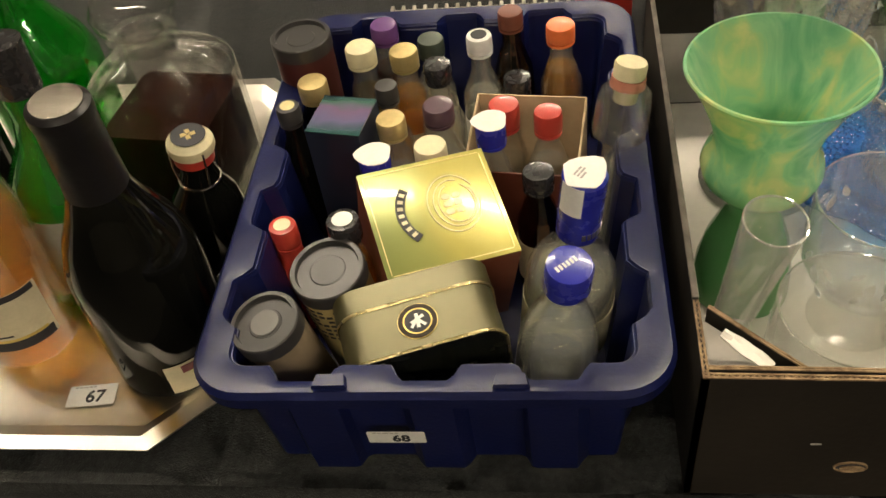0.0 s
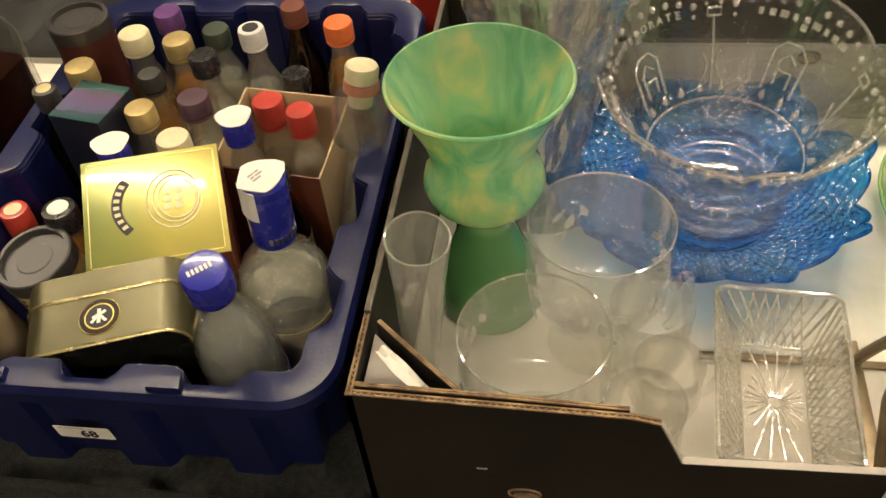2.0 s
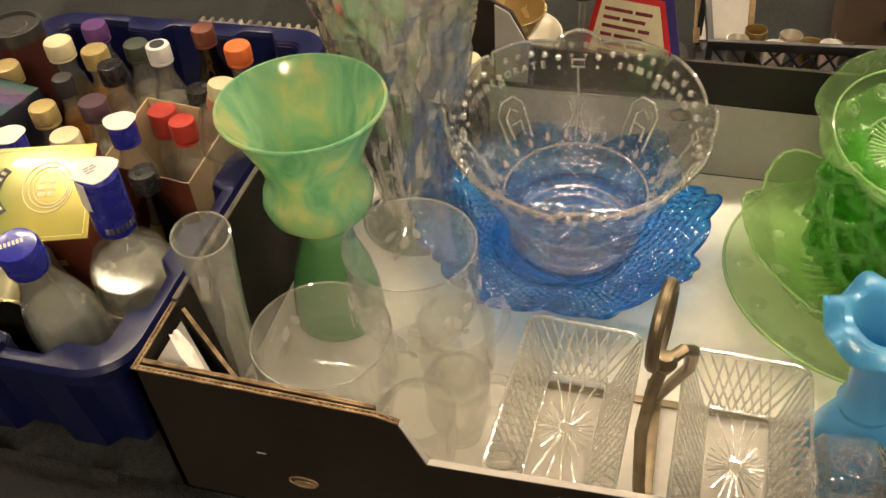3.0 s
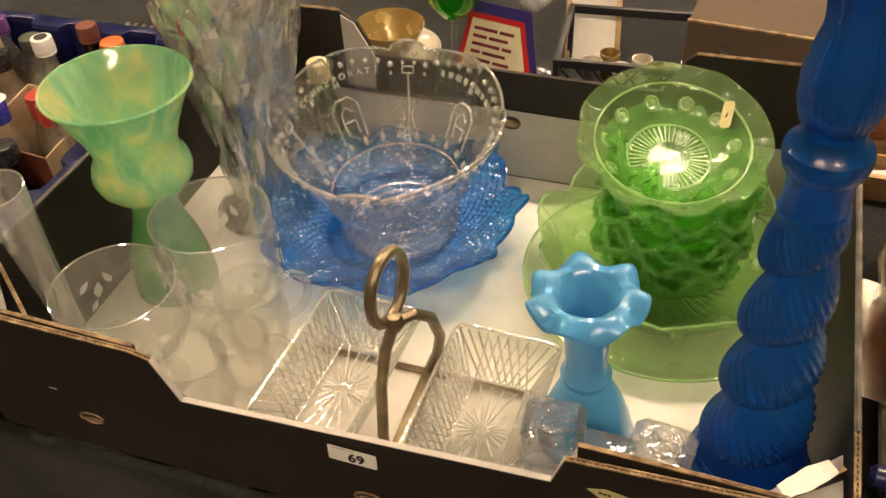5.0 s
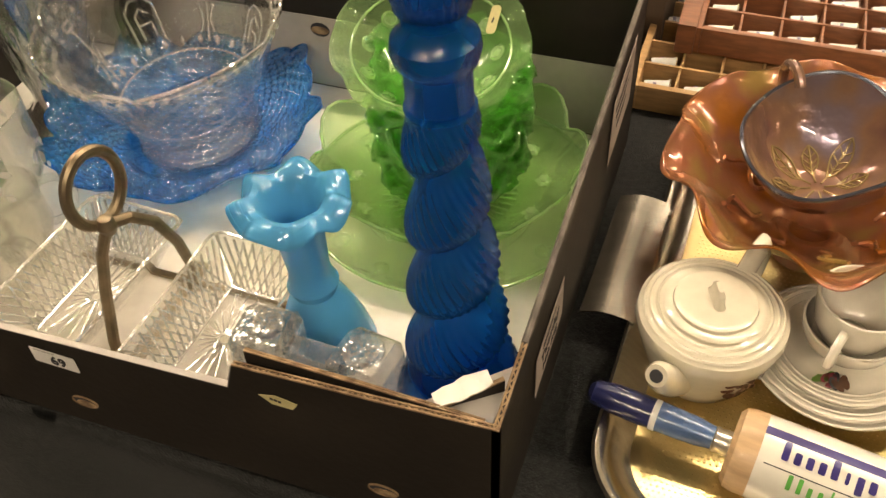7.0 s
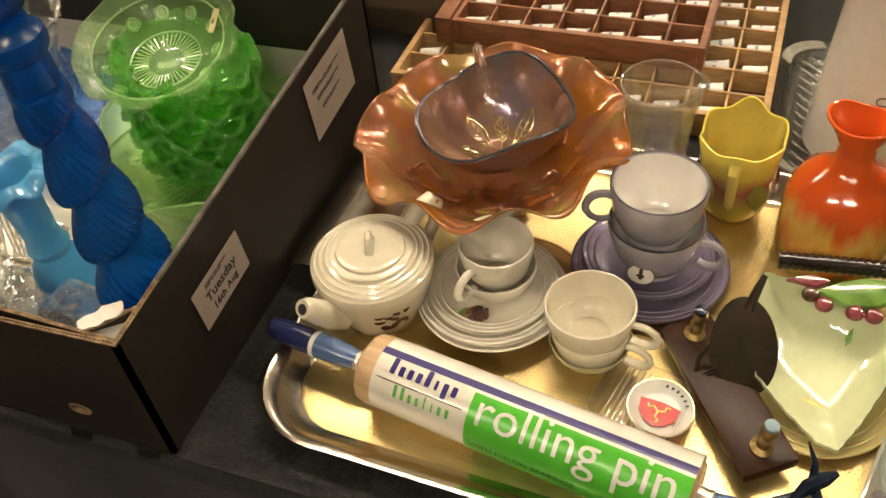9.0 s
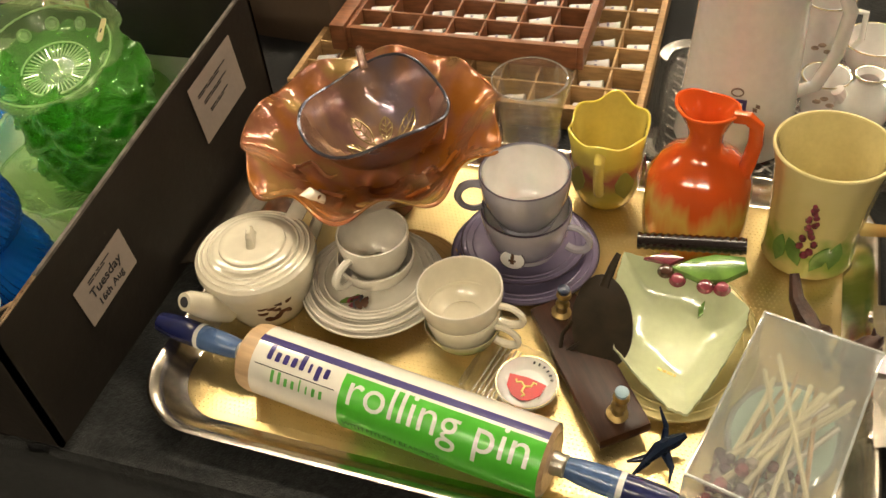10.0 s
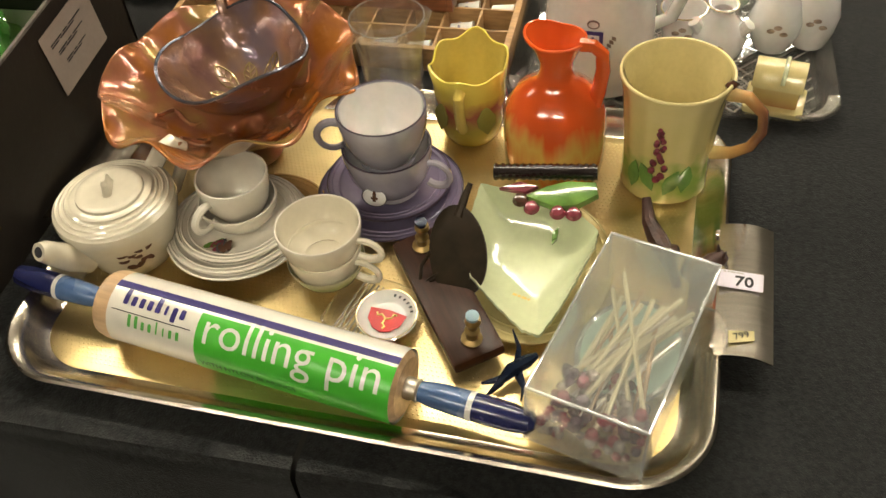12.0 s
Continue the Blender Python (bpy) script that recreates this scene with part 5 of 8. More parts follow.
for j in range(52):
    a = TAU * (j + 0.5) / 52
    for dz, size, keep in ((0.008, 1.0, True), (0.0155, 0.62, j % 13 in (0, 1, 11, 12))):
        if keep:
            ob = new("rim_bead", bead_me)
            ob.parent = pb
            z = 0.118 + crown(a) * 0.85 - dz
            rr = wall_r(z) + 0.0008 + 0.35 * crown(a)
            ob.matrix_basis = Matrix.Translation((rr * math.cos(a), rr * math.sin(a), z)) @ Matrix.Diagonal((size, size, size, 1))
# raised words in two of the arches, letter by letter round the wall
for mid, word in ((45, "COMMEMORATE"),):
    for k, ch_ in enumerate(word):
        a = radians(mid - (k - (len(word) - 1) / 2) * 5.2)
        part("raised_letter", moved(lettering(ch_, 0.0082, 0.0006, 0.0002), on_wall(a, 0.1045 + 0.55 * crown(a))), RELIEF, pb, flat=True)
for mid in (135, 225, 315):
    for k in range(9):
        a = radians(mid - (k - 4) * 5.6)
        part("raised_mark", moved(cube(0.0034 + 0.0014 * (k % 3), 0.0052, 0.0012, 0), on_wall(a, 0.1045 + 0.55 * crown(a))), RELIEF, pb, flat=True)
for k in range(8):
    a = radians(45 * k)
    m_ = on_wall(a, 0.075)
    if k % 2:
        pts_ = [[(-0.012, -0.022, 0), (-0.013, 0.010, 0), (-0.006, 0.018, 0), (0.006, 0.018, 0), (0.013, 0.010, 0), (0.012, -0.022, 0)], [(-0.005, -0.016, 0), (-0.006, 0.004, 0), (0.0, 0.010, 0), (0.006, 0.004, 0)], [(-0.006, -0.004, 0), (0.006, -0.004, 0), (0.006, -0.016, 0)]]
    else:
        pts_ = [[(0, -0.028, 0), (0.001, 0.0, 0), (0, 0.030, 0)], [(-0.005, 0.030, 0), (-0.005, 0.036, 0), (0.005, 0.036, 0), (0.005, 0.030, 0), (-0.005, 0.030, 0)], [(-0.006, -0.02, 0), (-0.003, -0.008, 0), (-0.007, 0.004, 0)], [(0.006, -0.02, 0), (0.003, -0.008, 0), (0.007, 0.004, 0)]]
    part("moulded_scroll", moved(merged(*[sweep(q, 0.0011, 6) for q in pts_]), m_), RELIEF, pb)
for j in range(24):
    part("moulded_drop", moved(lathe([(0, -0.0050), (0.0020, -0.002), (0.0025, 0.0015), (0, 0.0045)], 8), on_wall(TAU * (j + 0.5) / 24, 0.051) @ pose(0, 0, 0, 90, 0, 0)), RELIEF, pb)


# two oblong pressed dishes in a metal stand with a ring handle
def oblong_dish(x, y, yaw):
    d = thing("oblong_glass_dish", pose(x, y, BF + 0.0035, 0, 0, yaw), "oblong clear glass dish with a raised lattice and star base", "dish", "dishes in the stand")
    w0, l0, w1, l1, h = 0.046, 0.094, 0.083, 0.134, 0.037
    lp = lambda w, l, z, r=0.006, wav=0.0: [(px, py, z + wav * math.cos(30 * math.atan2(py, px))) for px, py in rounded(w, l, r, 8)]
    body = loft([lp(w0 - 0.004, l0 - 0.004, 0), lp(w0, l0, 0.002), lp((w0 + w1) / 2, (l0 + l1) / 2, 0.018), lp(w1, l1, h, wav=0.001), lp(w1 - 0.003, l1 - 0.003, h + 0.001, wav=0.001), lp((w0 + w1) / 2 - 0.005, (l0 + l1) / 2 - 0.005, 0.0195), lp(w0 - 0.006, l0 - 0.006, 0.0042)])
    part("dish_body", body, PRESSED, d)
    bits = []
    for sx in (-1, 1):
        for k in range(-9, 10):
            for s in (-1, 1):
                y0, y1 = k * 0.0078 * 0.8, k * 0.0078 + s * 0.020
                if abs(y0) < l0 / 2 and abs(y1) < l1 / 2:
                    bits.append(sweep([(sx * (w0 / 2 - 0.002), y0, 0.004), (sx * (w1 / 2 - 0.0025), y1, h - 0.001)], 0.0010, 4))
    for sy in (-1, 1):
        for k in range(-5, 6):
            for s in (-1, 1):
                x0, x1 = k * 0.0078 * 0.65, k * 0.0078 + s * 0.016
                if abs(x0) < w0 / 2 and abs(x1) < w1 / 2:
                    bits.append(sweep([(x0, sy * (l0 / 2 - 0.002), 0.004), (x1, sy * (l1 / 2 - 0.0025), h - 0.001)], 0.0010, 4))
    part("lattice", merged(*bits), RELIEF, d, "raised diamond lattice")
    rays = [sweep([(0.004 * math.cos(a), 0.004 * math.sin(a), 0.0046), (min(0.0185, abs(0.0185 / max(abs(math.cos(a)), 1e-3)), 0.04 / max(abs(math.sin(a)), 1e-3)) * math.cos(a) if abs(math.tan(a)) < 2.1 else 0.0405 / math.tan(a) * math.copysign(1, math.sin(a)), (0.0185 * math.tan(a) * math.copysign(1, math.cos(a))) if abs(math.tan(a)) < 2.1 else math.copysign(0.0405, math.sin(a)), 0.0046)], 0.0007, 4) for a in [TAU * (i + 0.5) / 28 for i in range(28)]]
    parts("star_ray", rays, RELIEF, d)
    part("base_frame", sweep([(px, py, 0.0052) for px, py in rounded(w0 - 0.005, l0 - 0.005, 0.002, 3)], 0.0010, 5, closed=True), RELIEF, d)
    part("sawtooth_rim", sweep([(px, py, h + 0.0012 + 0.0009 * (i % 2)) for i, (px, py) in enumerate([(ax + (bx - ax) * k / 14, ay + (by - ay) * k / 14) for (ax, ay), (bx, by) in zip(rounded(w1 - 0.002, l1 - 0.002, 0.006, 1), rounded(w1 - 0.002, l1 - 0.002, 0.006, 1)[1:] + rounded(w1 - 0.002, l1 - 0.002, 0.006, 1)[:1]) for k in range(14)])], 0.0013, 5, closed=True), RELIEF, d)
    return d


oblong_dish(0.2475, 0.0905, -3)
oblong_dish(0.3590, 0.0830, -2)
st = thing("metal_dish_stand", pose(0, 0, 0), "dull brass dish stand with a ring handle", "stand")
part("stand_bar", cube(0.011, 0.126, 0.003, 0.001, (0.3035, 0.086, BF + 0.002)), PEWTER, st)
for yy in (0.04, 0.13):
    part("stand_bar", cube(0.20, 0.006, 0.0025, 0.0008, (0.3035, yy, BF + 0.0014)), PEWTER, st)
ringm = frame_from((0.2985, 0.080, 0.1435), (0.16, 0.98, 0.0), (0.0, 0.05, 1))
part("ring_handle", moved(sweep([(0.0215 * math.cos(TAU * i / 40), 0.0265 * math.sin(TAU * i / 40), 0) for i in range(40)], 0.0040, 10, closed=True), ringm), PEWTER, st)
part("knot", moved(lathe([(0, -0.0075), (0.0045, -0.006), (0.0072, 0), (0.0045, 0.006), (0, 0.0075)], 20), pose(0.3035, 0.074, 0.119)), PEWTER, st)
part("leg_strut", sweep([(0.303, 0.074, 0.118), (0.2985, 0.066, 0.100), (0.296, 0.058, 0.07), (0.299, 0.045, 0.035), (0.303, 0.038, BF + 0.003)], 0.0040, 10), PEWTER, st)
part("leg_strut", sweep([(0.305, 0.076, 0.119), (0.313, 0.085, 0.119), (0.320, 0.097, 0.106), (0.321, 0.110, 0.075), (0.312, 0.125, 0.035), (0.304, 0.132, BF + 0.003)], 0.0040, 10), PEWTER, st)


# green glass: a wide frilled plate, a clear under-plate and a stack of scalloped bowls
def scalloped(k, r0, r1, ar, az):
    def mod(a, i, r, z):
        s = min(max((r - r0) / (r1 - r0), 0), 1.1)
        w = abs(math.cos(k * a / 2)) * 2 - 1
        fr = 0.12 * math.cos(6 * k * a)
        return r * (1 + s * s * (ar * w + ar * fr)), z + az * s * s * w
    return mod


up_ = thing("clear_glass_plate", pose(0.462, 0.2755, BF), "large clear pale-green pressed glass plate", "plate")
part("plate_body", lathe(shell([(0.07, 0), (0.072, 0.002), (0.095, 0.005), (0.109, 0.011), (0.1175, 0.014)], 0.003), 96), GREEN_PALE, up_)
part("rim_edge", sweep([(0.1170 * math.cos(TAU * i / 120), 0.1170 * math.sin(TAU * i / 120), 0.0155) for i in range(120)], 0.0014, 6, closed=True), GREEN_RAY, up_, "bright pressed rim")
parts("moulded_star", [moved(lathe([(0, 0.0012), (0.006, 0.0008), (0.0075, 0)], 12), Matrix.Translation((0.10 * math.cos(a), 0.10 * math.sin(a), 0.0105))) for a in [TAU * i / 14 for i in range(14)]], GREEN_PALE, up_)
gp = thing("green_glass_plate", pose(0.460, 0.2810, BF + 0.0055, 0, 0, 15), "wide green pressed glass plate with a frilled rim", "plate")
wave = scalloped(9, 0.072, 0.108, 0.045, 0.0085)
part("plate_body", lathe(shell([(0.045, 0), (0.047, 0.002), (0.06, 0.004), (0.073, 0.008), (0.083, 0.016), (0.091, 0.027), (0.098, 0.038), (0.105, 0.046)], 0.003), 216, wave), GREEN_FRILL, gp)
part("rim_edge", sweep([(q[0] * math.cos(a), q[0] * math.sin(a), q[1] + 0.0008) for a in [TAU * i / 200 for i in range(200)] for q in [wave(a, 0, 0.1045, 0.0465)]], 0.0013, 5, closed=True), GREEN_RAY, gp, "pale serrated rim edge")
parts("moulded_ray", [sweep([(0.034 * math.cos(a), 0.034 * math.sin(a), 0.0038), (0.056 * math.cos(a), 0.056 * math.sin(a), 0.0066)], 0.0008, 4) for a in [TAU * i / 48 for i in range(48)]], GREEN_RAY, gp)
parts("rosette", [moved(lathe([(0, 0.0008), (0.0022, 0.0010), (0.0048, 0.0018), (0.0072, 0)], 36, lambda a_, i_, r_, z_: (r_ * (1 + 0.16 * math.cos(6 * a_)), z_)), Matrix.Translation((0.077 * math.cos(a), 0.077 * math.sin(a), 0.0145))) for a in [TAU * i / 12 for i in range(12)]], GREEN_RAY, gp)


def green_bowl(z, tx, ty, yaw):
    g = thing("green_glass_bowl", Matrix.Translation((0.4605 - 0.0011 * yaw / 20, 0.288 - 0.004 * tx / 20, BF + z)) @ pose(0, 0, 0, tx, ty, yaw), "green pressed glass bowl with a scalloped rim, in a stack", "bowl", "stacked green bowls")

    def scales(a, i, r, zz):
        s = min(max((r - 0.033) / 0.027, 0), 1.1)
        w = 2 * abs(math.cos(4.5 * a)) - 1
        bump = 0.0040 * (abs(math.sin(9 * a + 230 * zz)) + abs(math.sin(9 * a - 230 * zz)) - 1) * (0.1 < s < 0.95)
        return r * (1 + s * s * (0.062 * w + 0.014 * math.cos(45 * a))) + bump, zz - 0.0075 * s * s * w

    prof = [(0.030, 0), (0.032, 0.002)] + [(0.033 + 0.027 * (q / 14) ** 0.7, 0.004 + 0.040 * (q / 14) ** 1.15) for q in range(15)]
    part("bowl_body", lathe(shell(prof, 0.003), 216, scales), GREEN_GLASS, g, sharp=70)
    # paler line along the scalloped rim paints its edge highlight
    edge = [scales(a, 0, prof[-1][0], prof[-1][1]) + (a,) for a in [TAU * i / 144 for i in range(144)]]
    part("rim_edge", sweep([(r * math.cos(a), r * math.sin(a), zz + 0.0004) for r, zz, a in edge], 0.0011, 5, closed=True), GREEN_FRILL, g, "pale frosted rim edge, highlight in its colour")
    for j in range(9):
        a = TAU * (j + 0.5) / 9
        part("moulded_scale", sweep([((0.053 + 0.003 * k) * math.cos(a + 0.16 * (k - 1)), (0.053 + 0.003 * k) * math.sin(a + 0.16 * (k - 1)), 0.024 + 0.004 * abs(k - 1)) for k in range(3)], 0.0022, 6), GREEN_GLASS, g)
    return g


for k in range(5):
    green_bowl(0.010 + 0.0205 * k, 3 + 2.6 * k, 1.5 * math.sin(k * 2.1), 27 * k)
# the topmost, shallower plate, tipped towards the front
gt_ = thing("green_glass_plate", Matrix.Translation((0.4505, 0.2790, BF + 0.1265)) @ pose(0, 0, 0, 16, 2, 8) @ Matrix.Diagonal((0.95, 0.95, 1, 1)), "green pressed glass plate with a sunburst centre, topping the stack", "plate", "stacked green bowls")
part("plate_body", lathe(shell([(0.030, 0), (0.032, 0.002), (0.040, 0.004), (0.050, 0.010), (0.058, 0.019), (0.066, 0.027), (0.074, 0.032)], 0.003), 200, scalloped(9, 0.045, 0.074, 0.024, -0.003)), GREEN_FRILL, gt_, sharp=70)
parts("sunburst_ray", [sweep([(0.017 * math.cos(a), 0.017 * math.sin(a), 0.0036), (0.031 * math.cos(a), 0.031 * math.sin(a), 0.0042)], 0.0007, 4) for a in [TAU * i / 44 for i in range(44)]], GREEN_RAY, gt_)
part("centre_ring", sweep([(0.0325 * math.cos(TAU * i / 60), 0.0325 * math.sin(TAU * i / 60), 0.0056) for i in range(60)], 0.0009, 5, closed=True), GREEN_RAY, gt_)
part("beaded_line", sweep([(0.0600 * math.cos(TAU * i / 90), 0.0600 * math.sin(TAU * i / 90), 0.0238 + 0.0006 * (i % 2)) for i in range(90)], 0.0010, 5, closed=True), GREEN_RAY, gt_)
for i in range(11):
    a = TAU * i / 11 + 0.2
    part("rosette", moved(lathe([(0, 0.0010), (0.0018, 0.0004), (0.0034, 0.0002), (0.0050, 0.0013), (0.0068, 0.0)], 30, lambda a_, i_, r_, z_: (r_ * (1 + (0.14 * math.cos(5 * a_) if i_ < 3 else 0)), z_)), Matrix.Translation((0.0495 * math.cos(a), 0.0495 * math.sin(a), 0.0135)) @ pose(0, 0, 0, 0, 0, math.degrees(a)) @ pose(0, 0, 0, 0, -34, 0)), GREEN_RAY, gt_)
tag = part("price_tag", moved(prism(rounded(0.009, 0.022, 0.003, 3), 0, 0.0006), Matrix.Translation((0.042, 0.034, 0.0215)) @ pose(0, 0, 0, 28, -24, -20)), PAPER_YELLOW, gt_, "small yellow price tag")
part("tag_print", moved(bars([(0.7,), (0.5,)], 0.0012, 0.006), Matrix.Translation((0.0417, 0.0337, 0.0223)) @ pose(0, 0, 0, 28, -24, 70)), INK, tag, flat=True)

# opaque blue frilled posy vase
ov = thing("blue_posy_vase", pose(0.430, 0.106, BF, 0, -3.2, 10), "opaque sky-blue glass posy vase with a ruffled mouth", "vase")


def frill(a, i, r, z):
    s = min(max(r - 0.0175, 0) / 0.021, 1.05) if z > 0.12 else 0
    w = math.cos(7 * a + 0.5 + 0.6 * math.sin(2 * a))
    return r * (1 + 0.05 * s * math.cos(7 * a + 0.9)), z + 0.0050 * s ** 1.2 * w - 0.0075 * s ** 3


part("vase_body", lathe(shell([(0.033, 0.0), (0.0345, 0.003), (0.034, 0.008), (0.031, 0.022), (0.026, 0.038), (0.0195, 0.054), (0.0150, 0.062), (0.0165, 0.066), (0.0175, 0.069), (0.0155, 0.073), (0.0138, 0.082), (0.0148, 0.100), (0.0162, 0.118), (0.0178, 0.130), (0.0205, 0.1385), (0.0245, 0.1435), (0.0290, 0.1455), (0.0335, 0.1455), (0.0375, 0.1440)], 0.0024), 144, frill), OPAL_BLUE, ov)

# tall cobalt barley-twist candlestick
cs = thing("twisted_candlestick", pose(0.5385, 0.083, BF, 1.2, -1.6, 0), "tall cobalt blue satin glass candlestick with a barley twist", "candlestick")


def barley(a, i, r, z):
    if 0.055 < z < 0.255:
        w = min((z - 0.055) / 0.015, (0.255 - z) / 0.012, 1)
        q = (0.3 - a / TAU + z / 0.050) % 1.0
        swell = math.sin(math.pi * q ** 0.62) ** 0.75
        rib = 0.0009 * math.cos(26 * a + 520 * z) * swell * min(1.0, 2.2 * (1 - q))
        return r * (0.70 + 0.37 * w * swell + 0.28 * (1 - w)) + rib * w, z
    rib = 0.0005 * math.cos(30 * (a + z * 40)) if z < 0.055 or z > 0.3 else 0
    return r + rib, z


cp = [(0.044, 0), (0.0455, 0.004), (0.0445, 0.020), (0.041, 0.036), (0.0375, 0.048), (0.0345, 0.056)]
cp += [(0.0350 - 0.0175 * ((z - 0.056) / 0.2) ** 0.60, z) for z in [0.060 + 0.0014 * k for k in range(139)]]
cp += [(0.0175, 0.255), (0.0162, 0.258), (0.0158, 0.272), (0.0160, 0.277), (0.0195, 0.281), (0.0208, 0.287), (0.0200, 0.292), (0.0150, 0.297), (0.0142, 0.301), (0.0165, 0.307), (0.0190, 0.318), (0.0192, 0.330), (0.0165, 0.343), (0.0142, 0.352), (0.0150, 0.365), (0.0185, 0.380), (0.0190, 0.388)]
cut_at = lambda z0, z1: [q for q in cp if z0 <= q[1] <= z1]
part("foot", lathe([(0, 0)] + cut_at(0, 0.0561) + [(0, 0.056)], 120, barley), COBALT, cs, "flared ribbed foot", sharp=60)
stem = cut_at(0.0599, 0.2551)
part("twisted_stem", lathe([(0, 0.057), (0.0340, 0.057)] + stem + [(0, stem[-1][1])], 144, barley), COBALT, cs, "barley-twist stem with fine ribs", sharp=60)
part("collar", lathe([(0, 0.2555)] + cut_at(0.2552, 0.3012) + [(0, 0.301)], 72), COBALT, cs, "ringed collar")
cup_ = cut_at(0.3013, 1)
part("candle_cup", lathe([(0, 0.3015)] + cup_ + [(0.0165, 0.3895), (0.011, 0.386), (0.011, 0.362), (0, 0.362)], 120, barley), COBALT, cs, "ribbed candle cup", sharp=60)


# pair of cut crystal blocks joined by a bar
kr = thing("crystal_candle_holder", pose(0.449, 0.058, BF, 0, 0, -2), "double clear cut crystal candle holder", "candle holder")
for s, x, y in ((1, -0.034, -0.001), (-1, 0.034, 0.001)):
    bl = part("block", moved(cube(0.040, 0.040, 0.074, 0.006, (0, 0, 0.037), 1), pose(x, y, 0, 0, 0, 6 * s)), CRYSTAL, kr)
    part("socket_ring", moved(lathe([(0.009, -0.006), (0.0095, 0.0006), (0.0125, 0.0012), (0.0135, 0.0003)], 16), pose(x, y, 0.0742)), CRYSTAL, bl)
    parts("cut_ray", [moved(sweep([(0.002 * math.cos(a), 0.002 * math.sin(a), 0), (0.0085 * math.cos(a), 0.0085 * math.sin(a), 0.0003)], 0.0009, 4), pose(x, y, 0.0745)) for a in [TAU * i / 8 for i in range(8)]], CRYSTAL, bl)
part("bar", moved(prism([(-0.02, -0.008), (0.02, -0.008), (0.02, 0.008), (-0.02, 0.008)], 0.02, 0.062, 0.003), pose(0, 0, 0)), CRYSTAL, kr)

# small white capped bottle at the back of the box
wb = thing("small_bottle", pose(0.118, 0.368, BF), "small dark bottle with a white cap", "bottle")
part("glass_body", lathe(shell([(0.016, 0), (0.017, 0.004), (0.017, 0.07), (0.010, 0.09), (0.009, 0.105)], 0.0015), 28), DARK_GLASS, wb)
part("cap", lathe([(0, 0.098), (0.0105, 0.098), (0.0108, 0.1), (0.0108, 0.115), (0.0098, 0.1165), (0, 0.1168)], 28), CAP_CREAM, wb)


# ---- gold tray of china, lot 70 ----
TRAY_M = pose(0.889, 0.2065, 0.0008, 0, 0, -1.6)


def serving_tray():
    t = thing("metal_tray", TRAY_M, "gold anodised tea tray with a polished rolled rim", "tray")
    w, d = 0.520, 0.372
    lp = lambda k, z, r: [(x, y, z) for x, y in rounded(w - 2 * k, d - 2 * k, r, 10)]
    part("tray_floor", loft([lp(0.024, 0.0008, 0.040), lp(0.022, 0.0030, 0.042), lp(0.024, 0.0034, 0.04)]), GOLD_TRAY, t)
    part("tray_rim", loft([lp(0.0225, 0.0012, 0.042), lp(0.014, 0.003, 0.048), lp(0.006, 0.012, 0.054), lp(0.0, 0.0165, 0.058), lp(-0.002, 0.0185, 0.060), lp(0.0, 0.0198, 0.058), lp(0.003, 0.0192, 0.056), lp(0.009, 0.013, 0.051), lp(0.016, 0.0052, 0.047), lp(0.0225, 0.0036, 0.042)], False, False), STEEL, t, "polished silver-gold rolled rim")
    dots = []
    for i in range(-60, 61):
        for j in range(-42, 43):
            x, y = i * 0.0038 + (0.0019 if j % 2 else 0), j * 0.0038
            if abs(x) < w / 2 - 0.030 and abs(y) < d / 2 - 0.030:
                dots.append((x, y))
    verts, faces = [], []
    for x, y in dots:
        o = len(verts)
        verts += [(x - 0.0011, y, 0.0034), (x, y - 0.0011, 0.0034), (x + 0.0011, y, 0.0034), (x, y + 0.0011, 0.0034), (x, y, 0.0039)]
        faces += [(o, o + 1, o + 4), (o + 1, o + 2, o + 4), (o + 2, o + 3, o + 4), (o + 3, o, o + 4)]
    tagged(part("embossed_grain", raw(verts, faces), GOLD_TRAY, t, "fine embossed dot pattern"), kind="stuff")
    for s in (-1, 1):
        n = 10
        top = [(s * (w / 2 - 0.004 + 0.040 * i / n), 0.0215 + 0.0035 * math.sin(math.pi * i / n) - 0.006 * max(0, i / n - 0.7)) for i in range(n + 1)]
        loops = [[(x, y, z) for x, z in top] + [(x, y, z - 0.0014) for x, z in top[::-1]] for y in (-0.064, -0.0, 0.064)]
        hd = part("handle_plate", moved(loft(loops), pose(0, -0.012 if s > 0 else 0.028, 0)), STEEL, t, "flat polished metal handle")
        for y in (-0.055, 0.055):
            part("handle_stay", moved(cube(0.012, 0.006, 0.006, 0.001, (s * (w / 2 - 0.001), y, 0.0185)), pose(0, -0.012 if s > 0 else 0.028, 0)), STEEL, hd)
    return t


serving_tray()
sticker("70", frame_from((1.1605, 0.1905, 0.0270), (1, -0.06, 0), (0.06, 1, 0)), 0.032, 0.017, PAPER_LILAC, "pale lilac lot number sticker with black figures")
tagp = thing("price_sticker", frame_from((1.160, 0.139, 0.0270), (0.9, 0.35, 0), (-0.35, 0.9, 0)), "small old yellow price sticker on the tray handle", "sticker")
part("paper", prism([(-0.010, -0.004), (0.008, -0.006), (0.011, 0.002), (-0.006, 0.006)], 0, 0.0003), PAPER_YELLOW, tagp, flat=True)
part("figures", moved(lettering("799", 0.0075, bold=0.0001), pose(0.001, 0, 0.0005)), INK, tagp, flat=True)
TF = 0.0008 + 0.0042  # tray floor


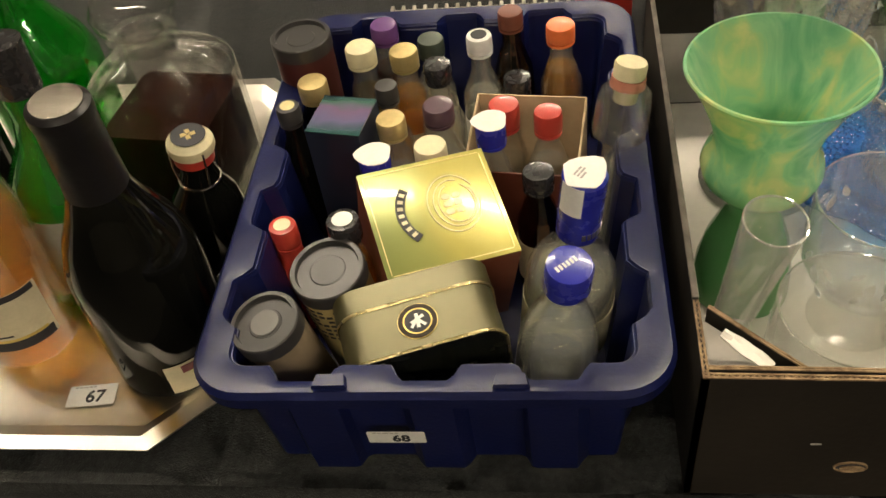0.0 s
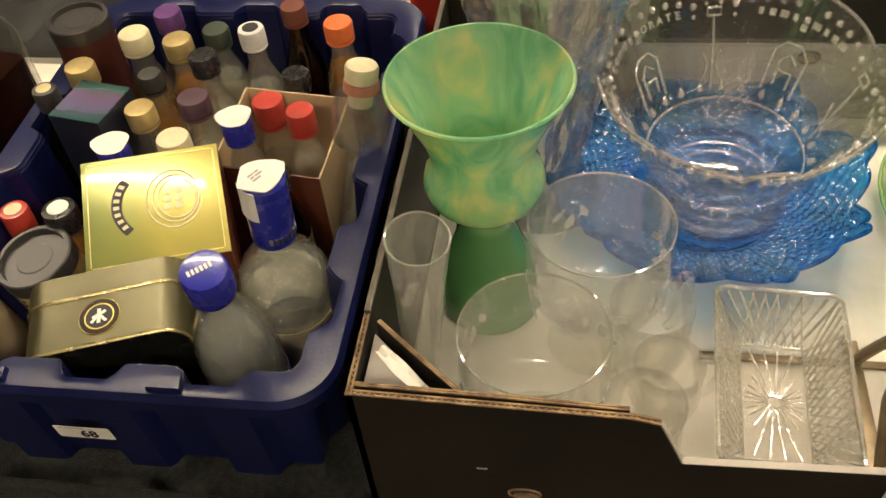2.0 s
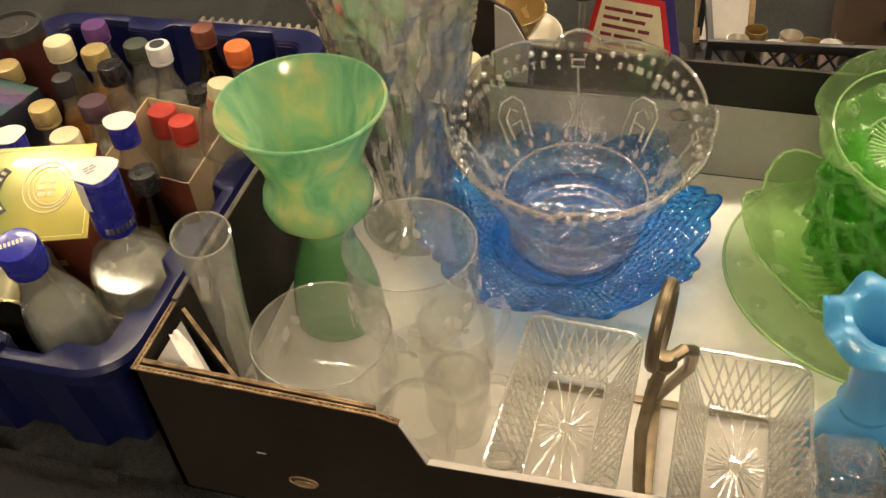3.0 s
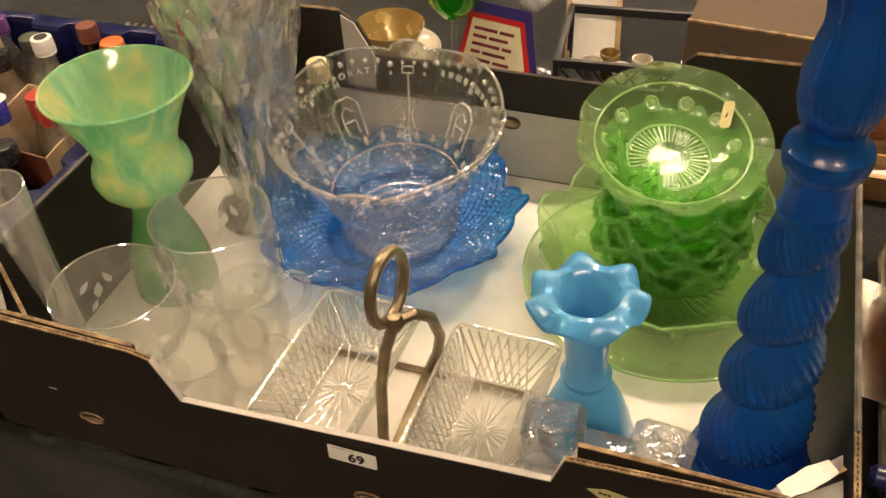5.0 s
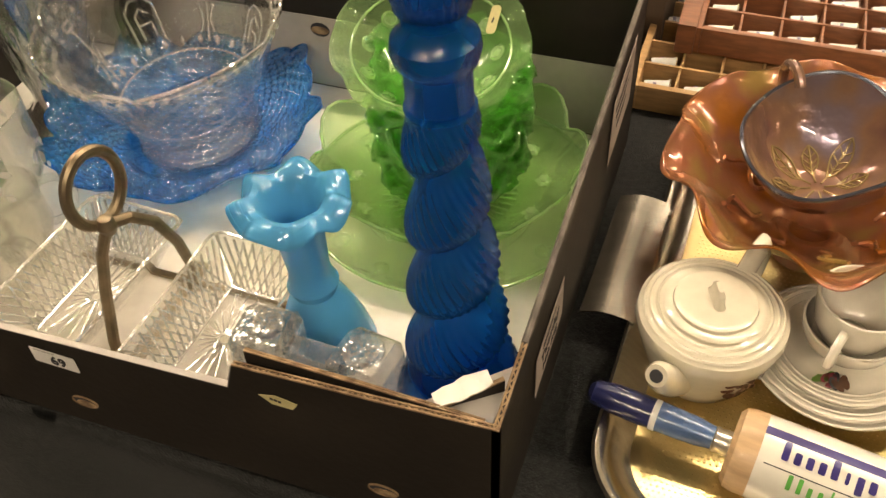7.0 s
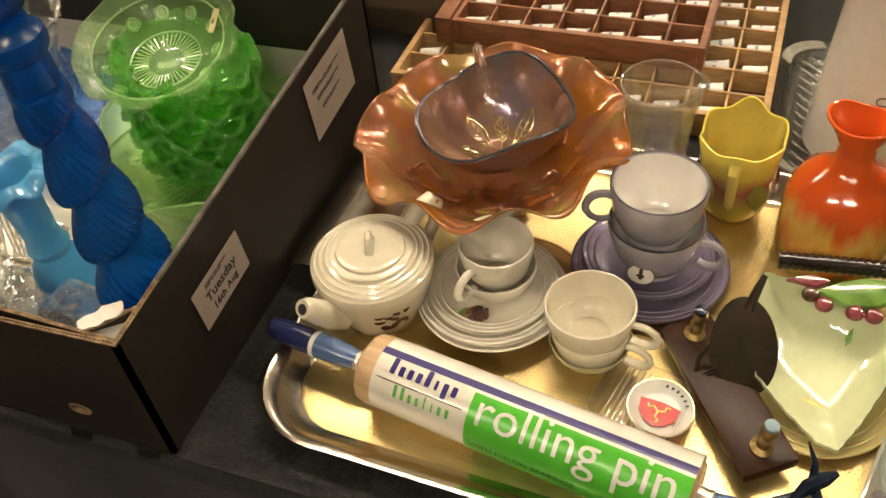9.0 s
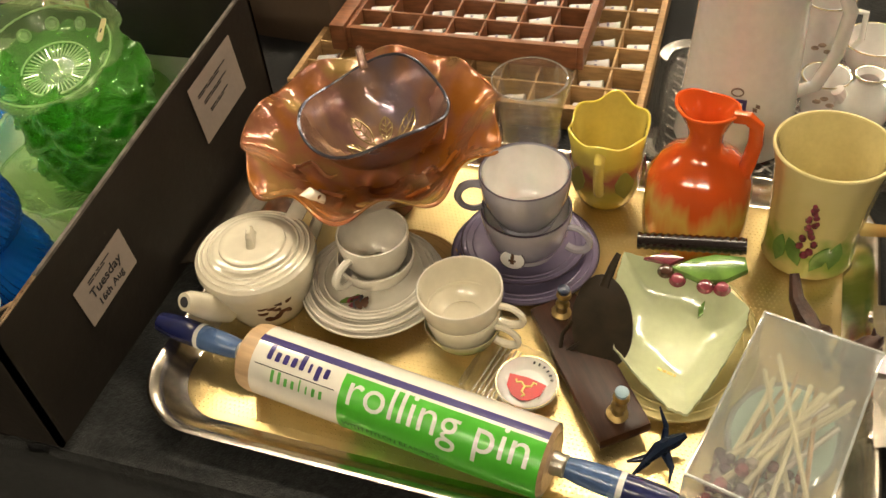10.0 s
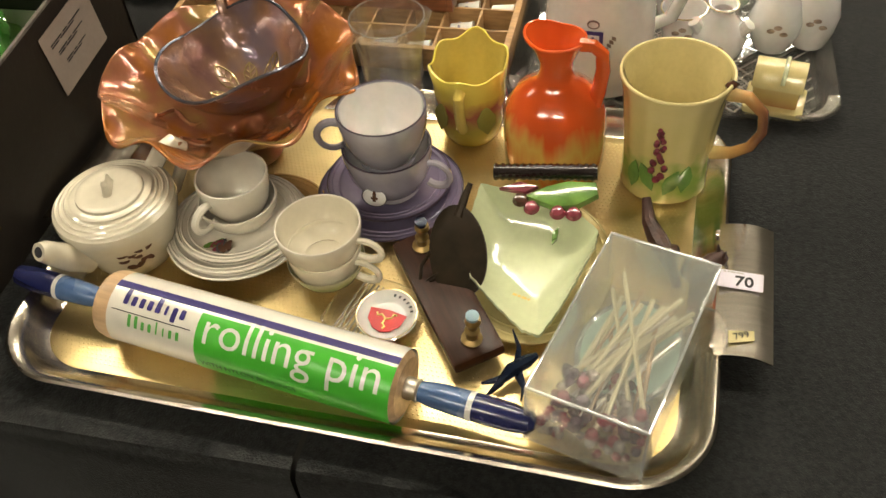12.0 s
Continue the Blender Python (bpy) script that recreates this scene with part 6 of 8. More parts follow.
# ---- rolling pin ----
def rolling_pin():
    a, b = Vector((0.7045, 0.0935, 0.0316)), Vector((0.9430, 0.0560, 0.0316))
    L, R = (b - a).length, 0.0262
    ax = (b - a).normalized()
    # local x along the barrel; local y up and back; local z outward towards the viewer's side
    p = thing("rolling_pin", frame_from(a, ax, (0, 0, 1)), "boxed-label wooden rolling pin with blue handles", "rolling pin")
    turn = lambda prof, n=40: moved(lathe(prof, n), pose(0, 0, 0, 0, 90, 0))
    part("barrel", turn([(0, 0.0), (R * 0.80, 0.0), (R * 0.95, 0.003), (R * 0.995, 0.008), (R * 0.995, L - 0.008), (R * 0.95, L - 0.003), (R * 0.8, L), (0, L)]), WOOD_PALE, p, "pale beech barrel")
    x0, x1 = 0.016, L - 0.002
    xm = x0 + 0.335 * (x1 - x0)

    def band(xa, xb, a0, a1, r, n=24):
        """A strip of the paper label, from angle a0 to a1 (0: facing out, 90: up)."""
        vs = []
        for i in range(n + 1):
            t = radians(a0 + (a1 - a0) * i / n)
            vs += [(xa, r * math.sin(t), -0 + r * math.cos(t)), (xb, r * math.sin(t), r * math.cos(t))]
        return raw(vs, [(2 * i, 2 * i + 1, 2 * i + 3, 2 * i + 2) for i in range(n)])

    def wrap(bm, xc, ang, r):
        """Roll flat lettering on to the barrel."""
        for k in range(-14, 15):
            g = bm.verts[:] + bm.edges[:] + bm.faces[:]
            bmesh.ops.bisect_plane(bm, geom=g, plane_co=(0, k * 0.0022, 0), plane_no=(0, 1, 0))
        for v in bm.verts:
            t = radians(ang) + v.co.y / r
            rr = r + v.co.z
            v.co = Vector((xc + v.co.x, rr * math.sin(t), rr * math.cos(t)))
        return bm

    part("white_label", band(x0, x1, -180, 180, R * 1.002, 72), PIN_WHITE, p, "white printed paper label")
    part("green_label", band(xm, x1, -140, 82, R + 0.0003, 56), PIN_GREEN, p, "bright green printed label panel")
    part("navy_stripe", band(x0, x1, 87, 100, R + 0.0004, 8), INK_NAVY, p, "navy stripe along the label")
    part("rule_line", band(x0 + 0.004, xm - 0.004, 49.5, 51, R + 0.0005, 3), INK, p)
    words = lettering("rolling pin", 0.040, 0.0, 0.0)
    xs = [v.co.x for v in words.verts]
    sc = (x1 - xm) * 0.90 / (max(xs) - min(xs))
    for v in words.verts:
        v.co.x *= sc
        v.co.y *= 0.86
    part("lettering", wrap(words, (xm + x1) / 2 - 0.001, 59, R + 0.0006), INK_WHITE, p, "white words on the green panel", flat=True)
    part("small_lettering", wrap(lettering("WITH NYLON BEARINGS", 0.0068, 0.0), xm + 0.042, 0, R + 0.0006), INK, p, flat=True)
    for j in range(8):
        tall = 0.0045 if j in (0, 4) else 0.0
        drop = 0.0035 if j == 6 else 0.0
        part("letter_shape", wrap(moved(prism(rounded(0.0040 if j != 5 else 0.0022, 0.0072 + tall + drop, 0.0010, 2), 0, 0.0001), pose(0.0068 * j - 0.0235, tall / 2 - drop / 2, 0)), (x0 + xm) / 2, 69, R + 0.0006), INK_NAVY, p, "navy letter shape", flat=True)
        up = 0.0030 if j in (0, 1, 4) else 0.0
        part("small_letter_shape", wrap(moved(prism(rounded(0.0026 if j not in (4, 5) else 0.0013, 0.0062 + up, 0.0006, 2), 0, 0.0001), pose(0.0058 * j - 0.0170, up / 2, 0)), (x0 + xm) / 2, 35, R + 0.0006), INK_GREEN, p, "green letter shape", flat=True)
    for x, s in ((0, -1), (L, 1)):
        h = part("handle", turn([(0, s * 0.010 + x), (0.0072, s * 0.010 + x), (0.0088, s * 0.020 + x), (0.0094, s * 0.030 + x), (0.0098, s * 0.045 + x)], 28), PIN_BLUE, p, "blue painted handle")
        part("handle_end", turn([(0.0097, s * 0.0485 + x), (0.0100, s * 0.058 + x), (0.0096, s * 0.075 + x), (0.0078, s * 0.087 + x), (0.004, s * 0.0905 + x), (0, s * 0.091 + x)], 28), PIN_NAVY, h, "navy painted end")
        part("handle_ring", turn([(0.0096, s * 0.0448 + x), (0.0100, s * 0.0452 + x), (0.0100, s * 0.0486 + x), (0.0096, s * 0.049 + x)], 28), INK_WHITE, h, "white painted ring")
        part("ferrule", turn([(0.0, s * 0.0 + x), (0.0078, s * 0.0 + x), (0.0082, s * 0.003 + x), (0.0074, s * 0.006 + x), (0.0082, s * 0.009 + x), (0.0070, s * 0.0105 + x), (0, s * 0.0105 + x)], 28), SILVER, h, "bright metal ferrule")
    return p


rolling_pin()


# ---- teapot ----
def teapot():
    t = thing("teapot", pose(0.6790, 0.1690, TF), "cream glazed teapot with ridged lid and a printed sprig", "teapot")
    part("pot_body", lathe(shell([(0.031, 0), (0.033, 0.002), (0.0365, 0.012), (0.0430, 0.030), (0.0475, 0.046), (0.0488, 0.053), (0.0478, 0.0575), (0.043, 0.0605), (0.036, 0.0625), (0.030, 0.0635)], 0.003), 56), CREAMWARE, t)
    lid = part("lid", lathe([(0, 0.0640), (0.0315, 0.0640), (0.0325, 0.0652), (0.030, 0.0664), (0.0268, 0.0664), (0.0262, 0.0684), (0.0240, 0.0694), (0.0215, 0.0690), (0.0140, 0.0698), (0, 0.0702)], 56), CREAMWARE, t, "ridged cream lid")
    parts("shoulder_ring", [lathe([(r - 0.0012, z), (r, z + 0.0009), (r + 0.0012, z - 0.0003)], 56) for r, z in ((0.0445, 0.0600), (0.0405, 0.0615), (0.0360, 0.0628))], CREAMWARE, t)
    part("knob", loft([[(x * k, y * k, z) for x, y in rounded(0.006, 0.018, 0.0028, 4)] for z, k in ((0.0692, 1.3), (0.0725, 1.0), (0.0785, 0.85), (0.0810, 0.5))]), CREAMWARE, lid, "fin-shaped knob", at=pose(0, 0, 0, 0, 0, 22))
    d = Vector((-0.36, -0.93, 0))
    sp = [Vector((0, 0, 0.028)) + d * 0.040, Vector((0, 0, 0.040)) + d * 0.053, Vector((0, 0, 0.052)) + d * 0.062, Vector((0, 0, 0.0610)) + d * 0.068, Vector((0, 0, 0.0635)) + d * 0.0715]
    spout = part("spout", sweep([tuple(q) for q in sp], lambda s: 0.0125 - 0.0055 * s, 18), CREAMWARE, t)
    tip = Vector((0, 0, 0.0637)) + d * 0.0721
    # spout is solid: a black disc paints the shade of its hollow
    part("spout_hole", moved(lathe([(0, 0), (0.0038, 0), (0.0046, -0.001)], 18), axis_pose(tip, tip + Vector((d.x, d.y, 0.75)))), INK, spout, "black disc for the shade in the spout's mouth")
    e = -d
    hp = [Vector((0, 0, 0.058)) + e * 0.043, Vector((0, 0, 0.066)) + e * 0.055, Vector((0, 0, 0.066)) + e * 0.068, Vector((0, 0, 0.056)) + e * 0.075, Vector((0, 0, 0.040)) + e * 0.070, Vector((0, 0, 0.026)) + e * 0.056, Vector((0, 0, 0.022)) + e * 0.038]
    part("handle", sweep([tuple(q) for q in hp], 0.0048, 12, 1.5), CREAMWARE, t)
    pr = []
    for k in range(10):
        a = radians(-64 + 3.0 * k + 2 * math.sin(k * 5))
        z = 0.030 + 0.010 * math.sin(k * 2.3)
        r = 0.0424 + (z - 0.030) * 0.24 + 0.0005
        pr.append(moved(prism([(0.0045 * math.cos(b), 0.0022 * math.sin(b)) for b in [TAU * q / 8 for q in range(8)]], 0, 0.0003), Matrix.Translation((r * math.cos(a), r * math.sin(a), z)) @ pose(0, 0, 0, 0, 0, math.degrees(a) + 90) @ pose(0, 0, 0, 76, 0, 0) @ pose(0, 0, 0, 0, 0, 40 * math.sin(k * 3))))
    part("printed_sprig", merged(*pr), GLAZE_BROWN, t, "small printed flower sprig", flat=True)
    return t


teapot()


# ---- cups and plates ----
def plate(x, y, z, r, mat, label, group="", tilt=(0, 0), rim=None, rise=0.009):
    p = thing("small_plate", pose(x, y, z, tilt[0], tilt[1], 0), label, "plate", group)
    part("plate_body", lathe(shell([(r * 0.52, 0), (r * 0.55, 0.0015), (r * 0.6, 0.002), (r * 0.72, rise * 0.35), (r * 0.9, rise * 0.8), (r, rise)], 0.0022), 64), mat, p)
    parts("ridge_line", [lathe([(rr - 0.0009, zz), (rr, zz + 0.0006), (rr + 0.0009, zz)], 64) for rr, zz in ((r * 0.80, rise * 0.6 + 0.0022), (r * 0.9, rise * 0.8 + 0.0021))], mat, p)
    if rim:
        part("rim_line", sweep([((r - 0.0008) * math.cos(TAU * i / 64), (r - 0.0008) * math.sin(TAU * i / 64), rise + 0.0006) for i in range(64)], 0.0009, 5, closed=True), rim, p, "dark painted rim")
    return p


def cup(name, x, y, z, r, h, mat, label, yaw=0, handles=(0,), inside=None, rim=None, tilt=(0, 0), group="", foot=0.55, hsize=1.0, cat="cup"):
    c = thing(name, pose(x, y, z, tilt[0], tilt[1], yaw), label, cat, group)
    out = [(r * foot, 0), (r * foot * 1.04, 0.0015), (r * foot * 0.98, 0.004), (r * 0.78, h * 0.24), (r * 0.92, h * 0.5), (r * 0.98, h * 0.8), (r, h)]
    part("cup_body", lathe(shell(out, 0.0022), 56), mat, c)
    if inside:
        ins = [(rr - 0.0026, zz + 0.0001) for rr, zz in out[2:]]
        part("glazed_inside", lathe([(0, 0.0064)] + [(rr, max(zz, 0.0064)) for rr, zz in ins], 56), inside, c, "white glazed inside")
    if rim:
        part("rim_line", sweep([((r - 0.001) * math.cos(TAU * i / 64), (r - 0.001) * math.sin(TAU * i / 64), h + 0.0008) for i in range(64)], 0.0008, 5, closed=True), rim, c)
    for a in handles:
        part("handle", moved(sweep(arc((r * 0.97 + 0.006 * hsize, 0, h * 0.56), 0.0125 * hsize, h * 0.26, 125, -125, 16), 0.0026 * hsize, 8, 1.3), pose(0, 0, 0, 0, 0, a)), mat, c)
    return c


def bird_print(parent, r0, z, s=1.0, ang=-95):
    cols = (GLAZE_GREEN, GLAZE_PLUM, INK, GLAZE_BROWN)
    for k, m in enumerate(cols):
        bits = []
        for q in range(3):
            a = radians(ang + 7 * k - 12 + 5 * math.sin(q * 4 + k))
            rr = r0 + 0.003 * math.sin(q * 2.2 + k * 1.3)
            bits.append(moved(prism([(0.0055 * s * math.cos(b), 0.0026 * s * math.sin(b)) for b in [TAU * i / 8 for i in range(8)]], 0, 0.0003), Matrix.Translation((rr * math.cos(a), rr * math.sin(a), z + 0.0001 * (k + q))) @ pose(0, 0, 0, 0, 0, 30 * q + 25 * k)))
        part("printed_bird", merged(*bits), m, parent, flat=True)


HONEY = surface("honey_glaze", (0.52, 0.33, 0.13), 0.16, grain=20, var=0.1, coat=0.7)
GP = "nursery tea set"
plate(0.7660, 0.1930, TF + 0.0080, 0.0600, IVORY, "ivory china plate at the bottom of a stack", GP)
plate(0.7650, 0.1945, TF + 0.0122, 0.0575, IVORY, "ivory china plate in a stack", GP, (1, -1))
plate(0.7800, 0.2120, TF, 0.0560, HONEY, "honey coloured ridged plate under the cup", GP, (-1, 1))
topp = plate(0.7655, 0.1960, TF + 0.0165, 0.0505, IVORY, "ivory china plate printed with a small bird", GP, (1, 0))
bird_print(topp, 0.0315, 0.0062)
cup("small_bowl", 0.7680, 0.2000, TF + 0.0205, 0.0320, 0.022, IVORY, "small ivory china bowl holding a cup", 0, (), group=GP, cat="bowl")
cup("tea_cup", 0.7685, 0.2005, TF + 0.0267, 0.0290, 0.040, IVORY, "small ivory china cup with a ring handle", -110, (0,), group=GP)
cup("tea_cup", 0.8500, 0.1665, TF, 0.0290, 0.034, CREAMWARE, "cream china cup with a printed landscape band", -12, (0,), group="stacked cream cups")
lc = cup("tea_cup", 0.8490, 0.1675, TF + 0.0200, 0.0330, 0.036, CREAMWARE, "cream china cup stacked in another", -8, (0,), rim=IVORY, group="stacked cream cups")
cupl = lathe([(0.0252, 0.0085), (0.0288, 0.0160), (0.0300, 0.022), (0.0303, 0.022), (0.0292, 0.016), (0.0256, 0.0085)], 48)
part("landscape_band", cupl, banded("landscape_print", [(0.0, (0.10, 0.13, 0.04)), (0.5, (0.34, 0.36, 0.16)), (1.0, (0.6, 0.56, 0.4))], 2, 0.006, 0.024, wobble=0.5, scale=90), bpy.data.objects["tea_cup.001"], "printed green landscape")

LP = "lilac lustre set"
plate(0.8760, 0.2620, TF, 0.0625, LILAC, "lilac lustre saucer with a dark rim", LP, rim=RIM_DARK)
plate(0.8735, 0.2690, TF + 0.0062, 0.0535, LILAC, "lilac lustre saucer stacked on another", LP, rim=RIM_DARK)
low = cup("tea_cup", 0.8780, 0.2620, TF + 0.0125, 0.0370, 0.046, LUSTRE, "grey-lilac lustre cup with a picture medallion", -10, (0,), CHINA, RIM_DARK, group=LP, foot=0.62)
cup("tea_cup", 0.8770, 0.2640, TF + 0.0440, 0.0365, 0.050, LUSTRE, "grey-lilac lustre cup stacked in another", 196, (0,), CHINA, RIM_DARK, group=LP, foot=0.62)
med = [(0.0105 * math.cos(a), 0.0082 * math.sin(a)) for a in [TAU * i / 24 for i in range(24)]]
mm = Matrix.Translation((0.0025, -0.0352, 0.020)) @ pose(0, 0, 0, 72, 0, 6)
md = part("medallion", moved(prism(med, 0, 0.0004), mm), CHINA, low, "white oval medallion with dark edge", flat=True)
part("medallion_edge", moved(sweep([(x, y, 0.0005) for x, y in med], 0.0005, 4, closed=True), mm), RIM_DARK, md)
part("medallion_shape", moved(merged(cube(0.003, 0.008, 0.0003, 0, (0, 0, 0.0007)), cube(0.006, 0.002, 0.0003, 0, (0, -0.001, 0.0008)), cube(0.0022, 0.0022, 0.0003, 0, (0, 0.005, 0.0007))), mm), GLAZE_BROWN, md, flat=True)

# ---- marigold carnival bowl, with a smaller amethyst dish in it ----
mg = thing("carnival_glass_bowl", pose(0.7390, 0.3010, TF, 2, -2, 0), "marigold carnival glass bowl with a deeply ruffled rim", "bowl")


def big_ruffle(a, i, r, z):
    s = min(max(r - 0.035, 0) / 0.073, 1.05)
    w = math.cos(9 * a + 0.9)
    return r * (1 + 0.040 * s * s * w), z - 0.0060 * s * s * s * math.cos(9 * a + 0.6)


part("bowl_body", lathe(shell([(0.022, 0), (0.024, 0.003), (0.020, 0.010), (0.017, 0.022), (0.020, 0.030), (0.034, 0.038), (0.050, 0.046), (0.066, 0.056), (0.080, 0.068), (0.091, 0.080), (0.100, 0.089), (0.106, 0.094), (0.111, 0.0955)], 0.003), 216, big_ruffle), MARIGOLD, mg, sharp=60)
vines = []
for k in range(9):
    a0 = TAU * k / 9
    vines.append(sweep([((0.04 + 0.004 * j) * math.cos(a0 + 0.12 * math.sin(j)), (0.04 + 0.004 * j) * math.sin(a0 + 0.12 * math.sin(j)), 0.0455 + 0.0021 * j + 0.0009 * j * j / 10) for j in range(9)], 0.0018, 6))
parts("moulded_fruit", vines, MARIGOLD, mg)
am = thing("carnival_glass_dish", pose(0.7365, 0.3200, TF + 0.0470, 4, -4, 0), "amethyst carnival glass dish with a loop handle and leaf pattern", "dish")


def tri_lobe(a, i, r, z):
    s = min(max(r - 0.02, 0) / 0.045, 1.05)
    return r * (1 + 0.07 * s * math.cos(3 * a + 0.5)), z + 0.007 * s * s * math.cos(3 * a + 2.2)


DISH = [(0.020, 0), (0.022, 0.003), (0.026, 0.006), (0.036, 0.012), (0.047, 0.024), (0.055, 0.037), (0.0605, 0.048), (0.0635, 0.054)]
part("dish_body", lathe(shell(DISH, 0.0032), 120, tri_lobe), AMETHYST, am)
part("rim_edge", sweep([(r * math.cos(a), r * math.sin(a), z) for a in [TAU * i / 90 for i in range(90)] for r, z in [tri_lobe(a, 0, 0.0625, 0.0553)]], 0.0016, 6, closed=True), surface("gunmetal_edge", (0.12, 0.13, 0.16), 0.2, metal=0.7), am, "gunmetal sheen on the rim")
part("handle", moved(sweep(arc((0.064, 0, 0.050), 0.015, 0.017, 150, -120, 18), 0.0042, 10), pose(0, 0, 0, 0, 0, 118)), AMETHYST, am)
GILT_LUSTRE = surface("gilt_lustre", (0.60, 0.44, 0.20), 0.2, metal=0.6, grain=60, var=0.4, coat=0.6)


def dish_point(a, r):
    """A point on the inner face of the dish, at radius r."""
    z = 0.0034
    for (r0, z0), (r1, z1) in zip(DISH[1:-1], DISH[2:]):
        if r0 - 0.0032 <= r:
            z = z0 + (z1 - z0) * min(1, (r - r0 + 0.0032) / (r1 - r0)) + 0.0008
    r, z = tri_lobe(a, 0, r, max(z, 0.0038))
    return r * math.cos(a), r * math.sin(a), z


for k in range(8):
    a = TAU * k / 8 + 0.3
    long = 0.042 if k % 2 else 0.034
    bits = [sweep([dish_point(a, 0.005 + (long - 0.005) * j / 10) for j in range(11)], 0.0009, 5)]
    for side in (-1, 1):
        bits.append(sweep([dish_point(a + side * 0.24 * math.sin(math.pi * j / 10) ** 0.8, 0.013 + (long - 0.013) * j / 10) for j in range(11)], 0.0008, 5))
        for q in (0.35, 0.55, 0.75):
            r = 0.013 + (long - 0.013) * q
            bits.append(sweep([dish_point(a, r - 0.003), dish_point(a + side * 0.20 * math.sin(math.pi * q), r + 0.001)], 0.0006, 4))
    part("moulded_leaf", merged(*bits), GILT_LUSTRE, am, "raised lustrous leaf outline")

# ---- glass beaker with a lip ----
bk = thing("glass_beaker", pose(0.8600, 0.3560, TF), "small clear glass measuring beaker with a pouring lip", "beaker")
part("glass_body", lathe(shell([(0.022, 0), (0.0235, 0.003), (0.0235, 0.006), (0.0255, 0.05), (0.029, 0.09), (0.0325, 0.116)], 0.0018), 56, lambda a, i, r, z: (r + 0.006 * max(0, (z - 0.10) / 0.016) * max(0, math.cos(a - 0.35)) ** 24, z)), CLEAR, bk)
part("rim_line", sweep([(0.0318 * math.cos(TAU * i / 48), 0.0318 * math.sin(TAU * i / 48), 0.1168) for i in range(48)], 0.0008, 6, closed=True), RIM, bk)
part("base_pad", lathe([(0, 0.0025), (0.0205, 0.0025), (0.0205, 0.006), (0, 0.0065)], 36), RELIEF, bk)
part("water_line", lathe([(0.0248, 0.058), (0.0266, 0.0585), (0.0266, 0.062), (0.0248, 0.0625)], 40), CLEAR, bk, "thick moulded line round the glass")

# ---- yellow moulded cream jug ----
yj = thing("cream_jug", pose(0.9280, 0.3570, TF, 0, 0, -92), "yellow moulded cream jug with a lobed rim", "cream jug")


def lobes(a, i, r, z):
    s = max(z - 0.045, 0) / 0.035
    return r * (1 + 0.05 * s * math.cos(6 * a)), z + 0.010 * s * max(0, -math.cos(a)) ** 2 + 0.003 * s * math.cos(6 * a)


part("jug_body", lathe(shell([(0.022, 0), (0.025, 0.003), (0.0285, 0.012), (0.031, 0.026), (0.0315, 0.045), (0.0325, 0.062), (0.0345, 0.076)], 0.0025), 84, lobes), LILY_POT, yj)
part("glazed_inside", lathe([(0, 0.008), (0.024, 0.008), (0.0275, 0.02), (0.0285, 0.045), (0.0295, 0.062), (0.0315, 0.0765)], 84, lobes), YELLOW, yj, "bright yellow inside")
part("handle", sweep([(0.0315, 0, 0.070), (0.039, 0, 0.066), (0.0395, 0, 0.05), (0.035, 0, 0.034), (0.0295, 0, 0.026)], 0.0042, 10, 1.2), YELLOW, yj)
for a in (-38, 38, 110, 250):
    part("moulded_leaf", moved(prism([(0, -0.013), (0.008, -0.004), (0.009, 0.004), (0.004, 0.012), (0, 0.015), (-0.004, 0.012), (-0.009, 0.004), (-0.008, -0.004)], 0, 0.0012, 0.0004), pose(0, 0, 0, 0, 0, a) @ pose(0.0322, 0, 0.034, 0, 84, 0) @ pose(0, 0, 0, 0, 0, 90)), surface("olive_glaze", (0.26, 0.24, 0.05), 0.2, coat=0.6) if a in (-38, 38) else GLAZE_PLUM, yj)

# ---- orange jug ----
oj = thing("orange_jug", pose(1.0075, 0.3200, TF) @ Matrix.Diagonal((0.90, 0.90, 0.97, 1)), "bright orange drip-glazed pottery jug with a pinched lip", "jug")


def pinch(a, i, r, z):
    s = max(z - 0.116, 0) / 0.022
    return r * (1 + 0.22 * s * math.cos(2 * a - 0.5) * 0.5 + 0.22 * s * max(0, math.cos(a - 2.75)) ** 3), z + 0.006 * s * max(0, math.cos(a - 2.75)) ** 2


part("jug_body", lathe(shell([(0.042, 0), (0.0445, 0.002), (0.0465, 0.012), (0.0475, 0.030), (0.0470, 0.058), (0.0445, 0.070), (0.0365, 0.083), (0.0245, 0.092), (0.0165, 0.099), (0.0145, 0.107), (0.0155, 0.116), (0.0205, 0.128), (0.0240, 0.1345)], 0.003), 72, pinch), ORANGE, oj)
part("handle", sweep([(0.021, -0.003, 0.132), (0.032, -0.005, 0.133), (0.0395, -0.006, 0.127), (0.041, -0.006, 0.112), (0.0385, -0.006, 0.092), (0.036, -0.005, 0.078)], 0.0056, 12, 1.25), ORANGE, oj)

